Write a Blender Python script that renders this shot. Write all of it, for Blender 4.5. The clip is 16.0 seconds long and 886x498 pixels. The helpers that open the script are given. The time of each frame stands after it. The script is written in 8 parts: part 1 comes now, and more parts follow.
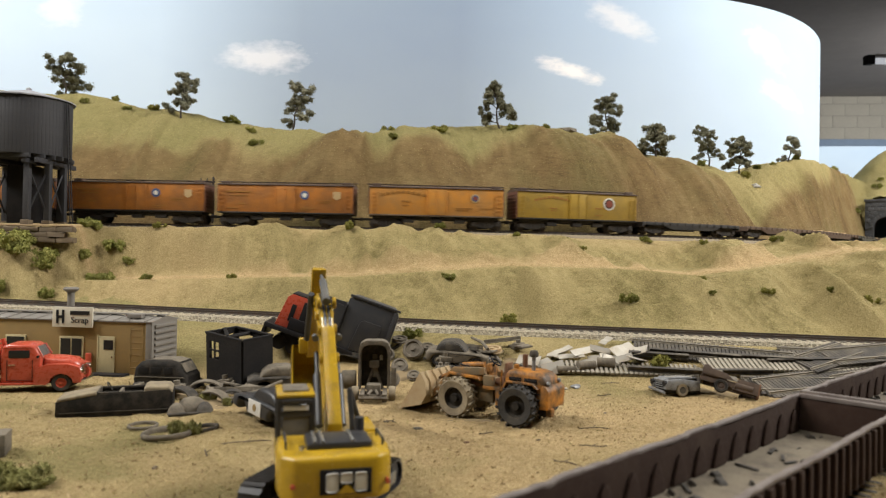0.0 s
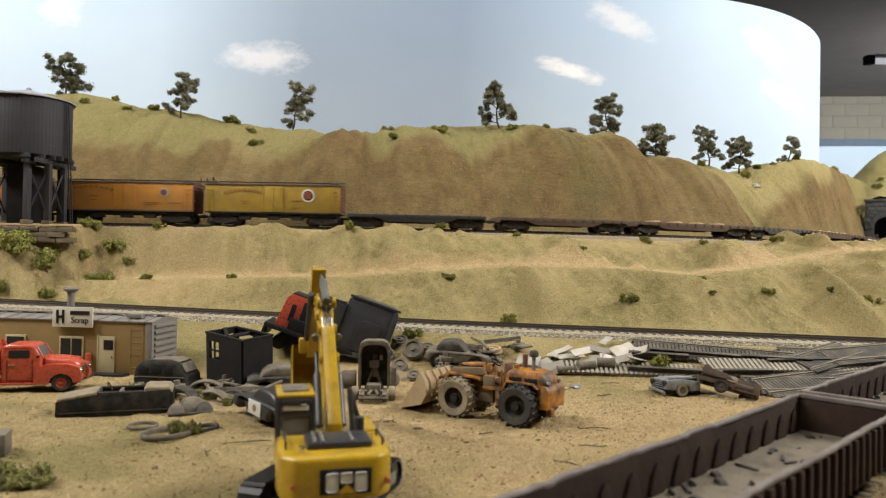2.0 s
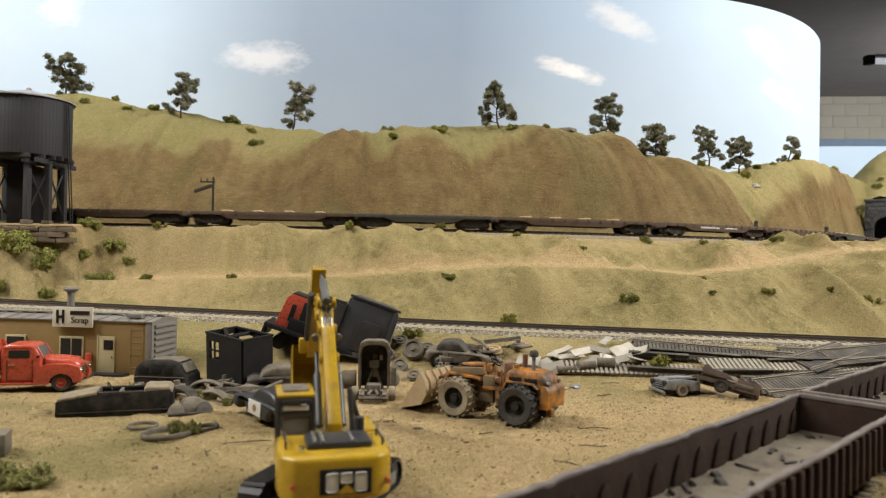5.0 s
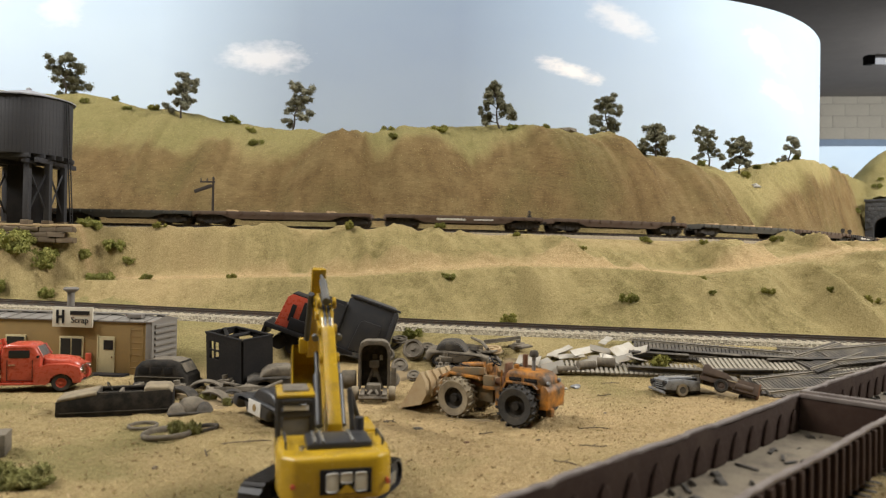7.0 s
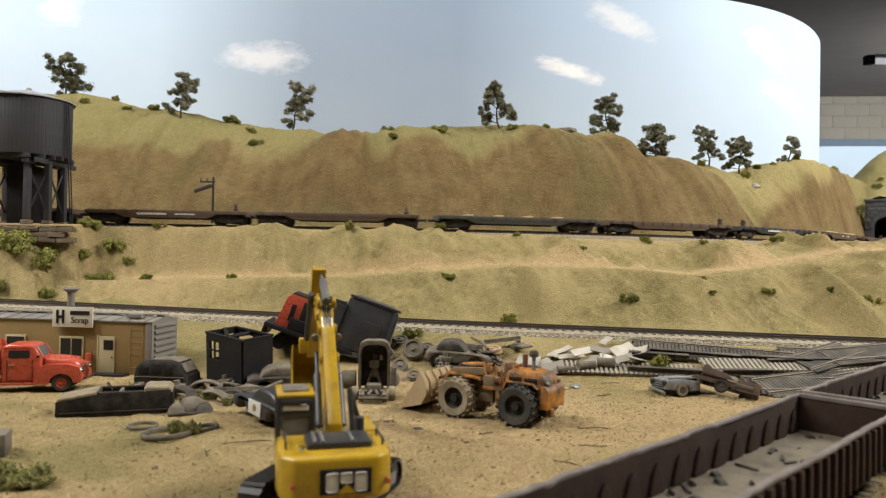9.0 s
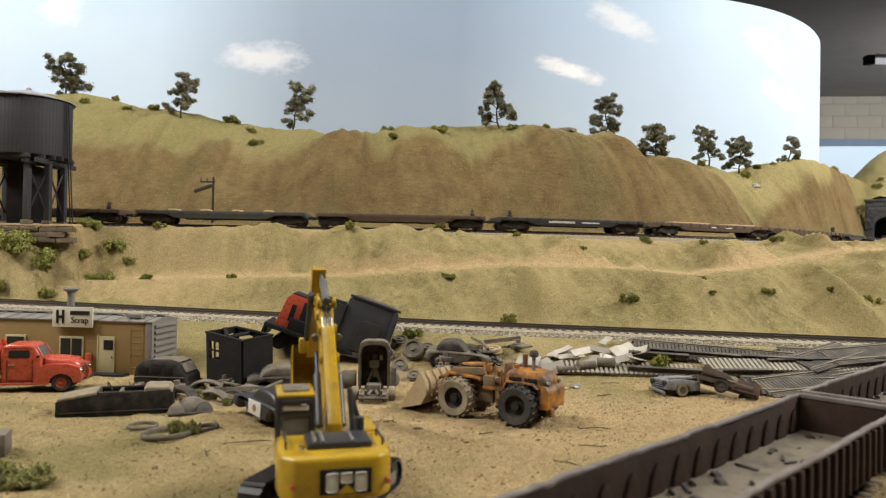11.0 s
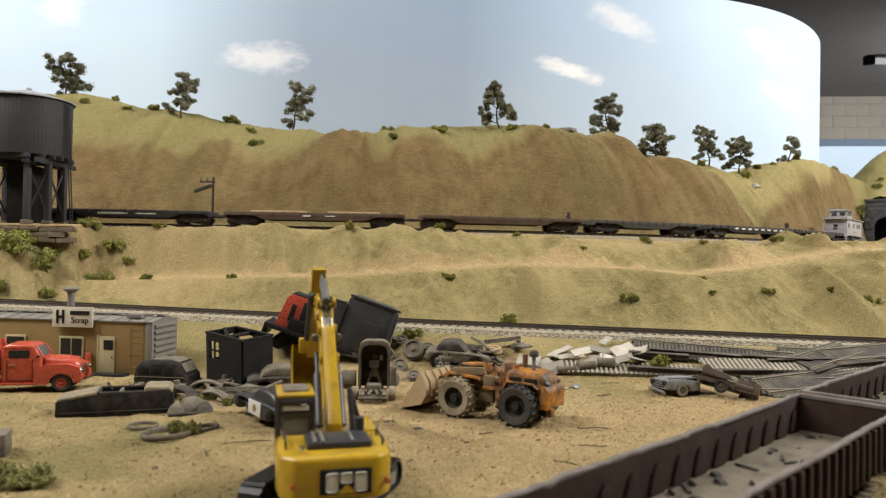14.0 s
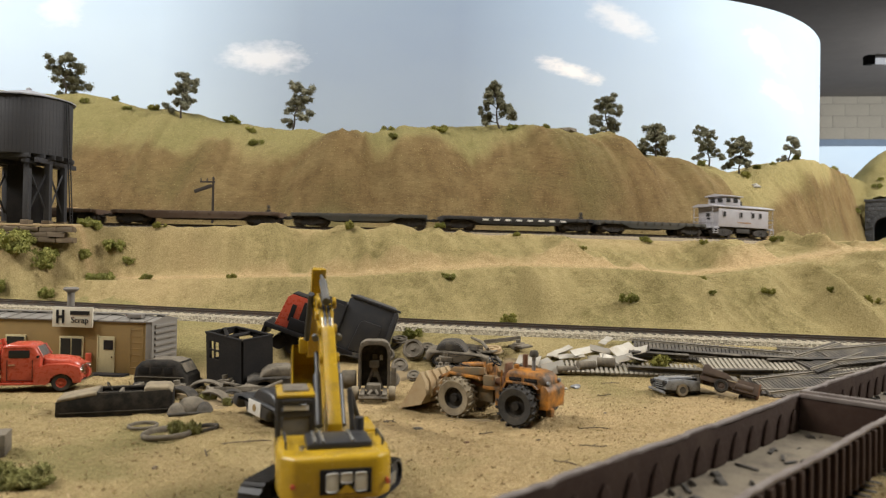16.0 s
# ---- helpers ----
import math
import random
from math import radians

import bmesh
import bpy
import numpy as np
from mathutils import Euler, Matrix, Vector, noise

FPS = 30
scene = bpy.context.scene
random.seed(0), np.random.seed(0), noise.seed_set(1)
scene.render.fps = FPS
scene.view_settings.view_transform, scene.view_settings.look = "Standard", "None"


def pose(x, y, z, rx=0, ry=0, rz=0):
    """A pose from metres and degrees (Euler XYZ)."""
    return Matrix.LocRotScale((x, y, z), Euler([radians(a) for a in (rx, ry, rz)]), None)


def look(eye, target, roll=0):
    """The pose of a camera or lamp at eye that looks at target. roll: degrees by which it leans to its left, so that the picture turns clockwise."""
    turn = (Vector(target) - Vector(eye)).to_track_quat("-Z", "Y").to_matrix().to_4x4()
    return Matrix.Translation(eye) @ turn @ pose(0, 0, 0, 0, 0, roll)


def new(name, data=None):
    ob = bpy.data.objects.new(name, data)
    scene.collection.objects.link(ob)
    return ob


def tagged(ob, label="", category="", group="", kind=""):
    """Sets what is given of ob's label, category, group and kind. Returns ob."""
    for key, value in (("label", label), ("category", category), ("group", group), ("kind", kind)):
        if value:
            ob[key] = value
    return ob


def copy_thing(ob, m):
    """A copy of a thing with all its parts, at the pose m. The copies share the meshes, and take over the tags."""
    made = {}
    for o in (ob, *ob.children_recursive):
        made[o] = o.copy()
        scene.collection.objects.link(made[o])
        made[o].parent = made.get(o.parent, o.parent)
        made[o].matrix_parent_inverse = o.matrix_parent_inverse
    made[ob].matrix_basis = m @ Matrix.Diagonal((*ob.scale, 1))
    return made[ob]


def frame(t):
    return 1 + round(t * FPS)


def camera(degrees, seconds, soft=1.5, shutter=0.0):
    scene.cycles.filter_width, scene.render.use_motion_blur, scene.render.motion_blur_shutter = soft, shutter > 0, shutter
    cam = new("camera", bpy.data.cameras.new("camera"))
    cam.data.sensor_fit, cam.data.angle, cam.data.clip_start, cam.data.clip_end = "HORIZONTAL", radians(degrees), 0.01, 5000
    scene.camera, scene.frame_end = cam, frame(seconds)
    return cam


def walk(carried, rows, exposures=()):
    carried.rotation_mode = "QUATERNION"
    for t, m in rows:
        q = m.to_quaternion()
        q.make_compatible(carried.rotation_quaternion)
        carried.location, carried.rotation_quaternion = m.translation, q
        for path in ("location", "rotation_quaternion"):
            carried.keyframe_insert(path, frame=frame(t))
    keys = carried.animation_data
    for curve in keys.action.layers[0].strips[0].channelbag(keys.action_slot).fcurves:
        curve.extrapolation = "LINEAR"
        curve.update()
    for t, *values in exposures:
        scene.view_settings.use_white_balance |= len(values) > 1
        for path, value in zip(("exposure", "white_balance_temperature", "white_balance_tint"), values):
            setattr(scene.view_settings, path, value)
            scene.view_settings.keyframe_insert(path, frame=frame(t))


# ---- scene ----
EYE = Vector((0, 0, 0.083))
cam = camera(65, 16.0, soft=1.2, shutter=0.5)
cam.data.dof.use_dof, cam.data.dof.focus_distance, cam.data.dof.aperture_fstop = True, 0.60, 20.0
VIEW = look(EYE, EYE + Vector((0, 1, math.tan(radians(0.65)))), 1.0)
walk(cam, [(0, VIEW), (16.0, VIEW)], [(0, -0.03), (16.0, -0.03)])

# ---- light: fluorescent fixtures hung over the layout, plus added fill lamps, in a closed room ----
world = bpy.data.worlds.new("room_air")
world.use_nodes = True
world.node_tree.nodes["Background"].inputs[0].default_value = (0.9, 0.95, 1.0, 1)
world.node_tree.nodes["Background"].inputs[1].default_value = 0.05
scene.world = world


LAMPS = []


def tube_light(x, y, z, length, width, watts, target, colour=(1.0, 0.975, 0.93)):
    data = bpy.data.lights.new("tube_and_fill_light", "AREA")
    data.shape, data.size, data.size_y, data.energy, data.color = "RECTANGLE", length, width, watts, colour
    ob = new("tube_and_fill_light", data)
    ob.matrix_world = look((x, y, z), target)
    LAMPS.append((x, y, z, length))
    return ob


tube_light(-1.40, 0.25, 1.30, 1.2, 0.16, 42, (-1.0, 0.85, 0.1))
tube_light(1.55, 0.55, 1.25, 1.2, 0.16, 54, (1.1, 0.95, 0.1))
tube_light(-0.15, 0.50, 1.60, 1.2, 0.16, 4.0, (-0.1, 0.5, 0))
# unseen fills, added to brighten the yard, the far backdrop and the far wall
tube_light(-0.45, -0.6, 1.8, 1.2, 0.2, 10, (-0.3, 0.45, 0))
tube_light(2.1, 1.9, 1.35, 1.2, 0.16, 22, (1.8, 2.5, 0.2))
tube_light(7.4, 7.6, 2.3, 1.2, 0.2, 150, (6.0, 11.0, 1.6))


# ---- materials ----
def material(name, build):
    m = bpy.data.materials.new(name)
    m.use_nodes = True
    t = m.node_tree
    build(t, t.nodes["Principled BSDF"])
    return m


def node(t, kind, **values):
    n = t.nodes.new(kind)
    for key, value in values.items():
        if key in ("operation", "blend_type", "data_type", "attribute_name", "noise_dimensions", "feature", "wave_type", "bands_direction"):
            setattr(n, key, value)
        else:
            n.inputs[key.replace("_", " ")].default_value = value
    return n


def coords(t, scale=(1, 1, 1), world_space=False):
    if world_space:
        out = t.nodes.new("ShaderNodeNewGeometry").outputs["Position"]
    else:
        out = t.nodes.new("ShaderNodeTexCoord").outputs["Object"]
    mp = t.nodes.new("ShaderNodeMapping")
    mp.inputs["Scale"].default_value = scale
    t.links.new(out, mp.inputs["Vector"])
    return mp.outputs[0]


def noisy(t, vec, scale, detail=4, rough=0.6):
    n = node(t, "ShaderNodeTexNoise", Scale=scale, Detail=detail, Roughness=rough)
    t.links.new(vec, n.inputs["Vector"])
    return n.outputs["Fac"]


def ramp(t, fac, stops):
    r = t.nodes.new("ShaderNodeValToRGB")
    e = r.color_ramp.elements
    while len(e) < len(stops):
        e.new(0.5)
    for el, (p, c) in zip(e, stops):
        el.position, el.color = p, (*c, 1) if len(c) == 3 else c
    t.links.new(fac, r.inputs[0])
    return r.outputs[0]


def mix(t, fac, a, b, kind="MIX"):
    m = t.nodes.new("ShaderNodeMix")
    m.data_type, m.blend_type = "RGBA", kind
    for sock, v in ((m.inputs[0], fac), (m.inputs[6], a), (m.inputs[7], b)):
        if isinstance(v, bpy.types.NodeSocket):
            t.links.new(v, sock)
        elif isinstance(v, tuple):
            sock.default_value = (*v, 1)
        else:
            sock.default_value = v
    return m.outputs[2]


def bump(t, bsdf, height, strength, distance):
    b = node(t, "ShaderNodeBump", Strength=strength, Distance=distance)
    t.links.new(height, b.inputs["Height"])
    t.links.new(b.outputs[0], bsdf.inputs["Normal"])


def paint(name, colour, rough=0.5, dirt=(0.12, 0.09, 0.06), amount=0.35, scale=60, metal=0.0, relief=0.0002, random_tone=0.0, cover=0.42):
    """Painted plastic or metal with blotches of dust and a fine grain; scale is in marks a metre."""
    def build(t, b):
        v = coords(t)
        big = ramp(t, noisy(t, v, scale, 5, 0.65), [(cover, (0, 0, 0)), (cover + 0.3, (1, 1, 1))])
        fine = noisy(t, v, scale * 9, 3)
        base = mix(t, fine, tuple(c * 0.82 for c in colour), tuple(min(1, c * 1.12) for c in colour))
        if random_tone:
            info = t.nodes.new("ShaderNodeObjectInfo")
            base = mix(t, info.outputs["Random"], base, tuple(c * (1 - random_tone) for c in colour))
        k = node(t, "ShaderNodeMath", operation="MULTIPLY")
        t.links.new(big, k.inputs[0])
        k.inputs[1].default_value = amount
        t.links.new(mix(t, k.outputs[0], base, dirt), b.inputs["Base Color"])
        t.links.new(ramp(t, fine, [(0.2, (rough * 0.8,) * 3), (0.8, (min(1, rough * 1.25),) * 3)]), b.inputs["Roughness"])
        b.inputs["Metallic"].default_value = metal
        bump(t, b, fine, 0.35, relief)
    return material(name, build)


def earth_build(t, b):
    """Painted plaster ground: dry straw turf, bare dirt and sandy roads, told apart by the soil attribute."""
    v = coords(t, world_space=True)
    soil = node(t, "ShaderNodeAttribute", attribute_name="soil")
    sep = t.nodes.new("ShaderNodeSeparateColor")
    t.links.new(soil.outputs["Color"], sep.inputs[0])
    grain = noisy(t, v, 900, 3, 0.7)
    mid = noisy(t, v, 130, 5, 0.7)
    broad = noisy(t, v, 14, 4, 0.6)
    turf = mix(t, ramp(t, mid, [(0.35, (0, 0, 0)), (0.68, (1, 1, 1))]), (0.23, 0.193, 0.078), (0.385, 0.310, 0.143))
    turf = mix(t, ramp(t, broad, [(0.38, (0, 0, 0)), (0.66, (1, 1, 1))]), turf, (0.405, 0.325, 0.153))
    streak_v = coords(t, (1, 1, 0.12), world_space=True)
    streak = noisy(t, streak_v, 55, 4, 0.6)
    bare = mix(t, ramp(t, streak, [(0.3, (0, 0, 0)), (0.7, (1, 1, 1))]), (0.150, 0.100, 0.043), (0.240, 0.166, 0.076))
    bare = mix(t, ramp(t, broad, [(0.45, (0, 0, 0)), (0.75, (1, 1, 1))]), bare, (0.265, 0.196, 0.092))
    moss = noisy(t, coords(t, (1, 1, 0.6), world_space=True), 9, 4, 0.65)
    bare = mix(t, ramp(t, moss, [(0.48, (0, 0, 0)), (0.66, (0.75, 0.75, 0.75))]), bare, (0.165, 0.135, 0.056))
    rills = noisy(t, coords(t, (1, 1, 4.5), world_space=True), 95, 5, 0.7)
    bare = mix(t, 0.8, bare, ramp(t, rills, [(0.32, (0.70, 0.68, 0.64)), (0.62, (1.04, 1.03, 1.0))]), "MULTIPLY")
    sand = mix(t, ramp(t, mid, [(0.35, (0, 0, 0)), (0.7, (1, 1, 1))]), (0.405, 0.280, 0.137), (0.575, 0.430, 0.235))
    sand = mix(t, ramp(t, broad, [(0.4, (0, 0, 0)), (0.7, (1, 1, 1))]), sand, (0.55, 0.39, 0.21))
    c = mix(t, sep.outputs[1], turf, bare)
    c = mix(t, sep.outputs[0], c, sand)
    c = mix(t, sep.outputs[2], c, mix(t, mid, (0.195, 0.182, 0.068), (0.29, 0.255, 0.108)))
    speck = ramp(t, noisy(t, v, 420, 4, 0.8), [(0.30, (0.48, 0.43, 0.34)), (0.43, (1, 1, 1))])
    c = mix(t, 0.5, c, speck, "MULTIPLY")
    c = mix(t, 0.75, c, ramp(t, grain, [(0.3, (0.58, 0.55, 0.50)), (0.7, (1.32, 1.32, 1.32))]), "MULTIPLY")
    t.links.new(c, b.inputs["Base Color"])
    b.inputs["Roughness"].default_value = 0.95
    b.inputs["Specular IOR Level"].default_value = 0.15
    h = t.nodes.new("ShaderNodeMath")
    h.operation = "ADD"
    t.links.new(noisy(t, v, 480, 5, 0.8), h.inputs[0])
    t.links.new(mid, h.inputs[1])
    bump(t, b, h.outputs[0], 0.9, 0.0030)


def ballast_build(t, b):
    v = coords(t, world_space=True)
    cell = node(t, "ShaderNodeTexVoronoi", Scale=780)
    t.links.new(v, cell.inputs["Vector"])
    sep = t.nodes.new("ShaderNodeSeparateColor")
    t.links.new(cell.outputs["Color"], sep.inputs[0])
    stones = ramp(t, sep.outputs[0], [(0.0, (0.13, 0.108, 0.078)), (0.4, (0.265, 0.228, 0.160)), (0.75, (0.36, 0.312, 0.220)), (1.0, (0.46, 0.41, 0.305))])
    dust = ramp(t, noisy(t, v, 35), [(0.4, (0, 0, 0)), (0.75, (0.6, 0.6, 0.6))])
    t.links.new(mix(t, dust, stones, (0.36, 0.30, 0.2)), b.inputs["Base Color"])
    b.inputs["Roughness"].default_value = 0.95
    bump(t, b, cell.outputs["Distance"], 0.8, 0.0012)


CLOUDS = [(-0.316, 0.420, 0.085, 0.030, 0.0, 0.6), (0.214, 0.407, 0.070, 0.016, -0.3, 1.0), (0.300, 0.495, 0.075, 0.026, -0.45, 0.55), (-0.665, 0.500, 0.045, 0.040, 0.2, 0.4), (0.62, 0.390, 0.060, 0.022, -0.2, 0.55), (0.58, 0.47, 0.06, 0.03, -0.4, 0.4)]


def sky_build(t, b):
    """Sky-blue wall paint, paler towards the land, with brushed clouds; lamp falloff along x is painted in."""
    v = coords(t, world_space=True)
    sep = t.nodes.new("ShaderNodeSeparateXYZ")
    t.links.new(v, sep.inputs[0])
    c = ramp(t, sep.outputs[2], [(0.18, (0.60, 0.69, 0.77)), (0.36, (0.53, 0.63, 0.75)), (0.60, (0.45, 0.58, 0.74))])
    wash = ramp(t, noisy(t, coords(t, (1, 1, 2), True), 2.3, 3, 0.5), [(0.35, (0.94, 0.95, 0.97)), (0.65, (1.04, 1.03, 1.0))])
    c = mix(t, 1.0, c, wash, "MULTIPLY")
    # duller middle, brighter ends: uneven lamp light put into the paint colour
    lamp_falloff = node(t, "ShaderNodeMapRange", From_Min=-0.62, From_Max=0.62)
    t.links.new(sep.outputs[0], lamp_falloff.inputs["Value"])
    c = mix(t, 1.0, c, ramp(t, lamp_falloff.outputs["Result"], [(0.10, (0.95, 0.95, 0.95)), (0.30, (0.56, 0.565, 0.60)), (0.52, (0.56, 0.565, 0.605)), (0.66, (0.80, 0.81, 0.84)), (0.77, (0.93, 0.94, 0.96)), (0.90, (0.86, 0.895, 0.94))]), "MULTIPLY")
    wobble = noisy(t, coords(t, (1, 1, 2.2), True), 26, 5, 0.62)
    for cx, cz, w, h, lean, strong in CLOUDS:
        mp = t.nodes.new("ShaderNodeMapping")
        mp.vector_type = "TEXTURE"
        mp.inputs["Location"].default_value = (cx, 0, cz)
        mp.inputs["Rotation"].default_value = (0, -lean, 0)
        mp.inputs["Scale"].default_value = (w, 1e4, h)
        t.links.new(v, mp.inputs["Vector"])
        far = t.nodes.new("ShaderNodeVectorMath")
        far.operation = "LENGTH"
        t.links.new(mp.outputs[0], far.inputs[0])
        add = node(t, "ShaderNodeMath", operation="MULTIPLY_ADD")
        t.links.new(wobble, add.inputs[0])
        add.inputs[1].default_value = 1.7
        t.links.new(far.outputs["Value"], add.inputs[2])
        mr = node(t, "ShaderNodeMapRange", From_Min=1.15, From_Max=1.85, To_Min=strong, To_Max=0.0)
        t.links.new(add.outputs[0], mr.inputs["Value"])
        c = mix(t, mr.outputs["Result"], c, (0.86, 0.83, 0.84))
    t.links.new(c, b.inputs["Base Color"])
    b.inputs["Roughness"].default_value = 0.6
    bump(t, b, noisy(t, v, 300, 2), 0.15, 0.0004)


M_EARTH = material("scenic_earth", earth_build)
M_BALLAST = material("crushed_stone_ballast", ballast_build)
M_BALLAST_BROWN = paint("dusty_brown_ballast", (0.24, 0.19, 0.12), 0.95, (0.12, 0.095, 0.065), 0.6, 300, relief=0.001)
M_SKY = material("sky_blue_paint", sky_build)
M_CLOUD = paint("cloud_white_paint", (0.86, 0.84, 0.84), 0.7, (0.74, 0.72, 0.72), 0.6, 25)
M_WALL = paint("whitewashed_block", (0.46, 0.44, 0.385), 0.85, (0.38, 0.36, 0.32), 0.5, 3, relief=0.002)
M_MORTAR = paint("mortar", (0.37, 0.355, 0.32), 0.9, (0.26, 0.25, 0.23), 0.4, 5, relief=0.002)
M_BLUE = paint("blue_wall_paint", (0.23, 0.32, 0.46), 0.7, (0.2, 0.28, 0.4), 0.4, 2)
M_CEIL = paint("grey_ceiling_paint", (0.30, 0.285, 0.28), 0.85, (0.2, 0.19, 0.19), 0.4, 1.5)
M_FLOOR = paint("grey_concrete", (0.28, 0.27, 0.25), 0.8, (0.2, 0.19, 0.17), 0.5, 2)
M_TIMBER = paint("pale_pine_board", (0.42, 0.30, 0.17), 0.7, (0.3, 0.2, 0.11), 0.4, 12)


# ---- mesh helpers ----
def part(name, bm, mat, parent=None, label="", smooth=False):
    """Links a bmesh as one mesh object, under parent where one is given."""
    me = bpy.data.meshes.new(name)
    bm.to_mesh(me)
    bm.free()
    for m in mat if isinstance(mat, (list, tuple)) else (mat,):
        me.materials.append(m)
    if smooth is not None and len(me.polygons) < 30000:
        me.polygons.foreach_set("use_smooth", [True] * len(me.polygons))
        me.set_sharp_from_angle(angle=radians(60 if smooth else 38))
    ob = new(name, me)
    if parent:
        ob.parent = parent
    if label:
        tagged(ob, label)
    return ob


def shared(name, me, parent, m):
    """Another object on a mesh that is already there."""
    ob = new(name, me)
    ob.parent = parent
    ob.matrix_local = m
    return ob


def thing(name, m, label, category, group="", kind=""):
    ob = new(name)
    ob.empty_display_size = 0.01
    ob.matrix_world = m
    return tagged(ob, label, category, group, kind)


def block(x0, x1, y0, y1, z0, z1, bevel=0.0, bm=None, m=None):
    """A box between two corners with rounded edges, added to bm."""
    own = bmesh.new()
    bmesh.ops.create_cube(own, size=1, matrix=Matrix.Translation(((x0 + x1) / 2, (y0 + y1) / 2, (z0 + z1) / 2)) @ Matrix.Diagonal((abs(x1 - x0), abs(y1 - y0), abs(z1 - z0), 1)))
    if bevel:
        bmesh.ops.bevel(own, geom=own.edges[:], offset=bevel, segments=2, profile=0.6, affect="EDGES")
    return join(bm, own, m)


def join(bm, own, m=None):
    if m is not None:
        own.transform(m)
    if bm is None:
        return own
    me = bpy.data.meshes.new("joined")
    own.to_mesh(me)
    own.free()
    bm.from_mesh(me)
    bpy.data.meshes.remove(me)
    return bm


def rod(a, b, r, r2=None, segs=8, bm=None, bevel=0.0):
    """A round bar from a to b."""
    a, b = Vector(a), Vector(b)
    own = bmesh.new()
    bmesh.ops.create_cone(own, cap_ends=True, segments=segs, radius1=r, radius2=r if r2 is None else r2, depth=(b - a).length)
    if bevel:
        ends = [e for e in own.edges if abs(e.verts[0].co.z - e.verts[1].co.z) < 1e-7]
        bmesh.ops.bevel(own, geom=ends, offset=bevel, segments=2, profile=0.5, affect="EDGES")
    own.transform(Matrix.Translation((a + b) / 2) @ (b - a).to_track_quat("Z", "Y").to_matrix().to_4x4())
    return join(bm, own)


def extrude(points, y0, y1, bevel=0.0, bm=None, m=None, cap=False):
    """An outline in x and z, drawn out from y0 to y1; cap rounds only the rims of its two ends."""
    own = bmesh.new()
    face = own.faces.new([own.verts.new((x, y0, z)) for x, z in points])
    got = bmesh.ops.extrude_face_region(own, geom=[face])["geom"]
    bmesh.ops.translate(own, verts=[g for g in got if isinstance(g, bmesh.types.BMVert)], vec=(0, y1 - y0, 0))
    bmesh.ops.recalc_face_normals(own, faces=own.faces[:])
    if bevel:
        rims = [e for e in own.edges if not cap or abs(e.verts[0].co.y - e.verts[1].co.y) < 1e-7]
        bmesh.ops.bevel(own, geom=rims, offset=bevel, segments=4 if cap else 2, profile=0.5 if cap else 0.6, affect="EDGES", clamp_overlap=True)
    return join(bm, own, m)


def lathe(profile, segs=24, bm=None, m=None):
    """A turned shape about z: profile of (radius, z)."""
    own = bmesh.new()
    rings = []
    for r, z in profile:
        rings.append([own.verts.new((r * math.cos(k * math.tau / segs), r * math.sin(k * math.tau / segs), z)) for k in range(segs)])
    for a, b in zip(rings, rings[1:]):
        for k in range(segs):
            own.faces.new((a[k], a[(k + 1) % segs], b[(k + 1) % segs], b[k]))
    bmesh.ops.remove_doubles(own, verts=own.verts[:], dist=1e-7)
    bmesh.ops.recalc_face_normals(own, faces=own.faces[:])
    return join(bm, own, m)


# ---- the lie of the land ----
BEND, RADIUS, BEND_END = Vector((-0.1, 1.71)), 0.96, 0.8
BEND_ANGLE = BEND_END / RADIUS
STRAIGHT = BEND + RADIUS * Vector((math.sin(BEND_ANGLE), -math.cos(BEND_ANGLE)))
HEADING = Vector((math.cos(BEND_ANGLE), math.sin(BEND_ANGLE)))
RAIL_Z, PORTAL_S = 0.113, 1.15


def upper_at(s, v=0.0):
    """The point of the upper line s metres along it and v to its left, and its direction."""
    if s < 0:
        return Vector((s - 0.1, 0.75 + v)), 0.0
    if s < BEND_END:
        a = s / RADIUS
        return BEND + (RADIUS - v) * Vector((math.sin(a), -math.cos(a))), a
    return STRAIGHT + (s - BEND_END) * HEADING + v * Vector((-HEADING.y, HEADING.x)), BEND_ANGLE


def upper_sv(x, y):
    a = np.arctan2(x + 0.1, BEND.y - y)
    dx, dy = x - STRAIGHT.x, y - STRAIGHT.y
    s = np.where(x < -0.1, x + 0.1, np.where(a <= BEND_ANGLE, RADIUS * a, BEND_END + dx * HEADING.x + dy * HEADING.y))
    v = np.where(x < -0.1, y - 0.75, np.where(a <= BEND_ANGLE, RADIUS - np.hypot(x - BEND.x, y - BEND.y), -dx * HEADING.y + dy * HEADING.x))
    return s, v


def lower_y(x):
    return 0.562 - 0.11 * x


def lower_z(x):
    return 0.0314 + np.where(x < 0, -0.021 * x, -0.013 * x)


LATTICE = np.random.RandomState(7).rand(256, 256)


def value_noise(x, y):
    i, j = np.floor(x).astype(int), np.floor(y).astype(int)
    u, w = x - i, y - j
    u, w = u * u * (3 - 2 * u), w * w * (3 - 2 * w)
    g = lambda p, q: LATTICE[p % 256, q % 256]
    return (g(i, j) * (1 - u) + g(i + 1, j) * u) * (1 - w) + (g(i, j + 1) * (1 - u) + g(i + 1, j + 1) * u) * w


def fbm(x, y, octaves=4):
    out, amp = 0.0, 0.5
    for k in range(octaves):
        out = out + amp * (value_noise(x + 17.3 * k, y - 9.1 * k) - 0.5)
        x, y, amp = x * 2.1, y * 2.1, amp * 0.5
    return out


def ease(t):
    t = np.clip(t, 0, 1)
    return t * t * (3 - 2 * t)


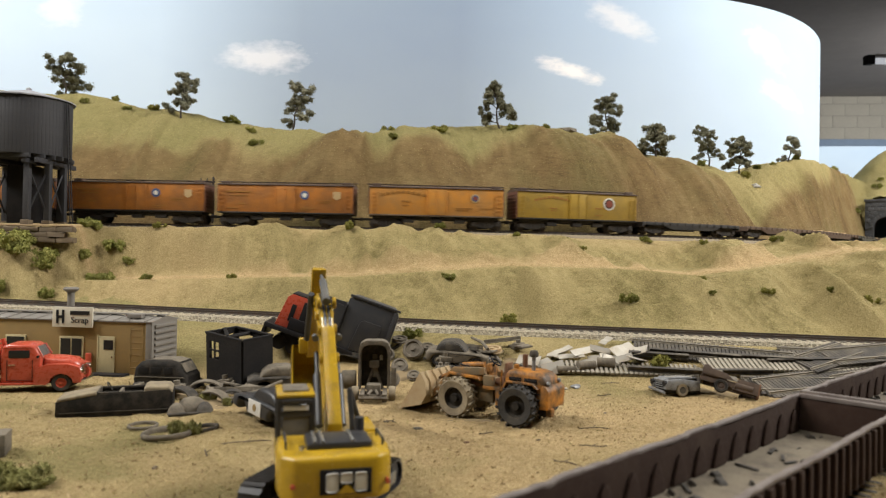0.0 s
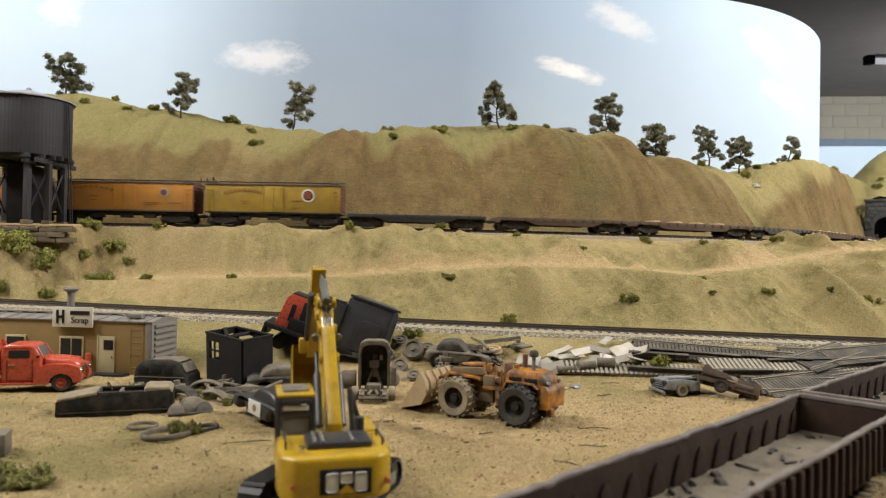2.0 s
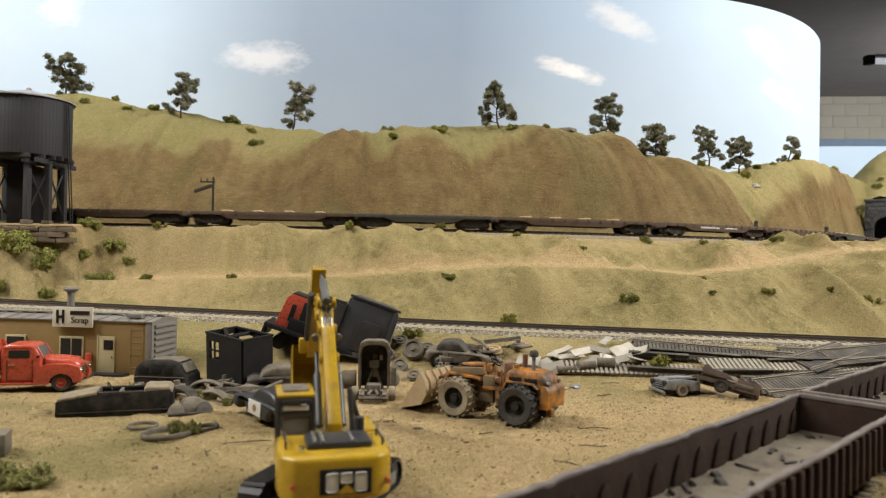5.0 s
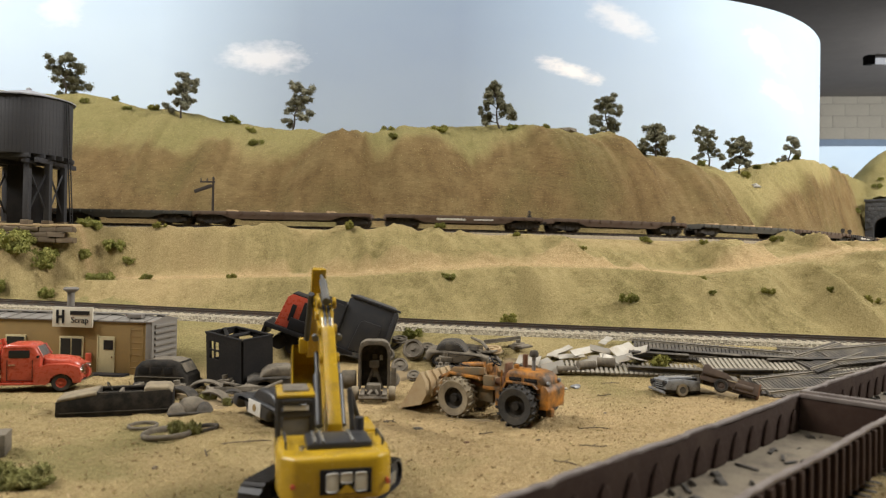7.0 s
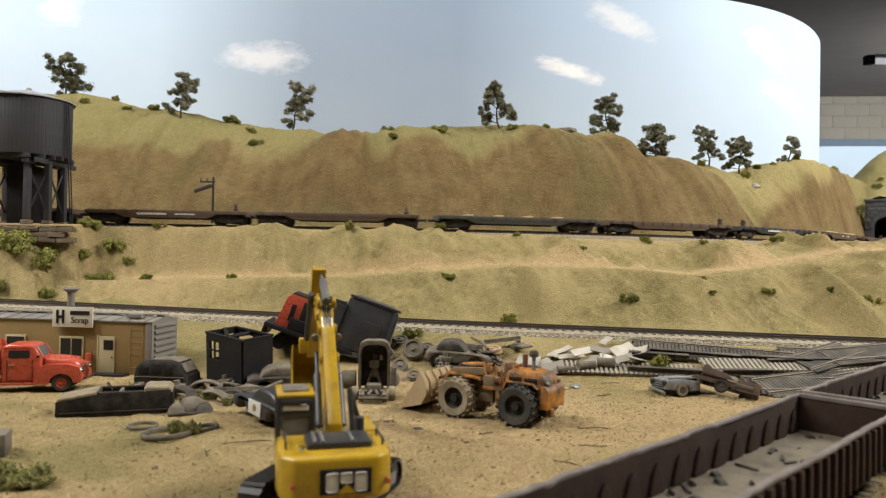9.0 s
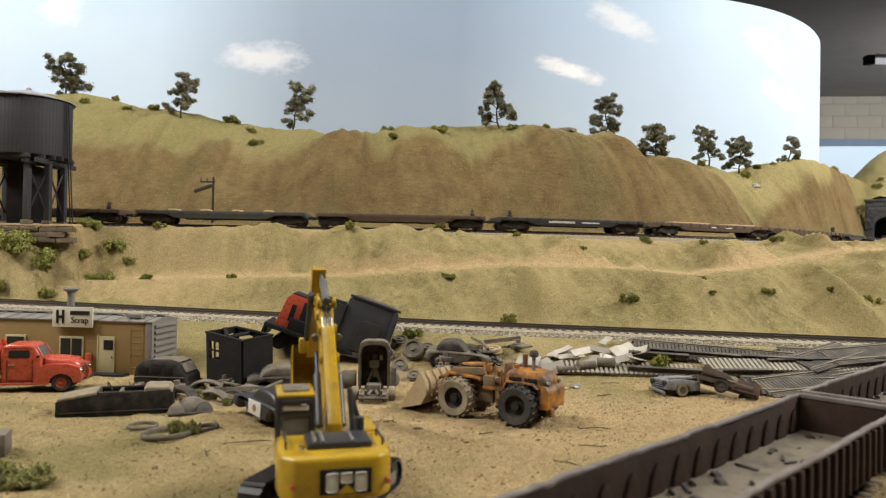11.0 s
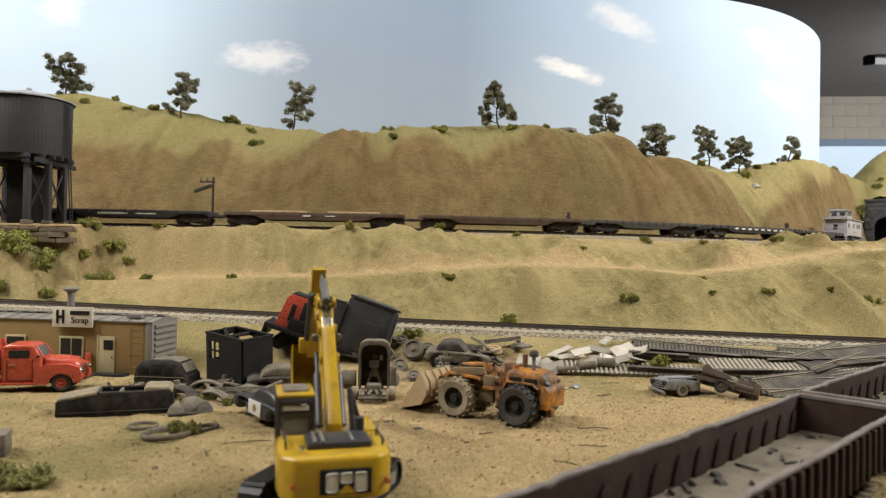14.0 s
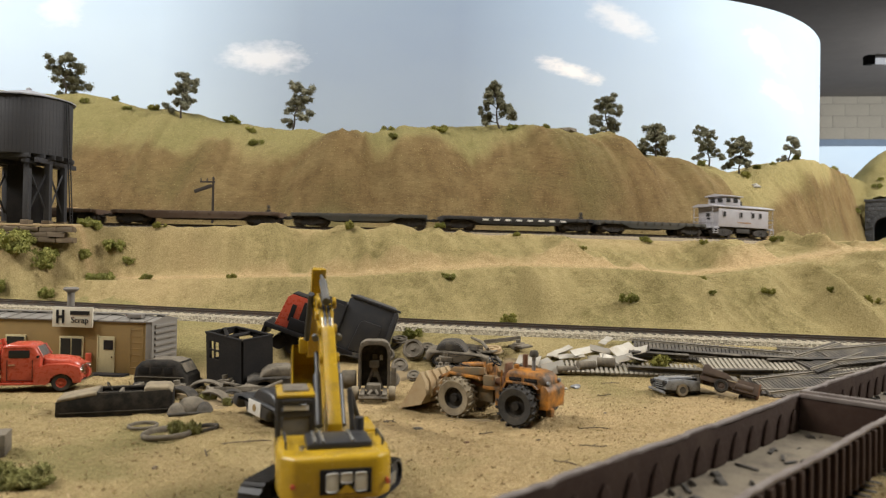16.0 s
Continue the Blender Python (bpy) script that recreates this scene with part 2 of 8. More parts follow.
CREST_S = [-0.56, -0.41, -0.356, -0.301, -0.239, -0.184, -0.107, -0.045, 0.041, 0.139, 0.241, 0.353, 0.425, 0.487, 0.576, 0.636, 0.701, 0.757, 0.85, 0.935, 1.028, 1.18]
CREST_Z = [0.301, 0.295, 0.290, 0.277, 0.271, 0.260, 0.248, 0.245, 0.250, 0.264, 0.263, 0.263, 0.253, 0.236, 0.228, 0.233, 0.224, 0.234, 0.256, 0.264, 0.263, 0.262]


# how bluff the cut is along the line, and how far up its face the bare soil reaches
BROW_S = [-0.5, -0.22, -0.16, -0.10, -0.05, 0.0, 0.05, 0.12, 0.20, 0.30, 0.44, 0.52, 0.60, 0.68, 0.75, 0.85, 1.0]
BROW_P = [1.30, 1.30, 1.5, 2.3, 3.0, 2.4, 1.8, 1.9, 2.1, 2.7, 2.7, 2.0, 1.3, 1.1, 1.5, 1.7, 1.3]
BARE_S = [-0.5, -0.25, -0.14, -0.10, -0.03, 0.03, 0.05, 0.09, 0.15, 0.20, 0.27, 0.31, 0.50, 0.58, 0.64, 0.70, 0.76, 0.84, 1.0, 1.08]
BARE_H = [0.66, 0.62, 0.66, 0.78, 1.0, 0.72, 0.68, 0.74, 0.66, 0.78, 0.92, 1.02, 1.02, 0.85, 0.45, 0.50, 0.66, 0.72, 0.85, 1.3]


# ridges and hollows down the cut: place along the line, breadth, height, lean
RIBS = [(-0.37, 0.03, -0.010, 0.0), (-0.30, 0.03, 0.010, 0.2), (-0.21, 0.02, 0.007, 0.3), (-0.13, 0.035, -0.016, 0.35), (-0.035, 0.040, 0.016, 0.1), (0.035, 0.018, -0.013, -0.2),
        (0.085, 0.028, 0.009, -0.1), (0.155, 0.03, -0.009, 0.0), (0.28, 0.05, 0.008, 0.0), (0.48, 0.035, 0.010, 0.3), (0.55, 0.012, 0.005, 0.4), (0.655, 0.035, -0.014, -0.2), (0.76, 0.02, 0.010, 0.2), (0.83, 0.015, 0.007, 0.2)]


def crest_v(s):
    return np.interp(s, [0.4, 0.65, 0.9, 1.2], [0.20, 0.14, 0.075, 0.075])


def land(x, y):
    """Height of the ground, and how far it is sand, bare cut and green turf there."""
    s, v = upper_sv(x, y)
    e = y - lower_y(x)
    zl = lower_z(x)
    # yard and the bank up to the lower line
    yard = fbm(x * 14, y * 14) * 0.004 + fbm(x * 60, y * 60, 3) * 0.0028 + fbm(x * 150, y * 150, 2) * 0.0012
    bank = ease((e + 0.115) / 0.095)
    z = yard * (1 - bank) + (zl - 0.004) * bank
    # slope with a cart road between the two lines
    w = np.clip((e - 0.018) / np.maximum(1e-4, (e - 0.018) + np.maximum(0, -v - 0.030)), 0, 1)
    road_z = np.interp(x, [-0.5, -0.3, -0.09, 0.06, 0.15, 0.24, 0.32, 0.40, 0.55], [0.055, 0.057, 0.064, 0.077, 0.076, 0.070, 0.082, 0.096, 0.105])
    top_z = np.interp(s, [-0.5, -0.3, -0.22, -0.1, 0.1, 0.3, 0.45, 0.6], [0.098, 0.098, 0.107, 0.110, 0.107, 0.104, 0.103, 0.105])
    lumps = fbm(x * 16 + 3, y * 16, 4)
    spurs = np.abs(fbm(x * 13 + 40 + 3 * y, y * 4, 4)) * 2.0 - 0.22
    grain = fbm(x * 48 + 7, y * 48, 4) * 0.0065
    low = zl - 0.004 + (road_z - zl + 0.004) * ease(w / 0.42) ** 0.9
    high = road_z + (top_z - road_z) * ease((w - 0.56) / 0.34)
    slope = np.where(w < 0.5, low, high) + (lumps * 0.050 - spurs * 0.062) * np.sin(np.pi * np.clip(w * 1.04, 0, 1)) ** 0.8 * (1 - 0.92 * np.clip(1.3 - np.abs(w - 0.5) / 0.09, 0, 1)) + grain * ease(w * 6) * ease((1 - w) * 6)
    slope = np.where(w < 0.5, np.minimum(slope, road_z - 0.001 + 0.003 * lumps), np.maximum(slope, road_z + 0.02 * (w - 0.5)))
    z = np.where(e > 0.018, slope, z)
    # bed of the upper line, then the cut and the hill
    z = np.where(v > -0.030, RAIL_Z - 0.0075 + 0.0 * v, z)
    vc, cz = crest_v(s), np.interp(s, CREST_S, CREST_Z)
    tt = (v - 0.028) / (vc - 0.028)
    gully = fbm(s * 20, v * 2.5, 4) + 0.5 * fbm(s * 60 + 5, v * 5, 3)
    t01 = np.clip(tt, 0, 1)
    brow = np.interp(s - 0.25 * v, BROW_S, BROW_P)
    face = 1 - (1 - t01) ** brow
    ribs = sum(h * np.exp(-((s - at - lean * v) / w) ** 2) for at, w, h, lean in RIBS) * 6.5 * face * (1 - face)
    folds = ribs + fbm(s * 7 + 2.2 * v, 3.7 + 0 * v, 3) * 0.070 * np.sin(np.pi * t01) * (1 - t01)
    hill = RAIL_Z - 0.006 + (cz - RAIL_Z + 0.006) * face + folds + gully * 0.036 * np.sin(np.pi * t01) ** 0.8 + lumps * 0.014 * ease(tt * 2) + grain * ease(tt * 4)
    hill = hill - 0.12 * np.clip(tt - 1, 0, 3) ** 1.5 * vc
    z = np.where(v > 0.028, hill, z)
    # hill over the tunnel
    over = ease((s - PORTAL_S - 0.004) / 0.02)
    mound = 0.212 + 0.125 * ease((s - PORTAL_S - 0.02) / 0.26) * ease((0.18 - v) / 0.14) + lumps * 0.03
    fade = ease((1.95 - s) / 0.25) * ease((v + 0.42) / 0.16)
    z = np.where((s > PORTAL_S) & (v < 0.2), z * (1 - over * fade) + np.maximum(z, mound) * over * fade, z)
    # walled bench for the water tank
    bench = 0.104 + 0.005 * ease((y - 0.652) / 0.03)
    into = ease((-0.335 + 0.02 * lumps - x) / 0.02)
    z = np.where((y > 0.652) & (v < -0.028), z + (np.maximum(z, bench) - z) * into, z)
    talus = (0.090 - 0.52 * (0.652 - y)) * ease((-0.335 + 0.03 * lumps - x) / 0.04)
    z = np.where((y <= 0.652) & (e > 0.03), np.maximum(z, talus), z)
    # how the surface is dressed
    roadness = np.clip(1 - np.abs(w - 0.54) / 0.10, 0, 1) ** 0.6 * (e > 0.02)
    crestness = np.clip(1 - np.abs(w - 0.93) / 0.14, 0, 1) * (e > 0.02) * (v < 0) * (0.55 + 0.45 * ease((x - 0.28) / 0.1))
    patch = ease(0.5 + fbm(x * 11, y * 11, 4) * 3.2)
    yardness = (1 - bank) * ease((x + 0.16 + 0.9 * (y - 0.35)) / 0.14 + 0.35) * (0.45 + 0.55 * patch) * (e < 0)
    leftward = 0.4 * ease((-0.12 - x) / 0.12) * (e > 0.03) * (v < -0.02) * (0.5 + 0.5 * patch)
    sand = np.clip(np.maximum(leftward, np.maximum(np.maximum(roadness * (0.92 + 0.08 * patch), crestness * 0.75), np.maximum(yardness * 0.72, 0.40 * (1 - bank) * (e < 0)))), 0, 1)
    upto = np.interp(s, BARE_S, BARE_H) + 0.28 * fbm(s * 16, face * 3, 4)
    bare = ease((v - 0.02) / 0.02) * (1 - ease((np.where(tt > 1, 1.3, face) - upto + 0.12) / 0.24)) * (v > 0)
    green = np.clip(1.15 * (1 - bare) - 0.2 + 0.9 * fbm(x * 12, y * 12), 0, 1) * (v > 0.03) * (0.8 - 0.4 * ease((s - 0.55) / 0.1))
    green = np.maximum(green, (e < 0.03) * np.clip(fbm(x * 22 + 9, y * 22, 4) * 3.0 - 0.02 + 0.25 * ease((-0.04 - x) / 0.12) - yardness * 0.5, 0, 0.6))
    green = np.maximum(green, 0.75 * np.exp(-((x + 0.143) / 0.022) ** 2 - ((y - 0.333) / 0.012) ** 2) * (0.5 + 0.5 * patch))
    green = np.maximum(green, (s > PORTAL_S) * 0.6 * (v < 0.25))
    return z, sand, bare, green


def ground_z(x, y):
    return float(land(np.array([x]), np.array([y]))[0][0])


def steps(*runs):
    out = []
    for a, b, d in runs:
        out += list(np.arange(a, b - 1e-6, d))
    return np.array(out + [runs[-1][1]])


def build_ground():
    xs = steps((-3.4, -0.8, 0.05), (-0.8, -0.62, 0.01), (-0.62, 0.95, 0.0027), (0.95, 1.3, 0.012), (1.3, 2.7, 0.05))
    ys = steps((-0.1, 0.16, 0.02), (0.16, 1.32, 0.0027), (1.32, 1.7, 0.01), (1.7, 3.3, 0.05))
    gx, gy = np.meshgrid(xs, ys)
    z, sand, bare, green = land(gx, gy)
    nx, ny = len(xs), len(ys)
    co = np.stack([gx, gy, z], -1).reshape(-1, 3)
    idx = np.arange(nx * ny).reshape(ny, nx)
    quads = np.stack([idx[:-1, :-1], idx[:-1, 1:], idx[1:, 1:], idx[1:, :-1]], -1).reshape(-1, 4)
    mid = co[quads].mean(1)
    s, v = upper_sv(mid[:, 0], mid[:, 1])
    quads = quads[~(((np.abs(s - PORTAL_S - 0.008) < 0.020) | ((s > 1.66) & (s < 2.0))) & (np.abs(v) < 0.031))]
    me = bpy.data.meshes.new("ground")
    me.from_pydata(co.tolist(), [], quads.tolist())
    me.polygons.foreach_set("use_smooth", [True] * len(quads))
    soil = me.color_attributes.new("soil", "FLOAT_COLOR", "POINT")
    soil.data.foreach_set("color", np.stack([sand, bare, green, np.ones_like(sand)], -1).reshape(-1).astype(np.float32))
    me.materials.append(M_EARTH)
    tagged(new("ground", me), "dry straw-coloured scenic ground with sandy roads and bare cuts", "ground", kind="structure")


build_ground()


def roadbed(name, at, s0, s1, ds, half, top, foot, label, mat):
    """A ballasted bed with sloped shoulders along a line."""
    bm = bmesh.new()
    rows, s = [], s0
    while s < s1 + 1e-6:
        ring = []
        for v, z in ((-half - 0.006, foot), (-half, top), (half, top), (half + 0.006, foot)):
            p, z0 = at(s, v)
            ring.append(bm.verts.new((p.x, p.y, z0 + z)))
        rows.append(ring)
        s += ds
    for a, b in zip(rows, rows[1:]):
        for k in range(3):
            bm.faces.new((a[k], b[k], b[k + 1], a[k + 1]))
    bmesh.ops.recalc_face_normals(bm, faces=bm.faces[:])
    return tagged(part(name, bm, mat), label, "track bed", kind="structure")


LOW_DIR = Vector((1, -0.11)).normalized()


def upper_line(s, v):
    return upper_at(s, v)[0], RAIL_Z


def lower_line(s, v):
    p = Vector((0, 0.562)) + LOW_DIR * s + Vector((-LOW_DIR.y, LOW_DIR.x)) * v
    return p, float(lower_z(p.x))


M_RAIL = paint("weathered_steel_rail", (0.10, 0.085, 0.075), 0.55, (0.14, 0.08, 0.045), 0.6, 200, metal=0.5)
M_TIE = paint("creosoted_tie", (0.085, 0.07, 0.055), 0.85, (0.16, 0.135, 0.10), 0.5, 150)


def lay_track(name, at, s0, s1, label):
    """Two rails of flanged section and rows of ties; gauge 16.5 mm."""
    top = thing(name, pose(0, 0, 0), label, "railway track", kind="structure")
    for side in (-1, 1):
        bm = bmesh.new()
        rows, s = [], s0
        while s < s1 + 1e-6:
            ring = []
            for v, z in ((-0.0009, -0.0021), (-0.0009, -0.0016), (-0.0003, -0.0014), (-0.0003, -0.0006), (-0.0005, 0), (0.0005, 0), (0.0003, -0.0006), (0.0003, -0.0014), (0.0009, -0.0016), (0.0009, -0.0021)):
                p, z0 = at(s, side * 0.0086 + v)
                ring.append(bm.verts.new((p.x, p.y, z0 + z)))
            rows.append(ring)
            s += 0.02
        for a, b in zip(rows, rows[1:]):
            for k in range(10):
                bm.faces.new((a[k], b[k], b[(k + 1) % 10], a[(k + 1) % 10]))
        bmesh.ops.recalc_face_normals(bm, faces=bm.faces[:])
        part("rail", bm, M_RAIL, top)
    rng = random.Random(3)
    verts, faces, s = [], [], s0
    while s < s1:
        n = len(verts)
        for z in (-0.0042, -0.0021):
            for ds, v in ((-0.0013, -0.0155), (0.0013, -0.0155), (0.0013, 0.0155), (-0.0013, 0.0155)):
                p, z0 = at(s + ds, v + rng.uniform(-0.0003, 0.0003))
                verts.append((p.x, p.y, z0 + z))
        faces += [(n + 4, n + 5, n + 6, n + 7), (n, n + 1, n + 5, n + 4), (n + 1, n + 2, n + 6, n + 5), (n + 2, n + 3, n + 7, n + 6), (n + 3, n, n + 4, n + 7)]
        s += 0.0068 + rng.uniform(-0.0004, 0.0004)
    me = bpy.data.meshes.new("ties")
    me.from_pydata(verts, [], faces)
    me.materials.append(M_TIE)
    ties = new("ties", me)
    ties.parent = top
    tagged(ties, kind="stuff")


roadbed("upper_track_bed", upper_line, -3.25, 3.3, 0.03, 0.021, -0.0035, -0.0085, "grey-brown ballast bed under the upper track", M_BALLAST_BROWN)
roadbed("lower_track_bed", lower_line, -1.6, 1.6, 0.03, 0.034, -0.0026, -0.014, "pale crushed stone ballast under the lower track", M_BALLAST)
lay_track("upper_track", upper_line, -3.25, 3.3, "weathered model railway track on the hillside ledge")
lay_track("lower_track", lower_line, -1.6, 1.6, "dark weathered model railway track on pale ballast")


# ---- painted backdrop, room ----
def sheet(name, path, z0, z1, thick, mat, label):
    """An upright bent board along a plan path, with its thickness on the far side."""
    bm = bmesh.new()
    cols = []
    for k, p in enumerate(path):
        a, b = path[max(0, k - 1)], path[min(len(path) - 1, k + 1)]
        n = (Vector(b) - Vector(a)).normalized()
        n = Vector((-n.y, n.x)) * thick
        cols.append([bm.verts.new(q) for q in ((p[0], p[1], z0), (p[0], p[1], z1), (p[0] + n.x, p[1] + n.y, z1), (p[0] + n.x, p[1] + n.y, z0))])
    for a, b in zip(cols, cols[1:]):
        for k in range(4):
            bm.faces.new((a[k], b[k], b[(k + 1) % 4], a[(k + 1) % 4]))
    bm.faces.new(cols[0])
    bm.faces.new(cols[-1][::-1])
    bmesh.ops.recalc_face_normals(bm, faces=bm.faces[:])
    return tagged(part(name, bm, mat), label, "backdrop", kind="structure")


BACK_C, BACK_R = Vector((0.34, 1.70)), 0.508
back_path = [(-3.4, 1.192), (-1.0, 1.192), (0.0, 1.192)] + [(BACK_C.x + BACK_R * math.sin(a), BACK_C.y - BACK_R * math.cos(a)) for a in [radians(3 * k) for k in range(0, 56)]]
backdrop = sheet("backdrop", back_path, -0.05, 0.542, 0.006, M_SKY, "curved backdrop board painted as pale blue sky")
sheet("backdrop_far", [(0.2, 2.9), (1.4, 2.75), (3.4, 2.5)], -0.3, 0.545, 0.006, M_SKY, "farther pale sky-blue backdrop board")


def room():
    y_wall, x0, x1, y0, z0, z1 = 12.0, -7.0, 9.0, -6.0, -1.15, 2.98
    tilt = -0.09
    bm = block(x0, x1, y0, y_wall + 1.5, z0 - 0.1, z0)
    tagged(part("floor", bm, M_FLOOR), "grey concrete floor of the club room", "floor", kind="structure")
    bm = block(x0, x1, y0, y_wall + 1.5, z1, z1 + 0.1)
    tagged(part("ceiling", bm, M_CEIL), "dim grey painted ceiling", "ceiling", kind="structure")
    for nm, b in (("wall_west", (x0 - 0.15, x0, y0, y_wall + 1.5)), ("wall_east", (x1, x1 + 0.15, y0, y_wall + 1.5)), ("wall_south", (x0, x1, y0 - 0.15, y0))):
        tagged(part(nm, block(*b, z0, z1), M_WALL), "plain whitewashed concrete block wall", "wall", kind="structure")
    # far wall: courses of blocks over a blue-painted lower part
    wall = thing("wall_north", pose(7.0, y_wall, 0, 0, 0, math.degrees(tilt)), "whitewashed concrete block wall over a blue-painted band", "wall", kind="structure")
    part("wall_core", block(-15, 3, 0.006, 0.2, z0, z1), M_MORTAR, wall, "mortar-grey wall core")
    part("blue_band", block(-15, 3, 0.0, 0.02, z0, 2.24), M_BLUE, wall, "blue-painted lower wall")
    bm = block(-0.198, 0.198, 0.0, 0.03, 0.0, 0.193, 0.004)
    first = part("concrete_block", bm, M_WALL, wall)
    me, n = first.data, 0
    for row in range(4):
        for col in range(30):
            m = Matrix.Translation((-8 + col * 0.406 + (0.203 if row % 2 else 0), 0, 2.245 + row * 0.203))
            if n == 0:
                first.matrix_local = m
            else:
                shared("concrete_block", me, wall, m)
            n += 1


room()


def benchwork():
    """Fascia boards and legs that carry the layout, and unseen housings added above the lamps."""
    x0, x1, y0, y1, floor_z = -3.4, 2.7, -0.1, 3.3, -1.15
    for nm, b in (("fascia_front", (x0, x1, y0 - 0.02, y0)), ("fascia_back", (x0, x1, y1, y1 + 0.02)), ("fascia_left", (x0 - 0.02, x0, y0 - 0.02, y1 + 0.02)), ("fascia_right", (x1, x1 + 0.02, y0 - 0.02, y1 + 0.02))):
        tagged(part(nm, block(*b, -0.22, 0.02 if nm != "fascia_back" else 0.12, 0.002), M_TIMBER), "pale pine board edging the layout", "fascia", kind="structure")
    for x in (-3.3, -1.3, 0.7, 2.6):
        for y in (0.0, 1.6, 3.2):
            tagged(part("bench_leg", block(x - 0.045, x + 0.045, y - 0.045, y + 0.045, floor_z, -0.05, 0.003), M_TIMBER), "square pine leg carrying the layout", "bench leg", "legs of the layout", "structure")
    for x, y, z, length in LAMPS:
        h = thing("fluorescent_fixture", pose(x, y, z + 0.06), "white fluorescent housing added above an unseen lamp", "ceiling light", "hanging light fixtures")
        bm = extrude([(-0.11, -0.02), (-0.05, 0.04), (0.05, 0.04), (0.11, -0.02), (0.108, -0.022), (0.048, 0.035), (-0.048, 0.035), (-0.108, -0.022)], -length / 2, length / 2, 0.0, None, Matrix.Rotation(radians(90), 4, "Z"))
        part("reflector", bm, M_CLOUD, h, "white enamel reflector")
        for sx in (-0.4, 0.4):
            part("hanger", rod((sx, 0, 0.04), (sx, 0, 2.98 - z - 0.06), 0.004), M_CEIL, h)


benchwork()


# ---- the train ----
M_ORANGE = paint("faded_orange_car_paint", (0.43, 0.155, 0.017), 0.65, (0.15, 0.072, 0.024), 0.75, 38, cover=0.36)
M_ORANGE_B = paint("orange_car_paint", (0.53, 0.225, 0.026), 0.65, (0.28, 0.165, 0.06), 0.7, 38, cover=0.36)
M_YELLOW_CAR = paint("dull_yellow_car_paint", (0.38, 0.24, 0.022), 0.6, (0.19, 0.125, 0.026), 0.7, 38, cover=0.36)
M_CAR_RED = paint("brown_red_car_paint", (0.13, 0.052, 0.03), 0.65, (0.07, 0.04, 0.03), 0.5, 60)
M_CAR_ROOF = paint("dark_brown_car_roof", (0.075, 0.045, 0.032), 0.65, (0.12, 0.09, 0.06), 0.5, 60)
M_UNDER = paint("grimy_black_underframe", (0.022, 0.019, 0.017), 0.75, (0.06, 0.045, 0.03), 0.5, 120)
M_WHEEL = paint("dark_steel_wheel", (0.05, 0.042, 0.036), 0.5, (0.09, 0.06, 0.04), 0.5, 200, metal=0.4)
M_FLAT_BROWN = paint("weathered_brown_flat_car", (0.085, 0.05, 0.032), 0.75, (0.13, 0.10, 0.07), 0.5, 60)
M_FLAT_BLACK = paint("black_flat_car", (0.022, 0.022, 0.024), 0.65, (0.07, 0.06, 0.05), 0.45, 60)
M_FLAT_GREY = paint("grey_green_flat_car", (0.050, 0.052, 0.046), 0.7, (0.10, 0.08, 0.055), 0.5, 60)
M_DECK = paint("worn_plank_deck", (0.15, 0.11, 0.075), 0.9, (0.07, 0.05, 0.035), 0.6, 90)
M_LUMBER = paint("fresh_lumber", (0.55, 0.38, 0.20), 0.75, (0.36, 0.24, 0.12), 0.4, 90)
M_SILVER = paint("silver_caboose_paint", (0.37, 0.36, 0.385), 0.5, (0.24, 0.225, 0.22), 0.4, 70, metal=0.15)
M_WHITE_MARK = paint("white_lettering", (0.68, 0.66, 0.60), 0.6, (0.4, 0.36, 0.3), 0.3, 150)
M_DARK_MARK = paint("dark_lettering", (0.29, 0.13, 0.018), 0.6, (0.33, 0.16, 0.03), 0.3, 150)
M_DUST_MARK = paint("dusty_emblem_ring", (0.45, 0.33, 0.17), 0.7, (0.5, 0.28, 0.08), 0.4, 150)
M_BLUE_MARK = paint("blue_emblem", (0.05, 0.09, 0.22), 0.5, (0.1, 0.1, 0.15), 0.3, 150)
M_RED_MARK = paint("red_emblem", (0.22, 0.045, 0.022), 0.6, (0.14, 0.05, 0.025), 0.4, 150)
M_PANE = paint("dark_window_pane", (0.010, 0.011, 0.012), 0.40, (0.02, 0.02, 0.02), 0.3, 90)

TRUCK = {}


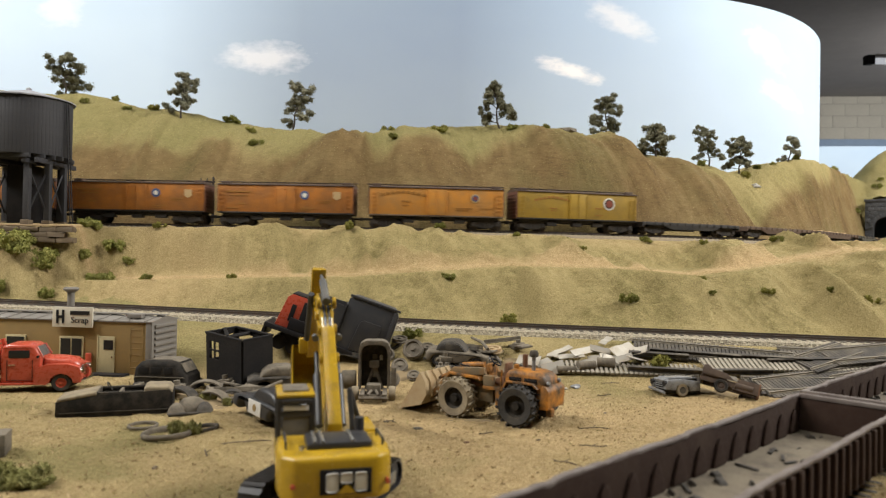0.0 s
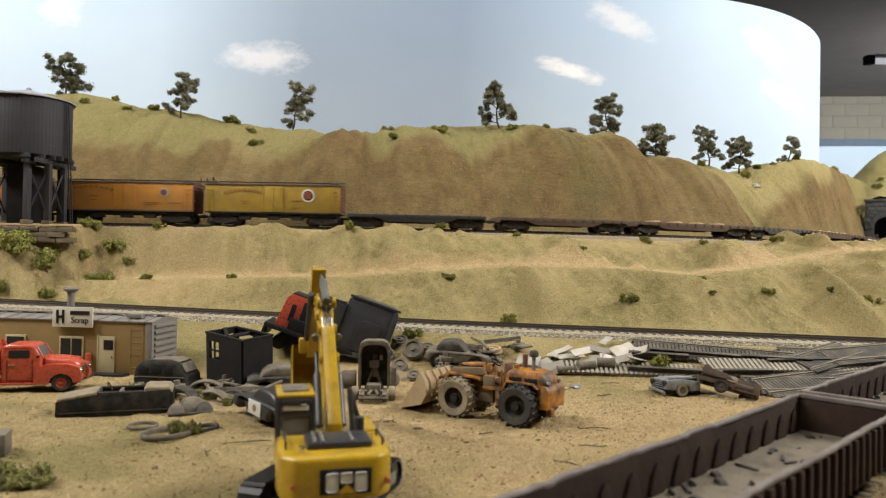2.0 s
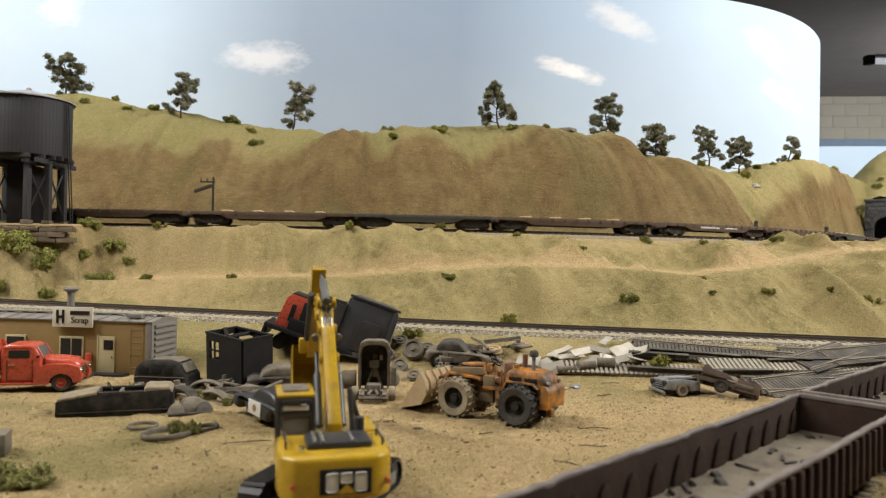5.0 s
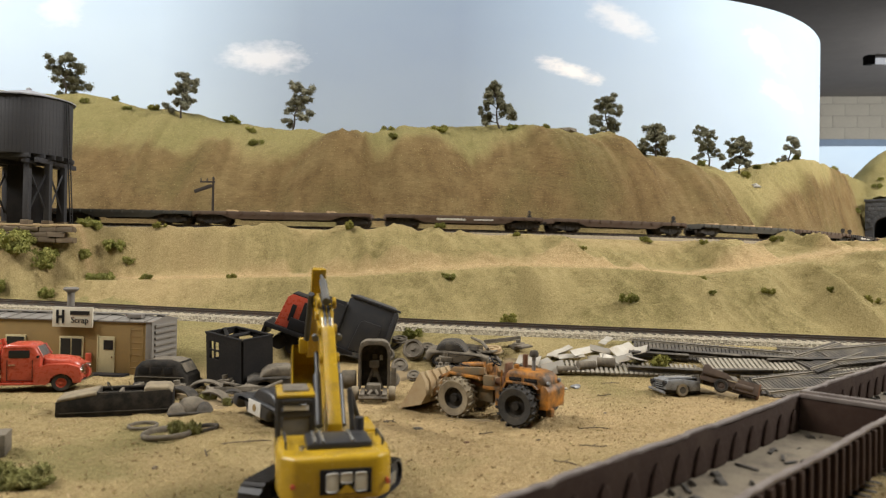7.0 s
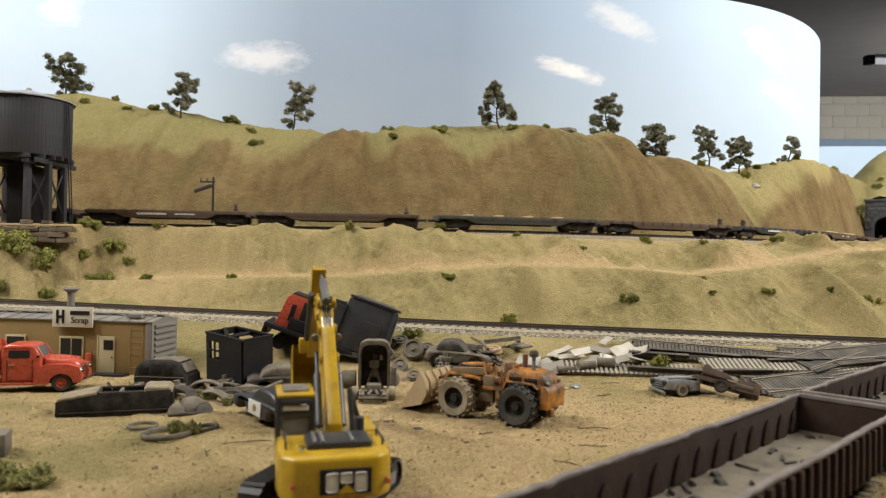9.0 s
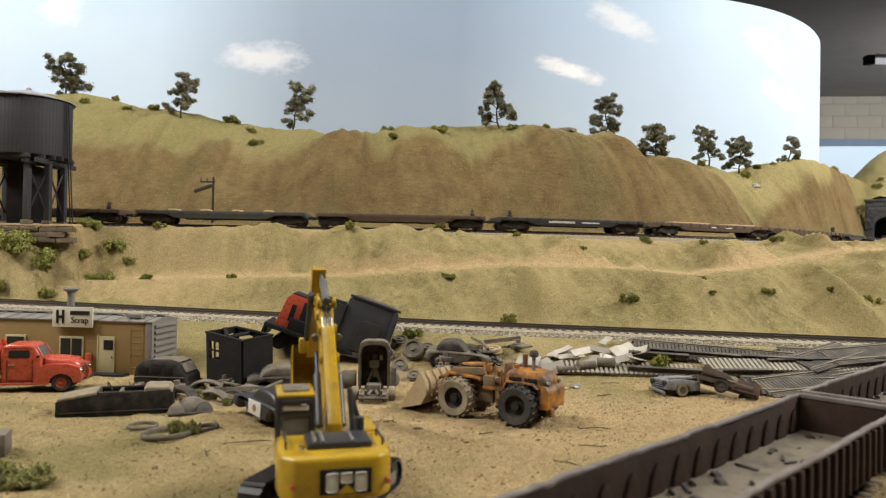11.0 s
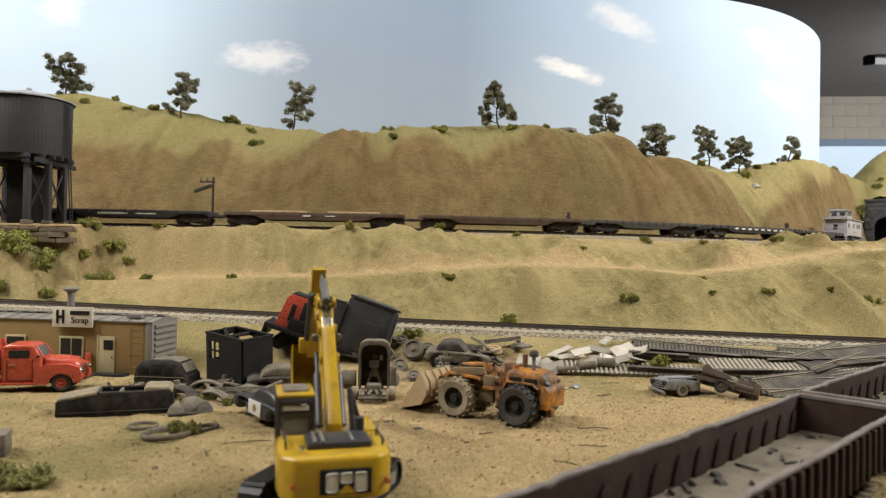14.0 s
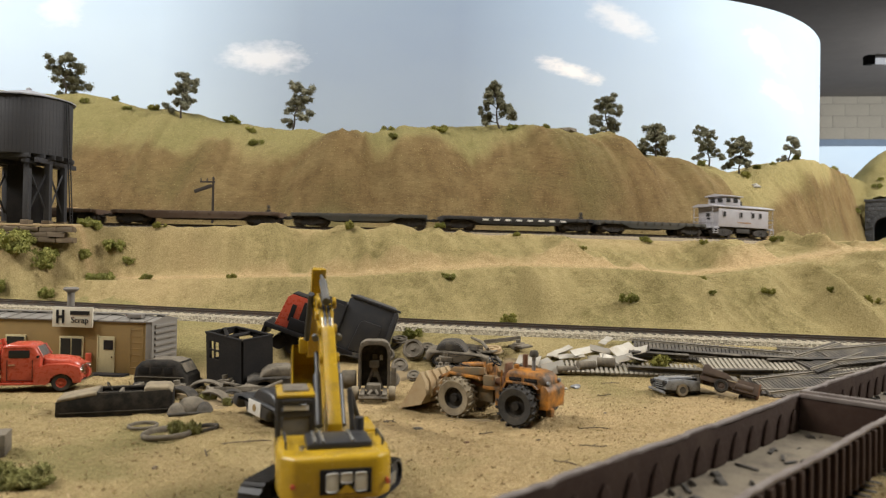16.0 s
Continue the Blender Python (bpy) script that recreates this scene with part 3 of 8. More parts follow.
def truck_meshes():
    bm = bmesh.new()
    for side in (-1, 1):
        y = side * 0.0118
        outline = [(-0.0155, 0.0035), (-0.0155, 0.0075), (-0.0105, 0.0085), (-0.005, 0.0105), (0.005, 0.0105), (0.0105, 0.0085), (0.0155, 0.0075), (0.0155, 0.0035), (0.0105, 0.0035), (0.005, 0.0015), (-0.005, 0.0015), (-0.0105, 0.0035)]
        extrude(outline, y - 0.0011, y + 0.0011, 0.0004, bm)
        for x in (-0.0125, 0.0125):
            block(x - 0.0022, x + 0.0022, y - 0.0018, y + 0.0018, 0.0035, 0.0078, 0.0005, bm)
        for x in (-0.002, 0.002):
            rod((x, y + side * 0.0004, 0.003), (x, y + side * 0.0004, 0.008), 0.0013, bm=bm)
    block(-0.0035, 0.0035, -0.0118, 0.0118, 0.0055, 0.0105, 0.0006, bm)
    me = bpy.data.meshes.new("truck_frame")
    bm.to_mesh(me)
    bm.free()
    me.materials.append(M_UNDER)
    TRUCK["frame"] = me
    bm = lathe([(0.0, 0.0012), (0.0022, 0.0014), (0.0042, 0.0008), (0.0054, 0.0010), (0.0054, -0.0010), (0.0062, -0.0012), (0.0062, -0.0018), (0.0, -0.0014)], 18)
    me = bpy.data.meshes.new("wheel")
    bm.to_mesh(me)
    bm.free()
    me.materials.append(M_WHEEL)
    TRUCK["wheel"] = me
    bm = rod((0, -0.0085, 0), (0, 0.0085, 0), 0.001)
    me = bpy.data.meshes.new("axle")
    bm.to_mesh(me)
    bm.free()
    me.materials.append(M_WHEEL)
    TRUCK["axle"] = me


truck_meshes()


def add_trucks(car, half):
    for x in (-half, half):
        tr = shared("truck", TRUCK["frame"], car, pose(x, 0, 0))
        for ax in (-0.0125, 0.0125):
            shared("axle", TRUCK["axle"], tr, pose(ax, 0, 0.0054))
            for side in (-1, 1):
                shared("wheel", TRUCK["wheel"], tr, pose(ax, side * 0.0085, 0.0054, -90 * side, 0, 0))
    L = half + 0.017
    for side in (-1, 1):
        bm = block(side * L, side * (L + 0.010), -0.0012, 0.0012, 0.0078, 0.0102, 0.0004)
        block(side * (L + 0.008), side * (L + 0.0105), -0.0022, 0.0014, 0.0072, 0.0108, 0.0005, bm)
        part("coupler", bm, M_UNDER, car, "dark knuckle coupler")


def bars(car, name, rows, y, mat, deep=0.0002):
    """Lettering too small to read, as plain bars on a car's side."""
    bm = bmesh.new()
    side = -1 if y < 0 else 1
    for x0, x1, z0, z1 in rows:
        block(x0, x1, y, y + side * deep, z0, z1, 0, bm)
    part(name, bm, mat, car)


def disc(car, name, x, y, z, r, mat):
    side = -1 if y < 0 else 1
    part(name, rod((x, y, z), (x, y + side * 0.00025, z), r, segs=20), mat, car)


def reefer(body_mat, style, label):
    car = thing("refrigerator_car", pose(0, 0, 0), label, "freight car", "freight cars of the train")
    L, W = 0.0715, 0.0165
    bm = block(-L, L, -W, W, 0.0135, 0.0425, 0.0006)
    part("body", bm, body_mat, car)
    # board joints along the sides and ribs at the ends
    bm = bmesh.new()
    for k in range(41):
        x = -L + 0.002 + k * (2 * L - 0.004) / 40
        for side in (-1, 1):
            block(x - 0.00012, x + 0.00012, side * W, side * (W + 0.00022), 0.0142, 0.0418, 0, bm)
    tagged(part("board_seam", bm, body_mat, car), kind="stuff")
    for side in (-1, 1):
        bm = bmesh.new()
        block(side * (L - 0.0002), side * (L + 0.0004), -W, W, 0.0135, 0.0435, 0.0003, bm)
        for k in range(7):
            z = 0.0165 + k * 0.0037
            part("end_rib", block(side * L, side * (L + 0.0012), -W + 0.002, W - 0.002, z, z + 0.0014, 0.0004), M_CAR_RED, car)
        part("end_panel", bm, M_CAR_RED, car, "ribbed dark red end")
        bm = bmesh.new()
        for k in range(6):
            z = 0.016 + k * 0.0042
            rod((side * (L - 0.008), -W - 0.0009, z), (side * (L - 0.002), -W - 0.0009, z), 0.0003, segs=5, bm=bm)
        for xx in (L - 0.008, L - 0.002):
            rod((side * xx, -W - 0.0009, 0.0145), (side * xx, -W - 0.0009, 0.0385), 0.0003, segs=5, bm=bm)
        part("ladder", bm, body_mat, car)
    roof = extrude([(-W - 0.0008, 0.0425), (-W - 0.0008, 0.0434), (0, 0.0462), (W + 0.0008, 0.0434), (W + 0.0008, 0.0425)], -L - 0.0008, L + 0.0008, 0.0, None, Matrix.Rotation(radians(90), 4, "Z"))
    part("roof", roof, M_CAR_ROOF, car, "dark brown pitched roof")
    bm = block(-L - 0.003, L + 0.003, -0.003, 0.003, 0.0468, 0.0474, 0.0001)
    for k in range(9):
        x = -L + 0.006 + k * (2 * L - 0.012) / 8
        block(x - 0.0006, x + 0.0006, -0.0028, 0.0028, 0.0455, 0.0469, 0, bm)
    part("running_board", bm, M_CAR_ROOF, car)
    for sx in (-1, 1):
        for sy in (-1, 1):
            part("ice_hatch", block(sx * (L - 0.012), sx * (L - 0.003), sy * 0.005, sy * 0.013, 0.0440, 0.0468, 0.0004), M_CAR_ROOF, car)
    bm = block(-0.0105, 0.0105, -W - 0.0008, -W, 0.0145, 0.0415, 0.0002)
    part("door", bm, body_mat, car)
    bm = bmesh.new()
    for x in (-0.0104, 0.0, 0.0104):
        rod((x, -W - 0.0012, 0.015), (x, -W - 0.0012, 0.041), 0.00035, segs=5, bm=bm)
    part("door_bar", bm, body_mat, car)
    sill = block(-L + 0.004, L - 0.004, -W + 0.004, W - 0.004, 0.0095, 0.0137, 0.0005)
    for x in (-0.03, 0.0, 0.025):
        block(x - 0.006, x + 0.006, -W + 0.002, -W + 0.009, 0.006, 0.011, 0.0008, sill)
    part("underframe", sill, M_UNDER, car, "grimy black underframe")
    part("side_sill", block(-L, L, -W - 0.0004, W + 0.0004, 0.0128, 0.0142, 0.0002), M_UNDER if style != "pale" else M_DECK, car)
    y = -W - 0.0003
    if style in ("round", "plain"):
        bars(car, "lettering", [(-0.062, -0.036, 0.0345, 0.0360), (-0.058, -0.040, 0.031, 0.0320), (-0.050, -0.042, 0.022, 0.0235), (0.016, 0.032, 0.0185, 0.0195), (0.016, 0.028, 0.0165, 0.0174), (0.036, 0.05, 0.0265, 0.0275), (0.036, 0.047, 0.0245, 0.0254), (-0.062, -0.05, 0.0175, 0.0184)], y, M_DARK_MARK)
        disc(car, "emblem", 0.0205, y, 0.0325, 0.0046, M_BLUE_MARK)
        disc(car, "emblem_centre", 0.0205, y - 0.0003, 0.0325, 0.0024, M_WHITE_MARK)
        bm = extrude([(0.0505, 0.0365), (0.0505, 0.030), (0.0545, 0.0275), (0.0585, 0.030), (0.0585, 0.0365)], y - 0.0003, y)
        part("shield", bm, M_DUST_MARK if style == "round" else M_BLUE_MARK, car)
    elif style == "pale":
        arc = []
        for k in range(9):
            a = -0.060 + k * 0.0055
            z = 0.0335 + 0.0035 * math.sin(math.pi * k / 8)
            arc.append((a, a + 0.004, z, z + 0.0026))
        bars(car, "lettering", arc + [(-0.038, -0.028, 0.0275, 0.0290), (-0.037, -0.030, 0.0235, 0.0245), (0.020, 0.038, 0.0215, 0.0225), (0.020, 0.034, 0.0195, 0.0203), (0.046, 0.060, 0.0215, 0.0225)], y, M_DARK_MARK)
        disc(car, "emblem", 0.0410, y, 0.0330, 0.0048, M_DUST_MARK)
        disc(car, "emblem_ring", 0.0410, y - 0.0003, 0.0330, 0.0034, M_BLUE_MARK)
        disc(car, "emblem_centre", 0.0410, y - 0.0006, 0.0330, 0.0022, M_RED_MARK)
    else:
        arc = []
        for k in range(9):
            a = -0.052 + k * 0.0050
            z = 0.0325 + 0.0035 * math.sin(math.pi * k / 8)
            arc.append((a, a + 0.0036, z, z + 0.0024))
        bars(car, "lettering", arc + [(-0.034, -0.026, 0.0245, 0.0258), (-0.033, -0.027, 0.022, 0.0229), (0.020, 0.030, 0.026, 0.027), (0.02, 0.03, 0.0185, 0.0194)], y, M_DARK_MARK)
        disc(car, "emblem", 0.0372, y, 0.0320, 0.0070, M_WHITE_MARK)
        disc(car, "emblem_ring", 0.0372, y - 0.0003, 0.0320, 0.0052, M_UNDER)
        disc(car, "emblem_centre", 0.0372, y - 0.0006, 0.0320, 0.0040, M_RED_MARK)
    add_trucks(car, L - 0.0185)
    return car


def flat_car(length, mat, label, brake="", marks="", load="", stakes=True):
    car = thing("flat_car", pose(0, 0, 0), label, "freight car", "freight cars of the train")
    L, W = length / 2, 0.0165
    b = L - 0.030
    outline = [(-L, 0.0105), (-L, 0.0138), (L, 0.0138), (L, 0.0105), (b, 0.0105), (b - 0.012, 0.0062), (-b + 0.012, 0.0062), (-b, 0.0105)]
    for side in (-1, 1):
        part("side_sill", extrude(outline, side * (W - 0.0008), side * W, 0.0002), mat, car)
    part("centre_sill", block(-L, L, -0.004, 0.004, 0.0068, 0.0125, 0.0004), M_UNDER, car)
    bm = bmesh.new()
    for k in range(int(2 * L / 0.0036)):
        x = -L + 0.0018 + k * 0.0036
        block(x - 0.0017, x + 0.0017, -W + 0.0004, W - 0.0004, 0.0128, 0.0142 + 0.0002 * ((k * 7) % 3), 0, bm)
    tagged(part("deck", bm, M_DECK, car, "worn plank deck"), kind="stuff")
    if stakes:
        bm = bmesh.new()
        for k in range(13):
            x = -L + 0.006 + k * (2 * L - 0.012) / 12
            for side in (-1, 1):
                block(x - 0.0011, x + 0.0011, side * W, side * (W + 0.0012), 0.0112, 0.0142, 0.0002, bm)
        tagged(part("stake_pocket", bm, mat, car), kind="stuff")
    for side in (-1, 1):
        part("end_sill", block(side * (L - 0.001), side * (L + 0.0008), -W, W, 0.0085, 0.0140, 0.0003), mat, car)
    if brake:
        x = (L - 0.013) * (1 if brake == "right" else -1)
        bm = rod((x, -0.010, 0.0135), (x, -0.010, 0.0205), 0.0006, segs=6)
        rod((x - 0.0008, -0.010, 0.0195), (x + 0.0008, -0.010, 0.0195), 0.0028, segs=14, bm=bm)
        block(x - 0.0022, x + 0.0022, -0.012, -0.008, 0.0138, 0.017, 0.0004, bm)
        part("brake_wheel", bm, M_UNDER, car, "dark brake wheel on a staff")
    if marks == "blocks":
        bars(car, "lettering", [(-0.042 + k * 0.0125, -0.036 + k * 0.0125, 0.0098, 0.0118) for k in range(8)], -W - 0.0013, M_WHITE_MARK)
    elif marks == "line":
        bars(car, "lettering", [(-0.030 + k * 0.0035, -0.0272 + k * 0.0035, 0.0092, 0.0114) for k in range(9)] + [(0.010 + k * 0.003, 0.0124 + k * 0.003, 0.0095, 0.0110) for k in range(7)], -W - 0.0003, M_WHITE_MARK)
    elif marks == "few":
        bars(car, "lettering", [(-0.012, -0.004, 0.0100, 0.0114), (0.012, 0.022, 0.0102, 0.0114)], -W - 0.0003, M_WHITE_MARK)
    if load == "planks":
        for x0, x1 in ((-L * 0.72, -0.01), (L * 0.15, L * 0.72)):
            bm = bmesh.new()
            for k in range(4):
                block(x0 + 0.002 * k, x1 - 0.001 * k, -0.012 + k * 0.006, -0.0068 + k * 0.006, 0.0146, 0.0162, 0.0003, bm)
            part("plank_stack", bm, M_LUMBER, car, "fresh lumber lying on the deck")
    elif load == "cleats":
        for k in range(4):
            x = -L * 0.6 + k * L * 0.38
            part("wood_cleat", block(x - 0.004, x + 0.004, -0.010, 0.006, 0.0146, 0.0165, 0.0004), M_LUMBER, car, "short pale wooden blocking")
    bm = rod((-0.02, -0.006, 0.0085), (0.0, -0.006, 0.0085), 0.0028, segs=10)
    block(0.01, 0.018, -0.009, -0.003, 0.0065, 0.011, 0.0005, bm)
    part("brake_gear", bm, M_UNDER, car)
    add_trucks(car, L - 0.019)
    return car


def caboose(label):
    car = thing("caboose", pose(0, 0, 0), label, "caboose", "freight cars of the train")
    L, W = 0.046, 0.0150
    part("body", block(-L, L, -W, W, 0.0125, 0.0365, 0.0006), M_SILVER, car)
    roof = [(-W - 0.0016, 0.0362), (-W - 0.0016, 0.0372), (-0.008, 0.0395), (0.008, 0.0395), (W + 0.0016, 0.0372), (W + 0.0016, 0.0362)]
    part("roof", extrude(roof, -L - 0.010, L + 0.010, 0.0, None, Matrix.Rotation(radians(90), 4, "Z")), M_SILVER, car)
    bm = block(-0.032, -0.004, -0.0125, 0.0125, 0.0385, 0.0500, 0.0006)
    part("cupola", bm, M_SILVER, car)
    croof = [(-0.0145, 0.0498), (-0.0145, 0.0508), (0, 0.0532), (0.0145, 0.0508), (0.0145, 0.0498)]
    part("cupola_roof", extrude(croof, 0.0, 0.036, 0.0, None, Matrix.Rotation(radians(90), 4, "Z")), M_SILVER, car)
    part("smoke_stack", rod((0.018, 0.004, 0.038), (0.018, 0.004, 0.0465), 0.0014, segs=10), M_UNDER, car)
    part("running_board", block(-0.003, L + 0.010, -0.003, 0.003, 0.0402, 0.0408, 0.0001), M_SILVER, car)
    for x in (-0.026, -0.013):
        for side in (-1, 1):
            part("cupola_window", block(x - 0.004, x + 0.004, side * 0.0124, side * 0.0129, 0.0425, 0.0478, 0.0002), M_PANE, car, "dark glazed window")
    for side in (-1, 1):
        part("cupola_end_window", block(-0.018 + side * 0.0139, -0.018 + side * 0.0145, -0.009, -0.002, 0.0425, 0.0478, 0.0002), M_PANE, car)
        part("cupola_end_window", block(-0.018 + side * 0.0139, -0.018 + side * 0.0145, 0.002, 0.009, 0.0425, 0.0478, 0.0002), M_PANE, car)
    for x in (-0.036, -0.006, 0.016, 0.030):
        for side in (-1, 1):
            win = part("window_frame", block(x - 0.0032, x + 0.0032, side * W, side * (W + 0.0006), 0.0240, 0.0318, 0.0002), M_SILVER, car)
            part("pane", block(x - 0.0022, x + 0.0022, side * (W + 0.0004), side * (W + 0.0008), 0.0250, 0.0308), M_PANE, win)
    for side in (-1, 1):
        part("end_door", block(side * L, side * (L + 0.0006), -0.0045, 0.0045, 0.0128, 0.031, 0.0002), M_SILVER, car)
        part("end_door_window", block(side * (L + 0.0005), side * (L + 0.0009), -0.003, 0.003, 0.021, 0.029), M_PANE, car)
        part("platform", block(side * (L - 0.001), side * (L + 0.010), -W, W, 0.0105, 0.0128, 0.0003), M_SILVER, car)
        bm = bmesh.new()
        x = side * (L + 0.0093)
        for y in (-W + 0.001, -0.005, 0.005, W - 0.001):
            rod((x, y, 0.0125), (x, y, 0.0362 if abs(y) > 0.01 else 0.0235), 0.0005, segs=6, bm=bm)
        for z in (0.018, 0.0235):
            rod((x, -W, z), (x, W, z), 0.0005, segs=6, bm=bm)
        part("railing", bm, M_SILVER, car)
        bm = bmesh.new()
        for sy in (-1, 1):
            for k in range(3):
                block(side * (L + 0.002), side * (L + 0.009), sy * (W - 0.002), sy * (W + 0.0012), 0.0045 + k * 0.0027, 0.0051 + k * 0.0027, 0, bm)
            for x in (L + 0.002, L + 0.009):
                block(side * x - 0.0003, side * x + 0.0003, sy * W, sy * (W + 0.0012), 0.0042, 0.012, 0, bm)
        part("steps", bm, M_SILVER, car)
    bm = block(-L, L, -0.010, 0.010, 0.0075, 0.0127, 0.0005)
    block(-0.012, 0.012, -W + 0.001, W - 0.001, 0.0055, 0.0105, 0.0006, bm)
    part("underframe", bm, M_UNDER, car)
    bars(car, "lettering", [(-0.012, 0.012, 0.0178, 0.0188)], -W - 0.0002, M_DARK_MARK)
    add_trucks(car, L - 0.012)
    return car


# each car with the place of its two ends along the line at the start
CONSIST = [
    (reefer(M_ORANGE, "round", "faded orange wooden refrigerator car with dark roof"), -0.453, -0.311),
    (reefer(M_ORANGE, "round", "faded orange refrigerator car with round blue emblem"), -0.296, -0.153),
    (reefer(M_ORANGE, "round", "grimy orange refrigerator car with round blue emblem"), -0.139, 0.004),
    (reefer(M_ORANGE_B, "pale", "brighter orange refrigerator car with dusty lower side"), 0.020, 0.163),
    (reefer(M_YELLOW_CAR, "yellow", "dull yellow refrigerator car with round emblem"), 0.176, 0.319),
    (flat_car(0.146, M_FLAT_BLACK, "short black flat car with an empty plank deck"), 0.327, 0.471),
    (flat_car(0.151, M_FLAT_BROWN, "rusty brown empty flat car"), 0.485, 0.636, ),
    (flat_car(0.175, M_FLAT_BROWN, "brown empty flat car with bits of blocking", load="cleats"), 0.646, 0.819),
    (flat_car(0.144, M_FLAT_GREY, "grey-green empty flat car"), 0.821, 0.961),
    (flat_car(0.187, M_FLAT_BROWN, "long brown flat car with wooden blocking on deck", load="cleats"), 0.965, 1.155),
    (flat_car(0.170, M_FLAT_BROWN, "brown flat car with white lettering and brake wheel", brake="right", marks="line"), 1.168, 1.337),
    (flat_car(0.172, M_FLAT_BROWN, "weathered brown flat car with upright brake wheel", brake="right"), 1.341, 1.525),
    (flat_car(0.178, M_FLAT_GREY, "dusty grey flat car with low deck blocking", load="cleats"), 1.537, 1.716),
    (flat_car(0.178, M_FLAT_BROWN, "weathered brown flat car with brake wheel", brake="right"), 1.728, 1.905),
    (flat_car(0.172, M_FLAT_BLACK, "black flat car with white lettering and brake wheel", brake="left", marks="line"), 1.919, 2.091),
    (flat_car(0.190, M_FLAT_BROWN, "brown flat car carrying fresh lumber planks", load="planks", marks="few"), 2.104, 2.302),
    (flat_car(0.177, M_FLAT_BROWN, "weathered brown flat car with brake wheel", brake="right"), 2.314, 2.492),
    (flat_car(0.143, M_FLAT_GREY, "short dusty grey flat car"), 2.504, 2.647),
    (flat_car(0.170, M_FLAT_BLACK, "black flat car with white blocks of lettering", brake="right", marks="blocks"), 2.661, 2.832),
    (flat_car(0.146, M_FLAT_GREY, "short grey flat car next to the caboose"), 2.836, 2.983),
    (caboose("silver-grey caboose with cupola and railed platforms"), 2.990, 3.108),
]
TRAVEL = [(0, 0.0), (0.5, 0.0925), (1.0, 0.177), (1.5, 0.255), (2.0, 0.328), (2.5, 0.404), (3.0, 0.486), (3.5, 0.5695), (6.5, 1.055), (7.0, 1.131), (7.5, 1.206), (8.0, 1.284), (8.5, 1.3645), (9.0, 1.446), (12.0, 1.920), (13.0, 2.077), (16.0, 2.565)]


# ---- tunnel portal, tower, pole ----
M_STONE = paint("dark_cut_stone", (0.10, 0.105, 0.115), 0.9, (0.045, 0.045, 0.05), 0.5, 120, relief=0.0006, random_tone=0.35)
M_MUD = paint("brown_stone_wall", (0.17, 0.125, 0.075), 0.9, (0.09, 0.06, 0.035), 0.5, 120, relief=0.0006, random_tone=0.4)
M_TANK = paint("charcoal_tank_boards", (0.027, 0.027, 0.031), 0.7, (0.045, 0.042, 0.043), 0.4, 60, random_tone=0.03)
M_TANKROOF = paint("grey_tank_roof", (0.30, 0.30, 0.32), 0.65, (0.2, 0.2, 0.21), 0.4, 70)
M_POLE = paint("dark_weathered_pole", (0.024, 0.017, 0.012), 0.85, (0.05, 0.035, 0.025), 0.4, 120)
M_RUST = paint("rusty_steel", (0.16, 0.075, 0.035), 0.85, (0.07, 0.04, 0.025), 0.6, 130)
M_BLACKISH = paint("scorched_black_plastic", (0.013, 0.012, 0.013), 0.55, (0.034, 0.030, 0.026), 0.4, 90)
M_DUSTY = paint("dusty_grey_hulk", (0.165, 0.138, 0.100), 0.9, (0.045, 0.037, 0.028), 0.8, 170, relief=0.0007)
M_DARKHULK = paint("dusty_dark_hulk", (0.034, 0.029, 0.023), 0.8, (0.13, 0.107, 0.076), 0.65, 190, relief=0.0006)
M_HULKBLACK = paint("soot_black_hulk", (0.014, 0.012, 0.010), 0.8, (0.07, 0.058, 0.042), 0.55, 170, relief=0.0005)
M_RUBBER = paint("black_tyre_rubber", (0.025, 0.023, 0.021), 0.85, (0.10, 0.085, 0.06), 0.5, 150)


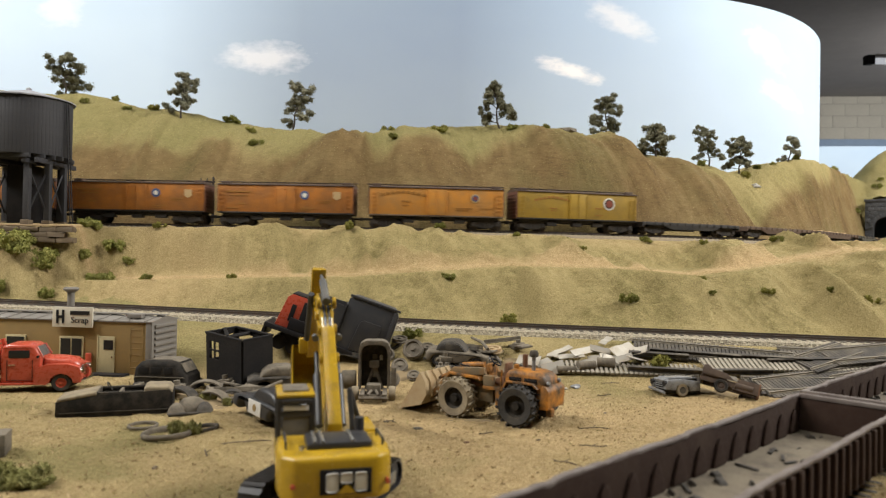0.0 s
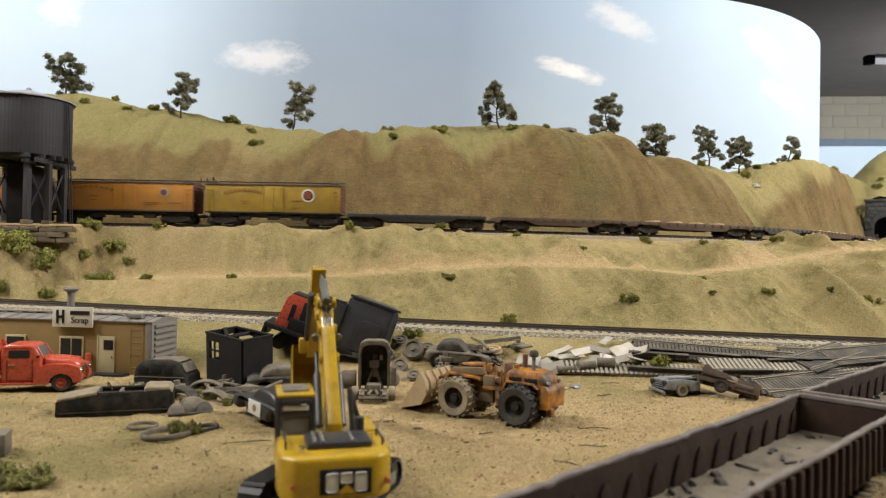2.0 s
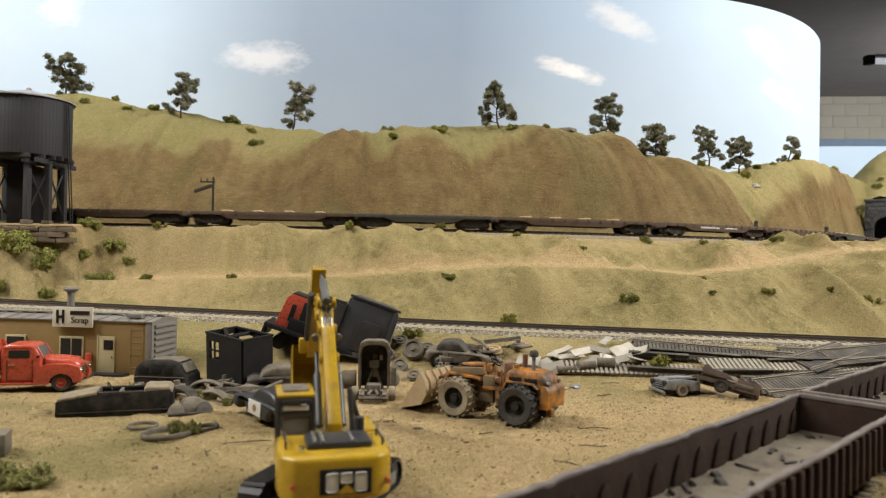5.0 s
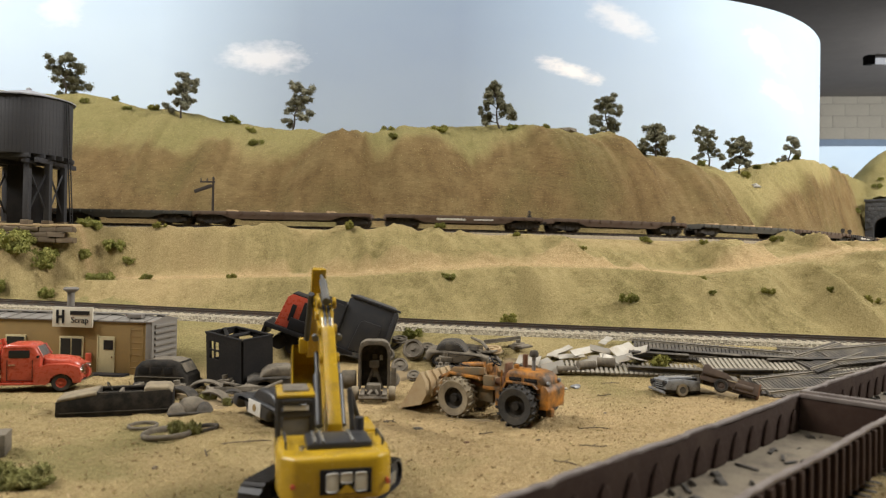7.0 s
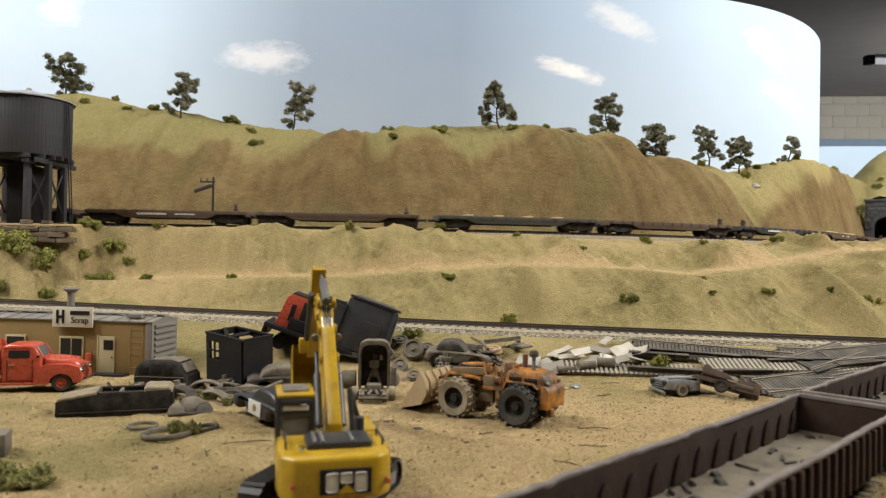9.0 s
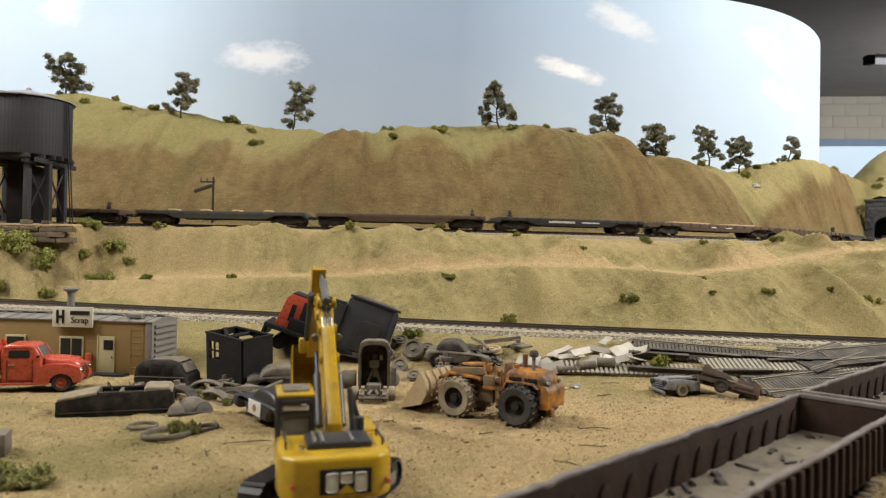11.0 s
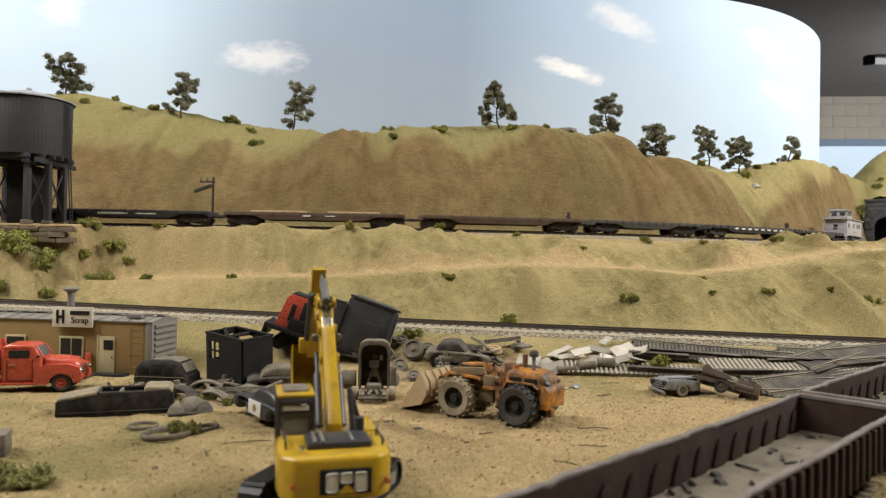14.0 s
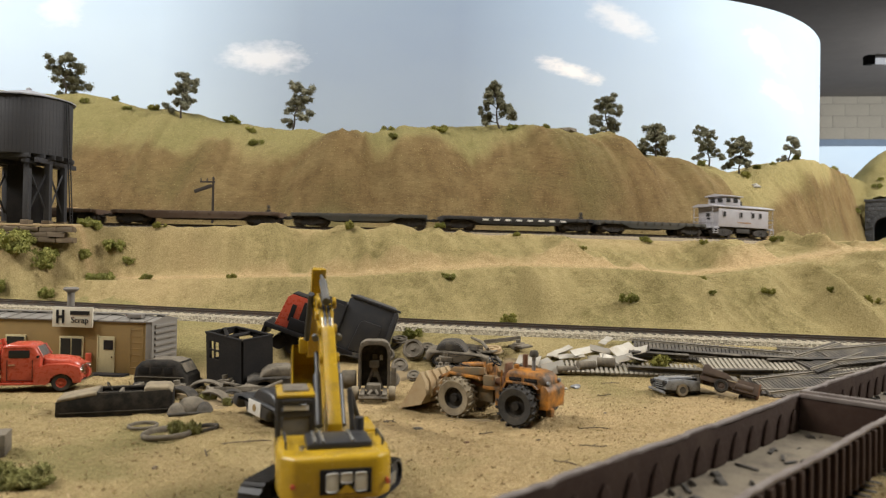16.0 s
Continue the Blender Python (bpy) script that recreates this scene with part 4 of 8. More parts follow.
def tunnel():
    p, a = upper_at(PORTAL_S)
    top = thing("tunnel_portal", pose(p.x, p.y, RAIL_Z - 0.0035, 0, 0, math.degrees(a) - 90), "dark cut-stone railway tunnel portal with round arch", "tunnel portal", kind="structure")
    r, spring, H, half = 0.0225, 0.042, 0.094, 0.037
    arc = [(r * math.cos(t), spring + r * math.sin(t)) for t in [math.pi * k / 14 for k in range(15)]]
    inner = [(r, -0.006)] + arc + [(-r, -0.006)]
    outer = [(half, -0.006), (half, spring)] + [(half - (2 * half) * k / 12, H) for k in range(13)] + [(-half, spring), (-half, -0.006)]
    bm = bmesh.new()
    rings = []
    for y in (-0.004, 0.010):
        rings.append(([bm.verts.new((x, y, z)) for x, z in inner], [bm.verts.new((x, y, z)) for x, z in outer]))
    for i in range(len(inner) - 1):
        (ia, oa), (ib, ob) = rings
        bm.faces.new((ia[i], ia[i + 1], oa[i + 1], oa[i]))
        bm.faces.new((ib[i], ob[i], ob[i + 1], ib[i + 1]))
        bm.faces.new((ia[i], ib[i], ib[i + 1], ia[i + 1]))
        bm.faces.new((oa[i], oa[i + 1], ob[i + 1], ob[i]))
    bmesh.ops.recalc_face_normals(bm, faces=bm.faces[:])
    part("portal_face", bm, M_STONE, top)
    part("coping", block(-half - 0.002, half + 0.002, -0.006, 0.012, H, H + 0.005, 0.0008), M_STONE, top)
    rng = random.Random(5)
    me = None
    for k in range(15):
        t0 = math.pi * (k + 0.5) / 15
        m = Matrix.Translation((r * 1.16 * math.cos(t0), -0.0045, spring + r * 1.16 * math.sin(t0))) @ Matrix.Rotation(-t0 + math.pi / 2, 4, "Y")
        if me is None:
            first = part("arch_stone", block(-0.0024, 0.0024, -0.0012, 0.0012, -0.0035, 0.0035, 0.0005), M_STONE, top)
            me, first.matrix_local = first.data, m
        else:
            shared("arch_stone", me, top, m)
    me = None
    for row in range(13):
        for col in range(8):
            x, z = -half + 0.005 + col * 0.010 + (0.005 if row % 2 else 0), -0.003 + row * 0.0072
            if abs(x) > half - 0.004 or math.hypot(x, max(0, z - spring)) < r + 0.009:
                continue
            m = Matrix.Translation((x, -0.0042 - rng.uniform(0, 0.0006), z + 0.0036))
            if me is None:
                first = part("cut_stone", block(-0.0047, 0.0047, -0.0008, 0.0008, -0.0033, 0.0033, 0.0005), M_STONE, top)
                me, first.matrix_local = first.data, m
            else:
                shared("cut_stone", me, top, m)
    bm = bmesh.new()
    rows = []
    for k in range(30):
        q, b = upper_at(PORTAL_S + 0.004 + k * 0.029)
        n = Vector((math.cos(b + math.pi / 2), math.sin(b + math.pi / 2)))
        rows.append([bm.verts.new((q.x - n.x * x * 1.3, q.y - n.y * x * 1.3, RAIL_Z - 0.0035 + z * 1.12)) for x, z in inner])
    for a1, b1 in zip(rows, rows[1:]):
        for i in range(len(inner) - 1):
            bm.faces.new((a1[i], b1[i], b1[i + 1], a1[i + 1]))
    tagged(part("tunnel_lining", bm, M_BLACKISH), "dark inside of the railway tunnel", "tunnel", kind="structure")


tunnel()


def stone_wall():
    """Low dry wall that holds the bench of the tank."""
    top = thing("stone_wall", pose(0, 0, 0), "low brown dry-stone retaining wall below the water tank", "retaining wall")
    rng = random.Random(11)
    meshes = []
    for k in range(5):
        bm = block(-0.0085, 0.0085, -0.003, 0.003, -0.0024, 0.0024, 0.0011)
        for v in bm.verts:
            v.co += Vector((rng.uniform(-1, 1), rng.uniform(-1, 1), rng.uniform(-1, 1))) * 0.0006
        ob = part("stone", bm, M_MUD, top)
        ob.matrix_local = pose(-0.352 - k * 0.0172, 0.650, 0.0900 + 0.0024)
        meshes.append(ob.data)
    for row in range(3):
        for col in range(15):
            if row == 0 and col < 5:
                continue
            shared("stone", rng.choice(meshes), top, pose(-0.352 - col * 0.0172 - (0.008 if row % 2 else 0) + rng.uniform(-0.001, 0.001), 0.650 + rng.uniform(-0.001, 0.001), 0.0924 + row * 0.0050, rng.uniform(-4, 4), rng.uniform(-3, 3), rng.uniform(-5, 5)))
    part("cap_board", block(-0.61, -0.345, 0.6475, 0.6535, 0.1052, 0.1066, 0.0003), M_TIMBER, top, "pale cap along the wall")


stone_wall()


def water_tower():
    top = thing("water_tower", pose(-0.4145, 0.690, 0.1085), "charcoal wooden railway water tank on braced legs", "water tower")
    R0, z0, z1 = 0.039, 0.066, 0.121
    part("tank_core", lathe([(0, z0), (R0 * 0.985, z0), (R0 * 0.985, z1), (0, z1)], 48), M_TANK, top)
    stave = None
    for k in range(72):
        a = math.tau * k / 72
        m = Matrix.Rotation(a, 4, "Z") @ Matrix.Translation((R0 - 0.0004, 0, (z0 + z1) / 2))
        if stave is None:
            ob = part("stave", block(-0.0006, 0.0006, -0.00168, 0.00168, -(z1 - z0) / 2, (z1 - z0) / 2, 0.00015), M_TANK, top)
            stave, ob.matrix_local = ob.data, m
        else:
            shared("stave", stave, top, m)
    for k in range(4):
        z = z0 + 0.005 + k * 0.0150
        part("hoop", lathe([(R0 + 0.0001, z), (R0 + 0.0003, z + 0.0001), (R0 + 0.0003, z + 0.0005), (R0 + 0.0001, z + 0.0006)], 48), M_TANK, top)
    part("roof", lathe([(R0 + 0.003, z1), (R0 + 0.003, z1 + 0.0012), (0.0, z1 + 0.0125), (0.0, z1)], 16), M_TANKROOF, top, "grey shallow cone roof")
    part("roof_finial", lathe([(0.0025, z1 + 0.0118), (0.0025, z1 + 0.0135), (0.0, z1 + 0.015)], 12), M_TANKROOF, top)
    for k in range(9):
        y = -0.034 + k * 0.0085
        w = math.sqrt(max(0.0001, 0.041 ** 2 - y * y))
        part("joist", block(-w, w, y - 0.0012, y + 0.0012, z0 - 0.004, z0, 0.0002), M_TANK, top)
    for x in (-0.0290, -0.0165, 0.0165, 0.0290):
        part("bearer", block(x - 0.002, x + 0.002, -0.034, 0.034, z0 - 0.0085, z0 - 0.0041, 0.0003), M_TANK, top)
    ring = [(-0.0180, -0.029), (0.0180, -0.029), (0.029, -0.0135), (0.029, 0.0135), (0.0180, 0.029), (-0.0180, 0.029), (-0.029, 0.0135), (-0.029, -0.0135)]
    for x, y in ring:
        part("leg", block(x - 0.0027, x + 0.0027, y - 0.0027, y + 0.0027, 0.003, z0 - 0.0086, 0.0004), M_TANK, top)
        part("footing", block(x - 0.004, x + 0.004, y - 0.004, y + 0.004, -0.004, 0.003, 0.0006), M_MUD, top, "brown stone footing")
    for k in (1, 2, 3, 5, 6, 7):
        (xa, ya), (xb, yb) = ring[k], ring[(k + 1) % 8]
        for za, zb in ((0.008, z0 - 0.012), (z0 - 0.012, 0.008)):
            part("brace", rod((xa, ya, za), (xb, yb, zb), 0.0010, segs=4), M_TANK, top)
    part("frost_box", block(-0.012, 0.012, -0.012, 0.012, -0.002, z0 - 0.009, 0.0006), M_BLACKISH, top, "dark boarded pipe box")
    bm = bmesh.new()
    for s in (-0.0021, 0.0021):
        rod((R0 + 0.0085, s - 0.004, -0.002), (R0 + 0.0018, s - 0.004, z1 - 0.001), 0.0006, segs=5, bm=bm)
    for k in range(34):
        t = k / 34
        x = R0 + 0.0085 - 0.0067 * t
        z = -0.002 + (z1 + 0.001) * t
        rod((x, -0.0061, z), (x, -0.0019, z), 0.0004, segs=5, bm=bm)
    part("ladder", bm, M_BLACKISH, top, "thin dark ladder")


water_tower()


def signal_pole():
    z = ground_z(-0.2615, 0.787)
    top = thing("signal_pole", pose(-0.2615, 0.787, z - 0.002), "dark semaphore pole with drooping arm beside the track", "signal pole")
    part("mast", rod((0, 0, 0), (0, 0, 0.050), 0.0016, 0.0012), M_POLE, top)
    part("crossarm", block(-0.015, 0.002, -0.001, 0.001, 0.0462, 0.0479, 0.0003), M_POLE, top)
    part("semaphore_blade", block(-0.022, -0.001, -0.0024, -0.0010, -0.0021, 0.0021, 0.0008, None, Matrix.Translation((0, 0, 0.0432)) @ Matrix.Rotation(radians(-20), 4, "Y")), M_POLE, top, "drooping dark blade")
    for x in (-0.014, -0.007):
        part("insulator", rod((x, 0, 0.0477), (x, 0, 0.0512), 0.0009, 0.0005), M_POLE, top)
    part("finial", rod((0, 0, 0.05), (0, 0, 0.053), 0.0019, 0.0006), M_POLE, top)


signal_pole()

# ---- trees, bushes, turf ----
def mixed(name, colours):
    """A matt stuff whose pieces differ in tone one from the next."""
    def build(t, b):
        geo = t.nodes.new("ShaderNodeNewGeometry")
        t.links.new(ramp(t, geo.outputs["Random Per Island"], [(k / (len(colours) - 1), c) for k, c in enumerate(colours)]), b.inputs["Base Color"])
        b.inputs["Roughness"].default_value = 0.95
        b.inputs["Specular IOR Level"].default_value = 0.1
    return material(name, build)


M_LEAF = mixed("grey_green_foliage", [(0.11, 0.105, 0.070), (0.23, 0.225, 0.16), (0.165, 0.16, 0.11), (0.30, 0.29, 0.21)])
M_LEAF_DARK = mixed("dark_green_foliage", [(0.075, 0.073, 0.045), (0.17, 0.165, 0.105), (0.12, 0.118, 0.074), (0.23, 0.22, 0.155)])
M_BUSH = mixed("olive_bush_foam", [(0.10, 0.105, 0.022), (0.27, 0.245, 0.06), (0.16, 0.16, 0.036), (0.36, 0.32, 0.10)])
M_BUSH_GREEN = mixed("green_bush_foam", [(0.085, 0.092, 0.02), (0.22, 0.215, 0.058), (0.14, 0.145, 0.035), (0.30, 0.28, 0.09)])
M_BARK = paint("dark_bark", (0.05, 0.038, 0.028), 0.9, (0.09, 0.07, 0.05), 0.4, 200)


def foam_clumps(rng, blobs, flakes_each, size):
    """Clumps of foliage: a knobbly core each, set all over with small leaf flakes."""
    verts, faces = [], []
    for c, r, flat in blobs:
        own = bmesh.new()
        bmesh.ops.create_icosphere(own, subdivisions=2, radius=1)
        off = Vector((rng.uniform(0, 50), rng.uniform(0, 50), 0))
        base = len(verts)
        for v in own.verts:
            d = v.co.normalized()
            q = r * (0.62 + 0.55 * noise.noise(d * 1.7 + off) + 0.22 * noise.noise(d * 5 + off))
            verts.append(c + Vector((d.x * q, d.y * q, d.z * q * flat)))
        own.verts.index_update()
        faces += [tuple(base + v.index for v in f.verts) for f in own.faces]
        own.free()
        for k in range(flakes_each):
            d = Vector((rng.gauss(0, 1), rng.gauss(0, 1), rng.gauss(0, 1))).normalized()
            q = r * (0.72 + 0.55 * noise.noise(d * 1.7 + off) + 0.22 * noise.noise(d * 5 + off)) * rng.uniform(0.9, 1.2)
            p = c + Vector((d.x * q, d.y * q, d.z * q * flat))
            u = Vector((rng.uniform(-1, 1), rng.uniform(-1, 1), rng.uniform(-1, 1))).normalized()
            w = u.cross(d + Vector((0.01, 0, 0))).normalized()
            h = size * rng.uniform(0.5, 1.2)
            n = len(verts)
            verts += [p + u * h, p + w * h * 0.8 + d * h * 0.4, p - u * h, p - w * h * 0.8 + d * h * 0.2]
            faces += [(n, n + 1, n + 2), (n, n + 2, n + 3)]
    me = bpy.data.meshes.new("crown")
    me.from_pydata([tuple(v) for v in verts], [], faces)
    return me


def tree(x, y, height, width, seed, mat, lean=0.0, tiers=9):
    rng = random.Random(seed)
    top = thing("tree", pose(x, y, ground_z(x, y) - 0.002), "small grey-green scale tree with ragged clumped crown", "tree", "trees on the ridge")
    bm = bmesh.new()
    pts = [Vector((0, 0, 0))]
    for k in range(1, 6):
        t = k / 5
        pts.append(Vector((lean * height * t + rng.uniform(-1, 1) * 0.06 * width, rng.uniform(-1, 1) * 0.05 * width, height * 0.9 * t)))
    for k in range(5):
        rod(pts[k], pts[k + 1], 0.0014 * (1 - 0.17 * k), 0.0014 * (1 - 0.17 * (k + 1)), 7, bm)
    blobs = []
    for k in range(tiers):
        t = 0.16 + 0.76 * k / (tiers - 1)
        i = min(4, int(t * 5))
        base = pts[i].lerp(pts[i + 1], t * 5 - i)
        a = (0.25 if k % 2 else math.pi - 0.25) + rng.uniform(-0.9, 0.9)
        reach = width * 0.42 * (1.05 - 0.55 * t) * rng.uniform(0.55, 1.1)
        tip = base + Vector((math.cos(a) * reach, math.sin(a) * reach, height * rng.uniform(0.03, 0.11)))
        rod(base, base.lerp(tip, 0.92), 0.0007, 0.0003, 5, bm)
        r = width * rng.uniform(0.15, 0.20)
        for j in range(5):
            d = Vector((rng.uniform(-1, 1), rng.uniform(-1, 1), rng.uniform(-0.7, 0.8)))
            blobs.append((tip + d * r * 0.95, r * rng.uniform(0.5, 0.85), 0.8))
        if k % 2:
            blobs.append((base.lerp(tip, 0.4) + Vector((0, 0, r * 0.6)), r * 0.7, 0.8))
    for j in range(4):
        blobs.append((pts[5] + Vector((rng.uniform(-1, 1) * 0.10 * width, rng.uniform(-1, 1) * 0.08 * width, height * rng.uniform(-0.03, 0.08))), width * rng.uniform(0.08, 0.13), 0.8))
    part("trunk", bm, M_BARK, top, "dark bare trunk with forked limbs")
    me = foam_clumps(rng, blobs, 130, 0.00105)
    me.materials.append(mat)
    crown = new("crown", me)
    crown.parent = top
    return top


for k, (tx, ty, th, tw, mt, ln, n) in enumerate((
        (-0.518, 0.945, 0.056, 0.056, M_LEAF_DARK, 0.0, 8), (-0.351, 0.921, 0.062, 0.040, M_LEAF, 0.06, 9), (-0.2053, 0.9355, 0.066, 0.042, M_LEAF, 0.14, 9),
        (0.073, 0.925, 0.064, 0.042, M_LEAF_DARK, -0.12, 10), (0.231, 0.999, 0.066, 0.046, M_LEAF_DARK, 0.02, 10), (0.300, 0.985, 0.047, 0.050, M_LEAF_DARK, 0.08, 9),
        (0.406, 1.066, 0.061, 0.042, M_LEAF_DARK, -0.08, 9), (0.462, 1.089, 0.060, 0.042, M_LEAF_DARK, 0.05, 10), (0.568, 1.150, 0.042, 0.036, M_LEAF, 0.22, 5))):
    tree(tx, ty, th, tw, 40 + k, mt, ln, n)


def bush_mesh(seed, mat, clumps=16, size=0.07):
    rng = random.Random(seed)
    blobs = [(Vector((rng.uniform(-0.7, 0.7), rng.uniform(-0.6, 0.6), rng.uniform(0.1, 0.6))), rng.uniform(0.17, 0.34), 0.85) for k in range(clumps)]
    me = foam_clumps(rng, blobs, 190, size)
    me.materials.append(mat)
    return me


BUSHES = [bush_mesh(70 + k, M_BUSH if k % 2 else M_BUSH_GREEN) for k in range(6)]


M_BUSH_LEAFY = mixed("leafy_olive_foam", [(0.16, 0.17, 0.042), (0.29, 0.285, 0.085), (0.21, 0.215, 0.06), (0.38, 0.36, 0.13)])
M_BUSH_NEAR = mixed("dusty_olive_foam", [(0.10, 0.105, 0.034), (0.23, 0.22, 0.08), (0.16, 0.155, 0.052), (0.33, 0.30, 0.125)])
TANK_BUSHES = [bush_mesh(100 + k, M_BUSH_LEAFY, 22, 0.06) for k in range(3)]
NEAR_BUSHES = [bush_mesh(90, M_BUSH_NEAR, 26, 0.05), bush_mesh(91, M_BUSH_NEAR, 26, 0.05)]


def bush(x, y, width, height, k, label="small olive-green foam bush on the dry slope", near=False, stock=None):
    stock = stock or (NEAR_BUSHES if near else BUSHES)
    ob = new("bush", stock[k % len(stock)])
    ob.matrix_world = Matrix.Translation((x, y, ground_z(x, y) - height * 0.12)) @ Matrix.Rotation(k * 1.7, 4, "Z") @ Matrix.Diagonal((width / 2, width / 2.3, height, 1))
    return tagged(ob, label, "bush", "bushes on the slopes")


for k, (bx, by, bw) in enumerate((
        (-0.485, 0.932, 13), (-0.452, 0.95, 16), (-0.426, 0.929, 12), (-0.398, 0.945, 22), (-0.289, 0.945, 22), (-0.255, 0.910, 17), (-0.239, 0.883, 17), (-0.0745, 0.938, 25),
        (-0.063, 0.864, 16), (-0.007, 0.902, 22), (0.088, 0.9165, 18), (0.139, 0.9745, 17), (0.392, 1.062, 18), (0.470, 1.085, 22), (0.500, 1.11, 16), (0.535, 1.13, 12), (0.590, 1.165, 20),
        (-0.2875, 0.704, 13), (-0.186, 0.735, 13), (-0.0937, 0.7008, 17), (-0.0037, 0.7015, 13), (0.075, 0.7105, 12), (0.224, 0.765, 14), (0.277, 0.7394, 12), (0.3677, 0.7657, 13),
        (0.136, 0.6796, 10), (0.0046, 0.6267, 13), (-0.197, 0.6503, 13), (-0.28, 0.6543, 12), (0.056, 0.588, 17), (0.158, 0.5904, 15), (0.2285, 0.6157, 9), (0.232, 0.596, 8), (0.2806, 0.5987, 13),
        (0.3377, 0.6052, 9), (0.370, 0.602, 14), (-0.0214, 0.5165, 18), (0.1523, 0.4758, 20), (0.70, 1.20, 16), (0.745, 1.33, 18), (0.80, 1.345, 20), (0.835, 1.36, 16), (0.885, 1.42, 22), (0.905, 1.44, 18))):
    w = bw * 0.001
    bush(bx, by, w * 1.15, w * 0.62, k)
for k, (bx, by, bw) in enumerate(((-0.372, 0.646, 34), (-0.392, 0.640, 40), (-0.412, 0.636, 36), (-0.432, 0.632, 40), (-0.400, 0.648, 34), (-0.425, 0.647, 32), (-0.445, 0.640, 30), (-0.360, 0.634, 22), (-0.352, 0.690, 26), (-0.326, 0.690, 26), (-0.308, 0.684, 16), (-0.322, 0.664, 22), (-0.334, 0.660, 18), (-0.370, 0.640, 24), (-0.383, 0.652, 20), (-0.345, 0.662, 22), (-0.44, 0.664, 20))):
    bush(bx, by, bw * 0.00095, bw * 0.00058, k, "leafy green bush growing round the tank's stone wall", stock=TANK_BUSHES)
for k, (bx, by, bw) in enumerate(((-0.150, 0.246, 26), (-0.165, 0.235, 22), (-0.140, 0.243, 14), (-0.176, 0.252, 18))):
    bush(bx, by, bw * 0.0009, bw * 0.00045, k, "ragged dark green bush at the edge of the yard", True)
for k, (bx, by, bw) in enumerate(((-0.1175, 0.317, 13), (-0.1120, 0.3185, 9), (-0.128, 0.385, 11), (-0.116, 0.380, 8))):
    bush(bx, by, bw * 0.001, bw * 0.0008, k, "dusty olive weeds among the scrap and tyres", True)


def boulder(x, y, w, h, seed, mat, label):
    rng = random.Random(seed)
    bm = bmesh.new()
    bmesh.ops.create_icosphere(bm, subdivisions=3, radius=1)
    for v in bm.verts:
        v.co *= 0.8 + 0.5 * noise.noise(v.co * 1.3 + Vector((seed, 0, 0)))
    bm.transform(Matrix.Diagonal((w / 2, w / 2.6, h, 1)))
    ob = tagged(part("boulder", bm, mat), label, "rock")
    ob.matrix_world = pose(x, y, ground_z(x, y), 0, 0, rng.uniform(0, 90))


boulder(0.175, 0.982, 0.042, 0.008, 2, M_DUSTY, "low grey-brown boulder on the ridge")
boulder(0.482, 1.075, 0.018, 0.005, 3, M_MORTAR, "pale flat rock on the grassy slope")


def flakes(name, x, y, z, width, height, mat, label, category, seed):
    """Tiny upright and lying chips, three to a spot, as one object."""
    rng = np.random.RandomState(seed)
    n = len(x)
    a = rng.uniform(0, math.tau, (n, 3))
    d = width[:, None] * rng.uniform(0.4, 1.0, (n, 3))
    lean = width[:, None] * rng.uniform(-1.2, 1.2, (n, 3)), width[:, None] * rng.uniform(-1.2, 1.2, (n, 3))
    px, py, pz = x[:, None], y[:, None], z[:, None]
    low = pz - 0.0004 + 0 * d
    tri = np.stack([np.stack([px - d * np.cos(a), py - d * np.sin(a), low], -1), np.stack([px + d * np.cos(a), py + d * np.sin(a), low], -1), np.stack([px + lean[0], py + lean[1], pz + height[:, None] * rng.uniform(0.5, 1.0, (n, 3))], -1)], 2)
    co = tri.reshape(-1, 3)
    me = bpy.data.meshes.new(name)
    me.from_pydata(co.tolist(), [], np.arange(len(co)).reshape(-1, 3).tolist())
    me.materials.append(mat)
    return tagged(new(name, me), label, category, kind="stuff")


M_TURF = mixed("mixed_dry_turf", [(0.25, 0.215, 0.085), (0.42, 0.34, 0.16), (0.31, 0.275, 0.11), (0.52, 0.42, 0.22)])
M_CRUMB = mixed("mixed_crumbs", [(0.21, 0.148, 0.08), (0.48, 0.35, 0.19), (0.30, 0.21, 0.11), (0.60, 0.46, 0.28)])


def scatter():
    """Turf over the slopes and crumbs over the yard, too many to count."""
    rng = np.random.RandomState(21)
    n = 150000
    x, y = rng.uniform(-0.62, 0.85, n), rng.uniform(0.2, 1.22, n)
    z, sand, bare, green = land(x, y)
    e = y - lower_y(x)
    s, v = upper_sv(x, y)
    keep = (rng.rand(n) > sand * 0.8) & (rng.rand(n) > bare * 0.55) & ((e > 0.03) | (e < -0.046)) & (np.abs(v) > 0.03) & ((s < PORTAL_S - 0.02) | (v > 0.05)) & ((e > 0) | (rng.rand(n) < 0.6))
    x, y, z = x[keep], y[keep], z[keep]
    flakes("dry_turf", x, y, z, rng.uniform(0.0004, 0.0011, len(x)), rng.uniform(0.0002, 0.0007, len(x)), M_TURF, "fine straw-coloured turf fibres on the slopes", "turf", 5)
    n = 52000
    x, y = rng.uniform(-0.3, 0.32, n), rng.uniform(0.18, 0.47, n)
    r = 0.00025 + 0.0009 * rng.rand(n) ** 7
    flakes("grit", x, y, land(x, y)[0], r, r * 0.9, M_CRUMB, "brown grit and crumbs on the yard floor", "gravel", 6)


scatter()


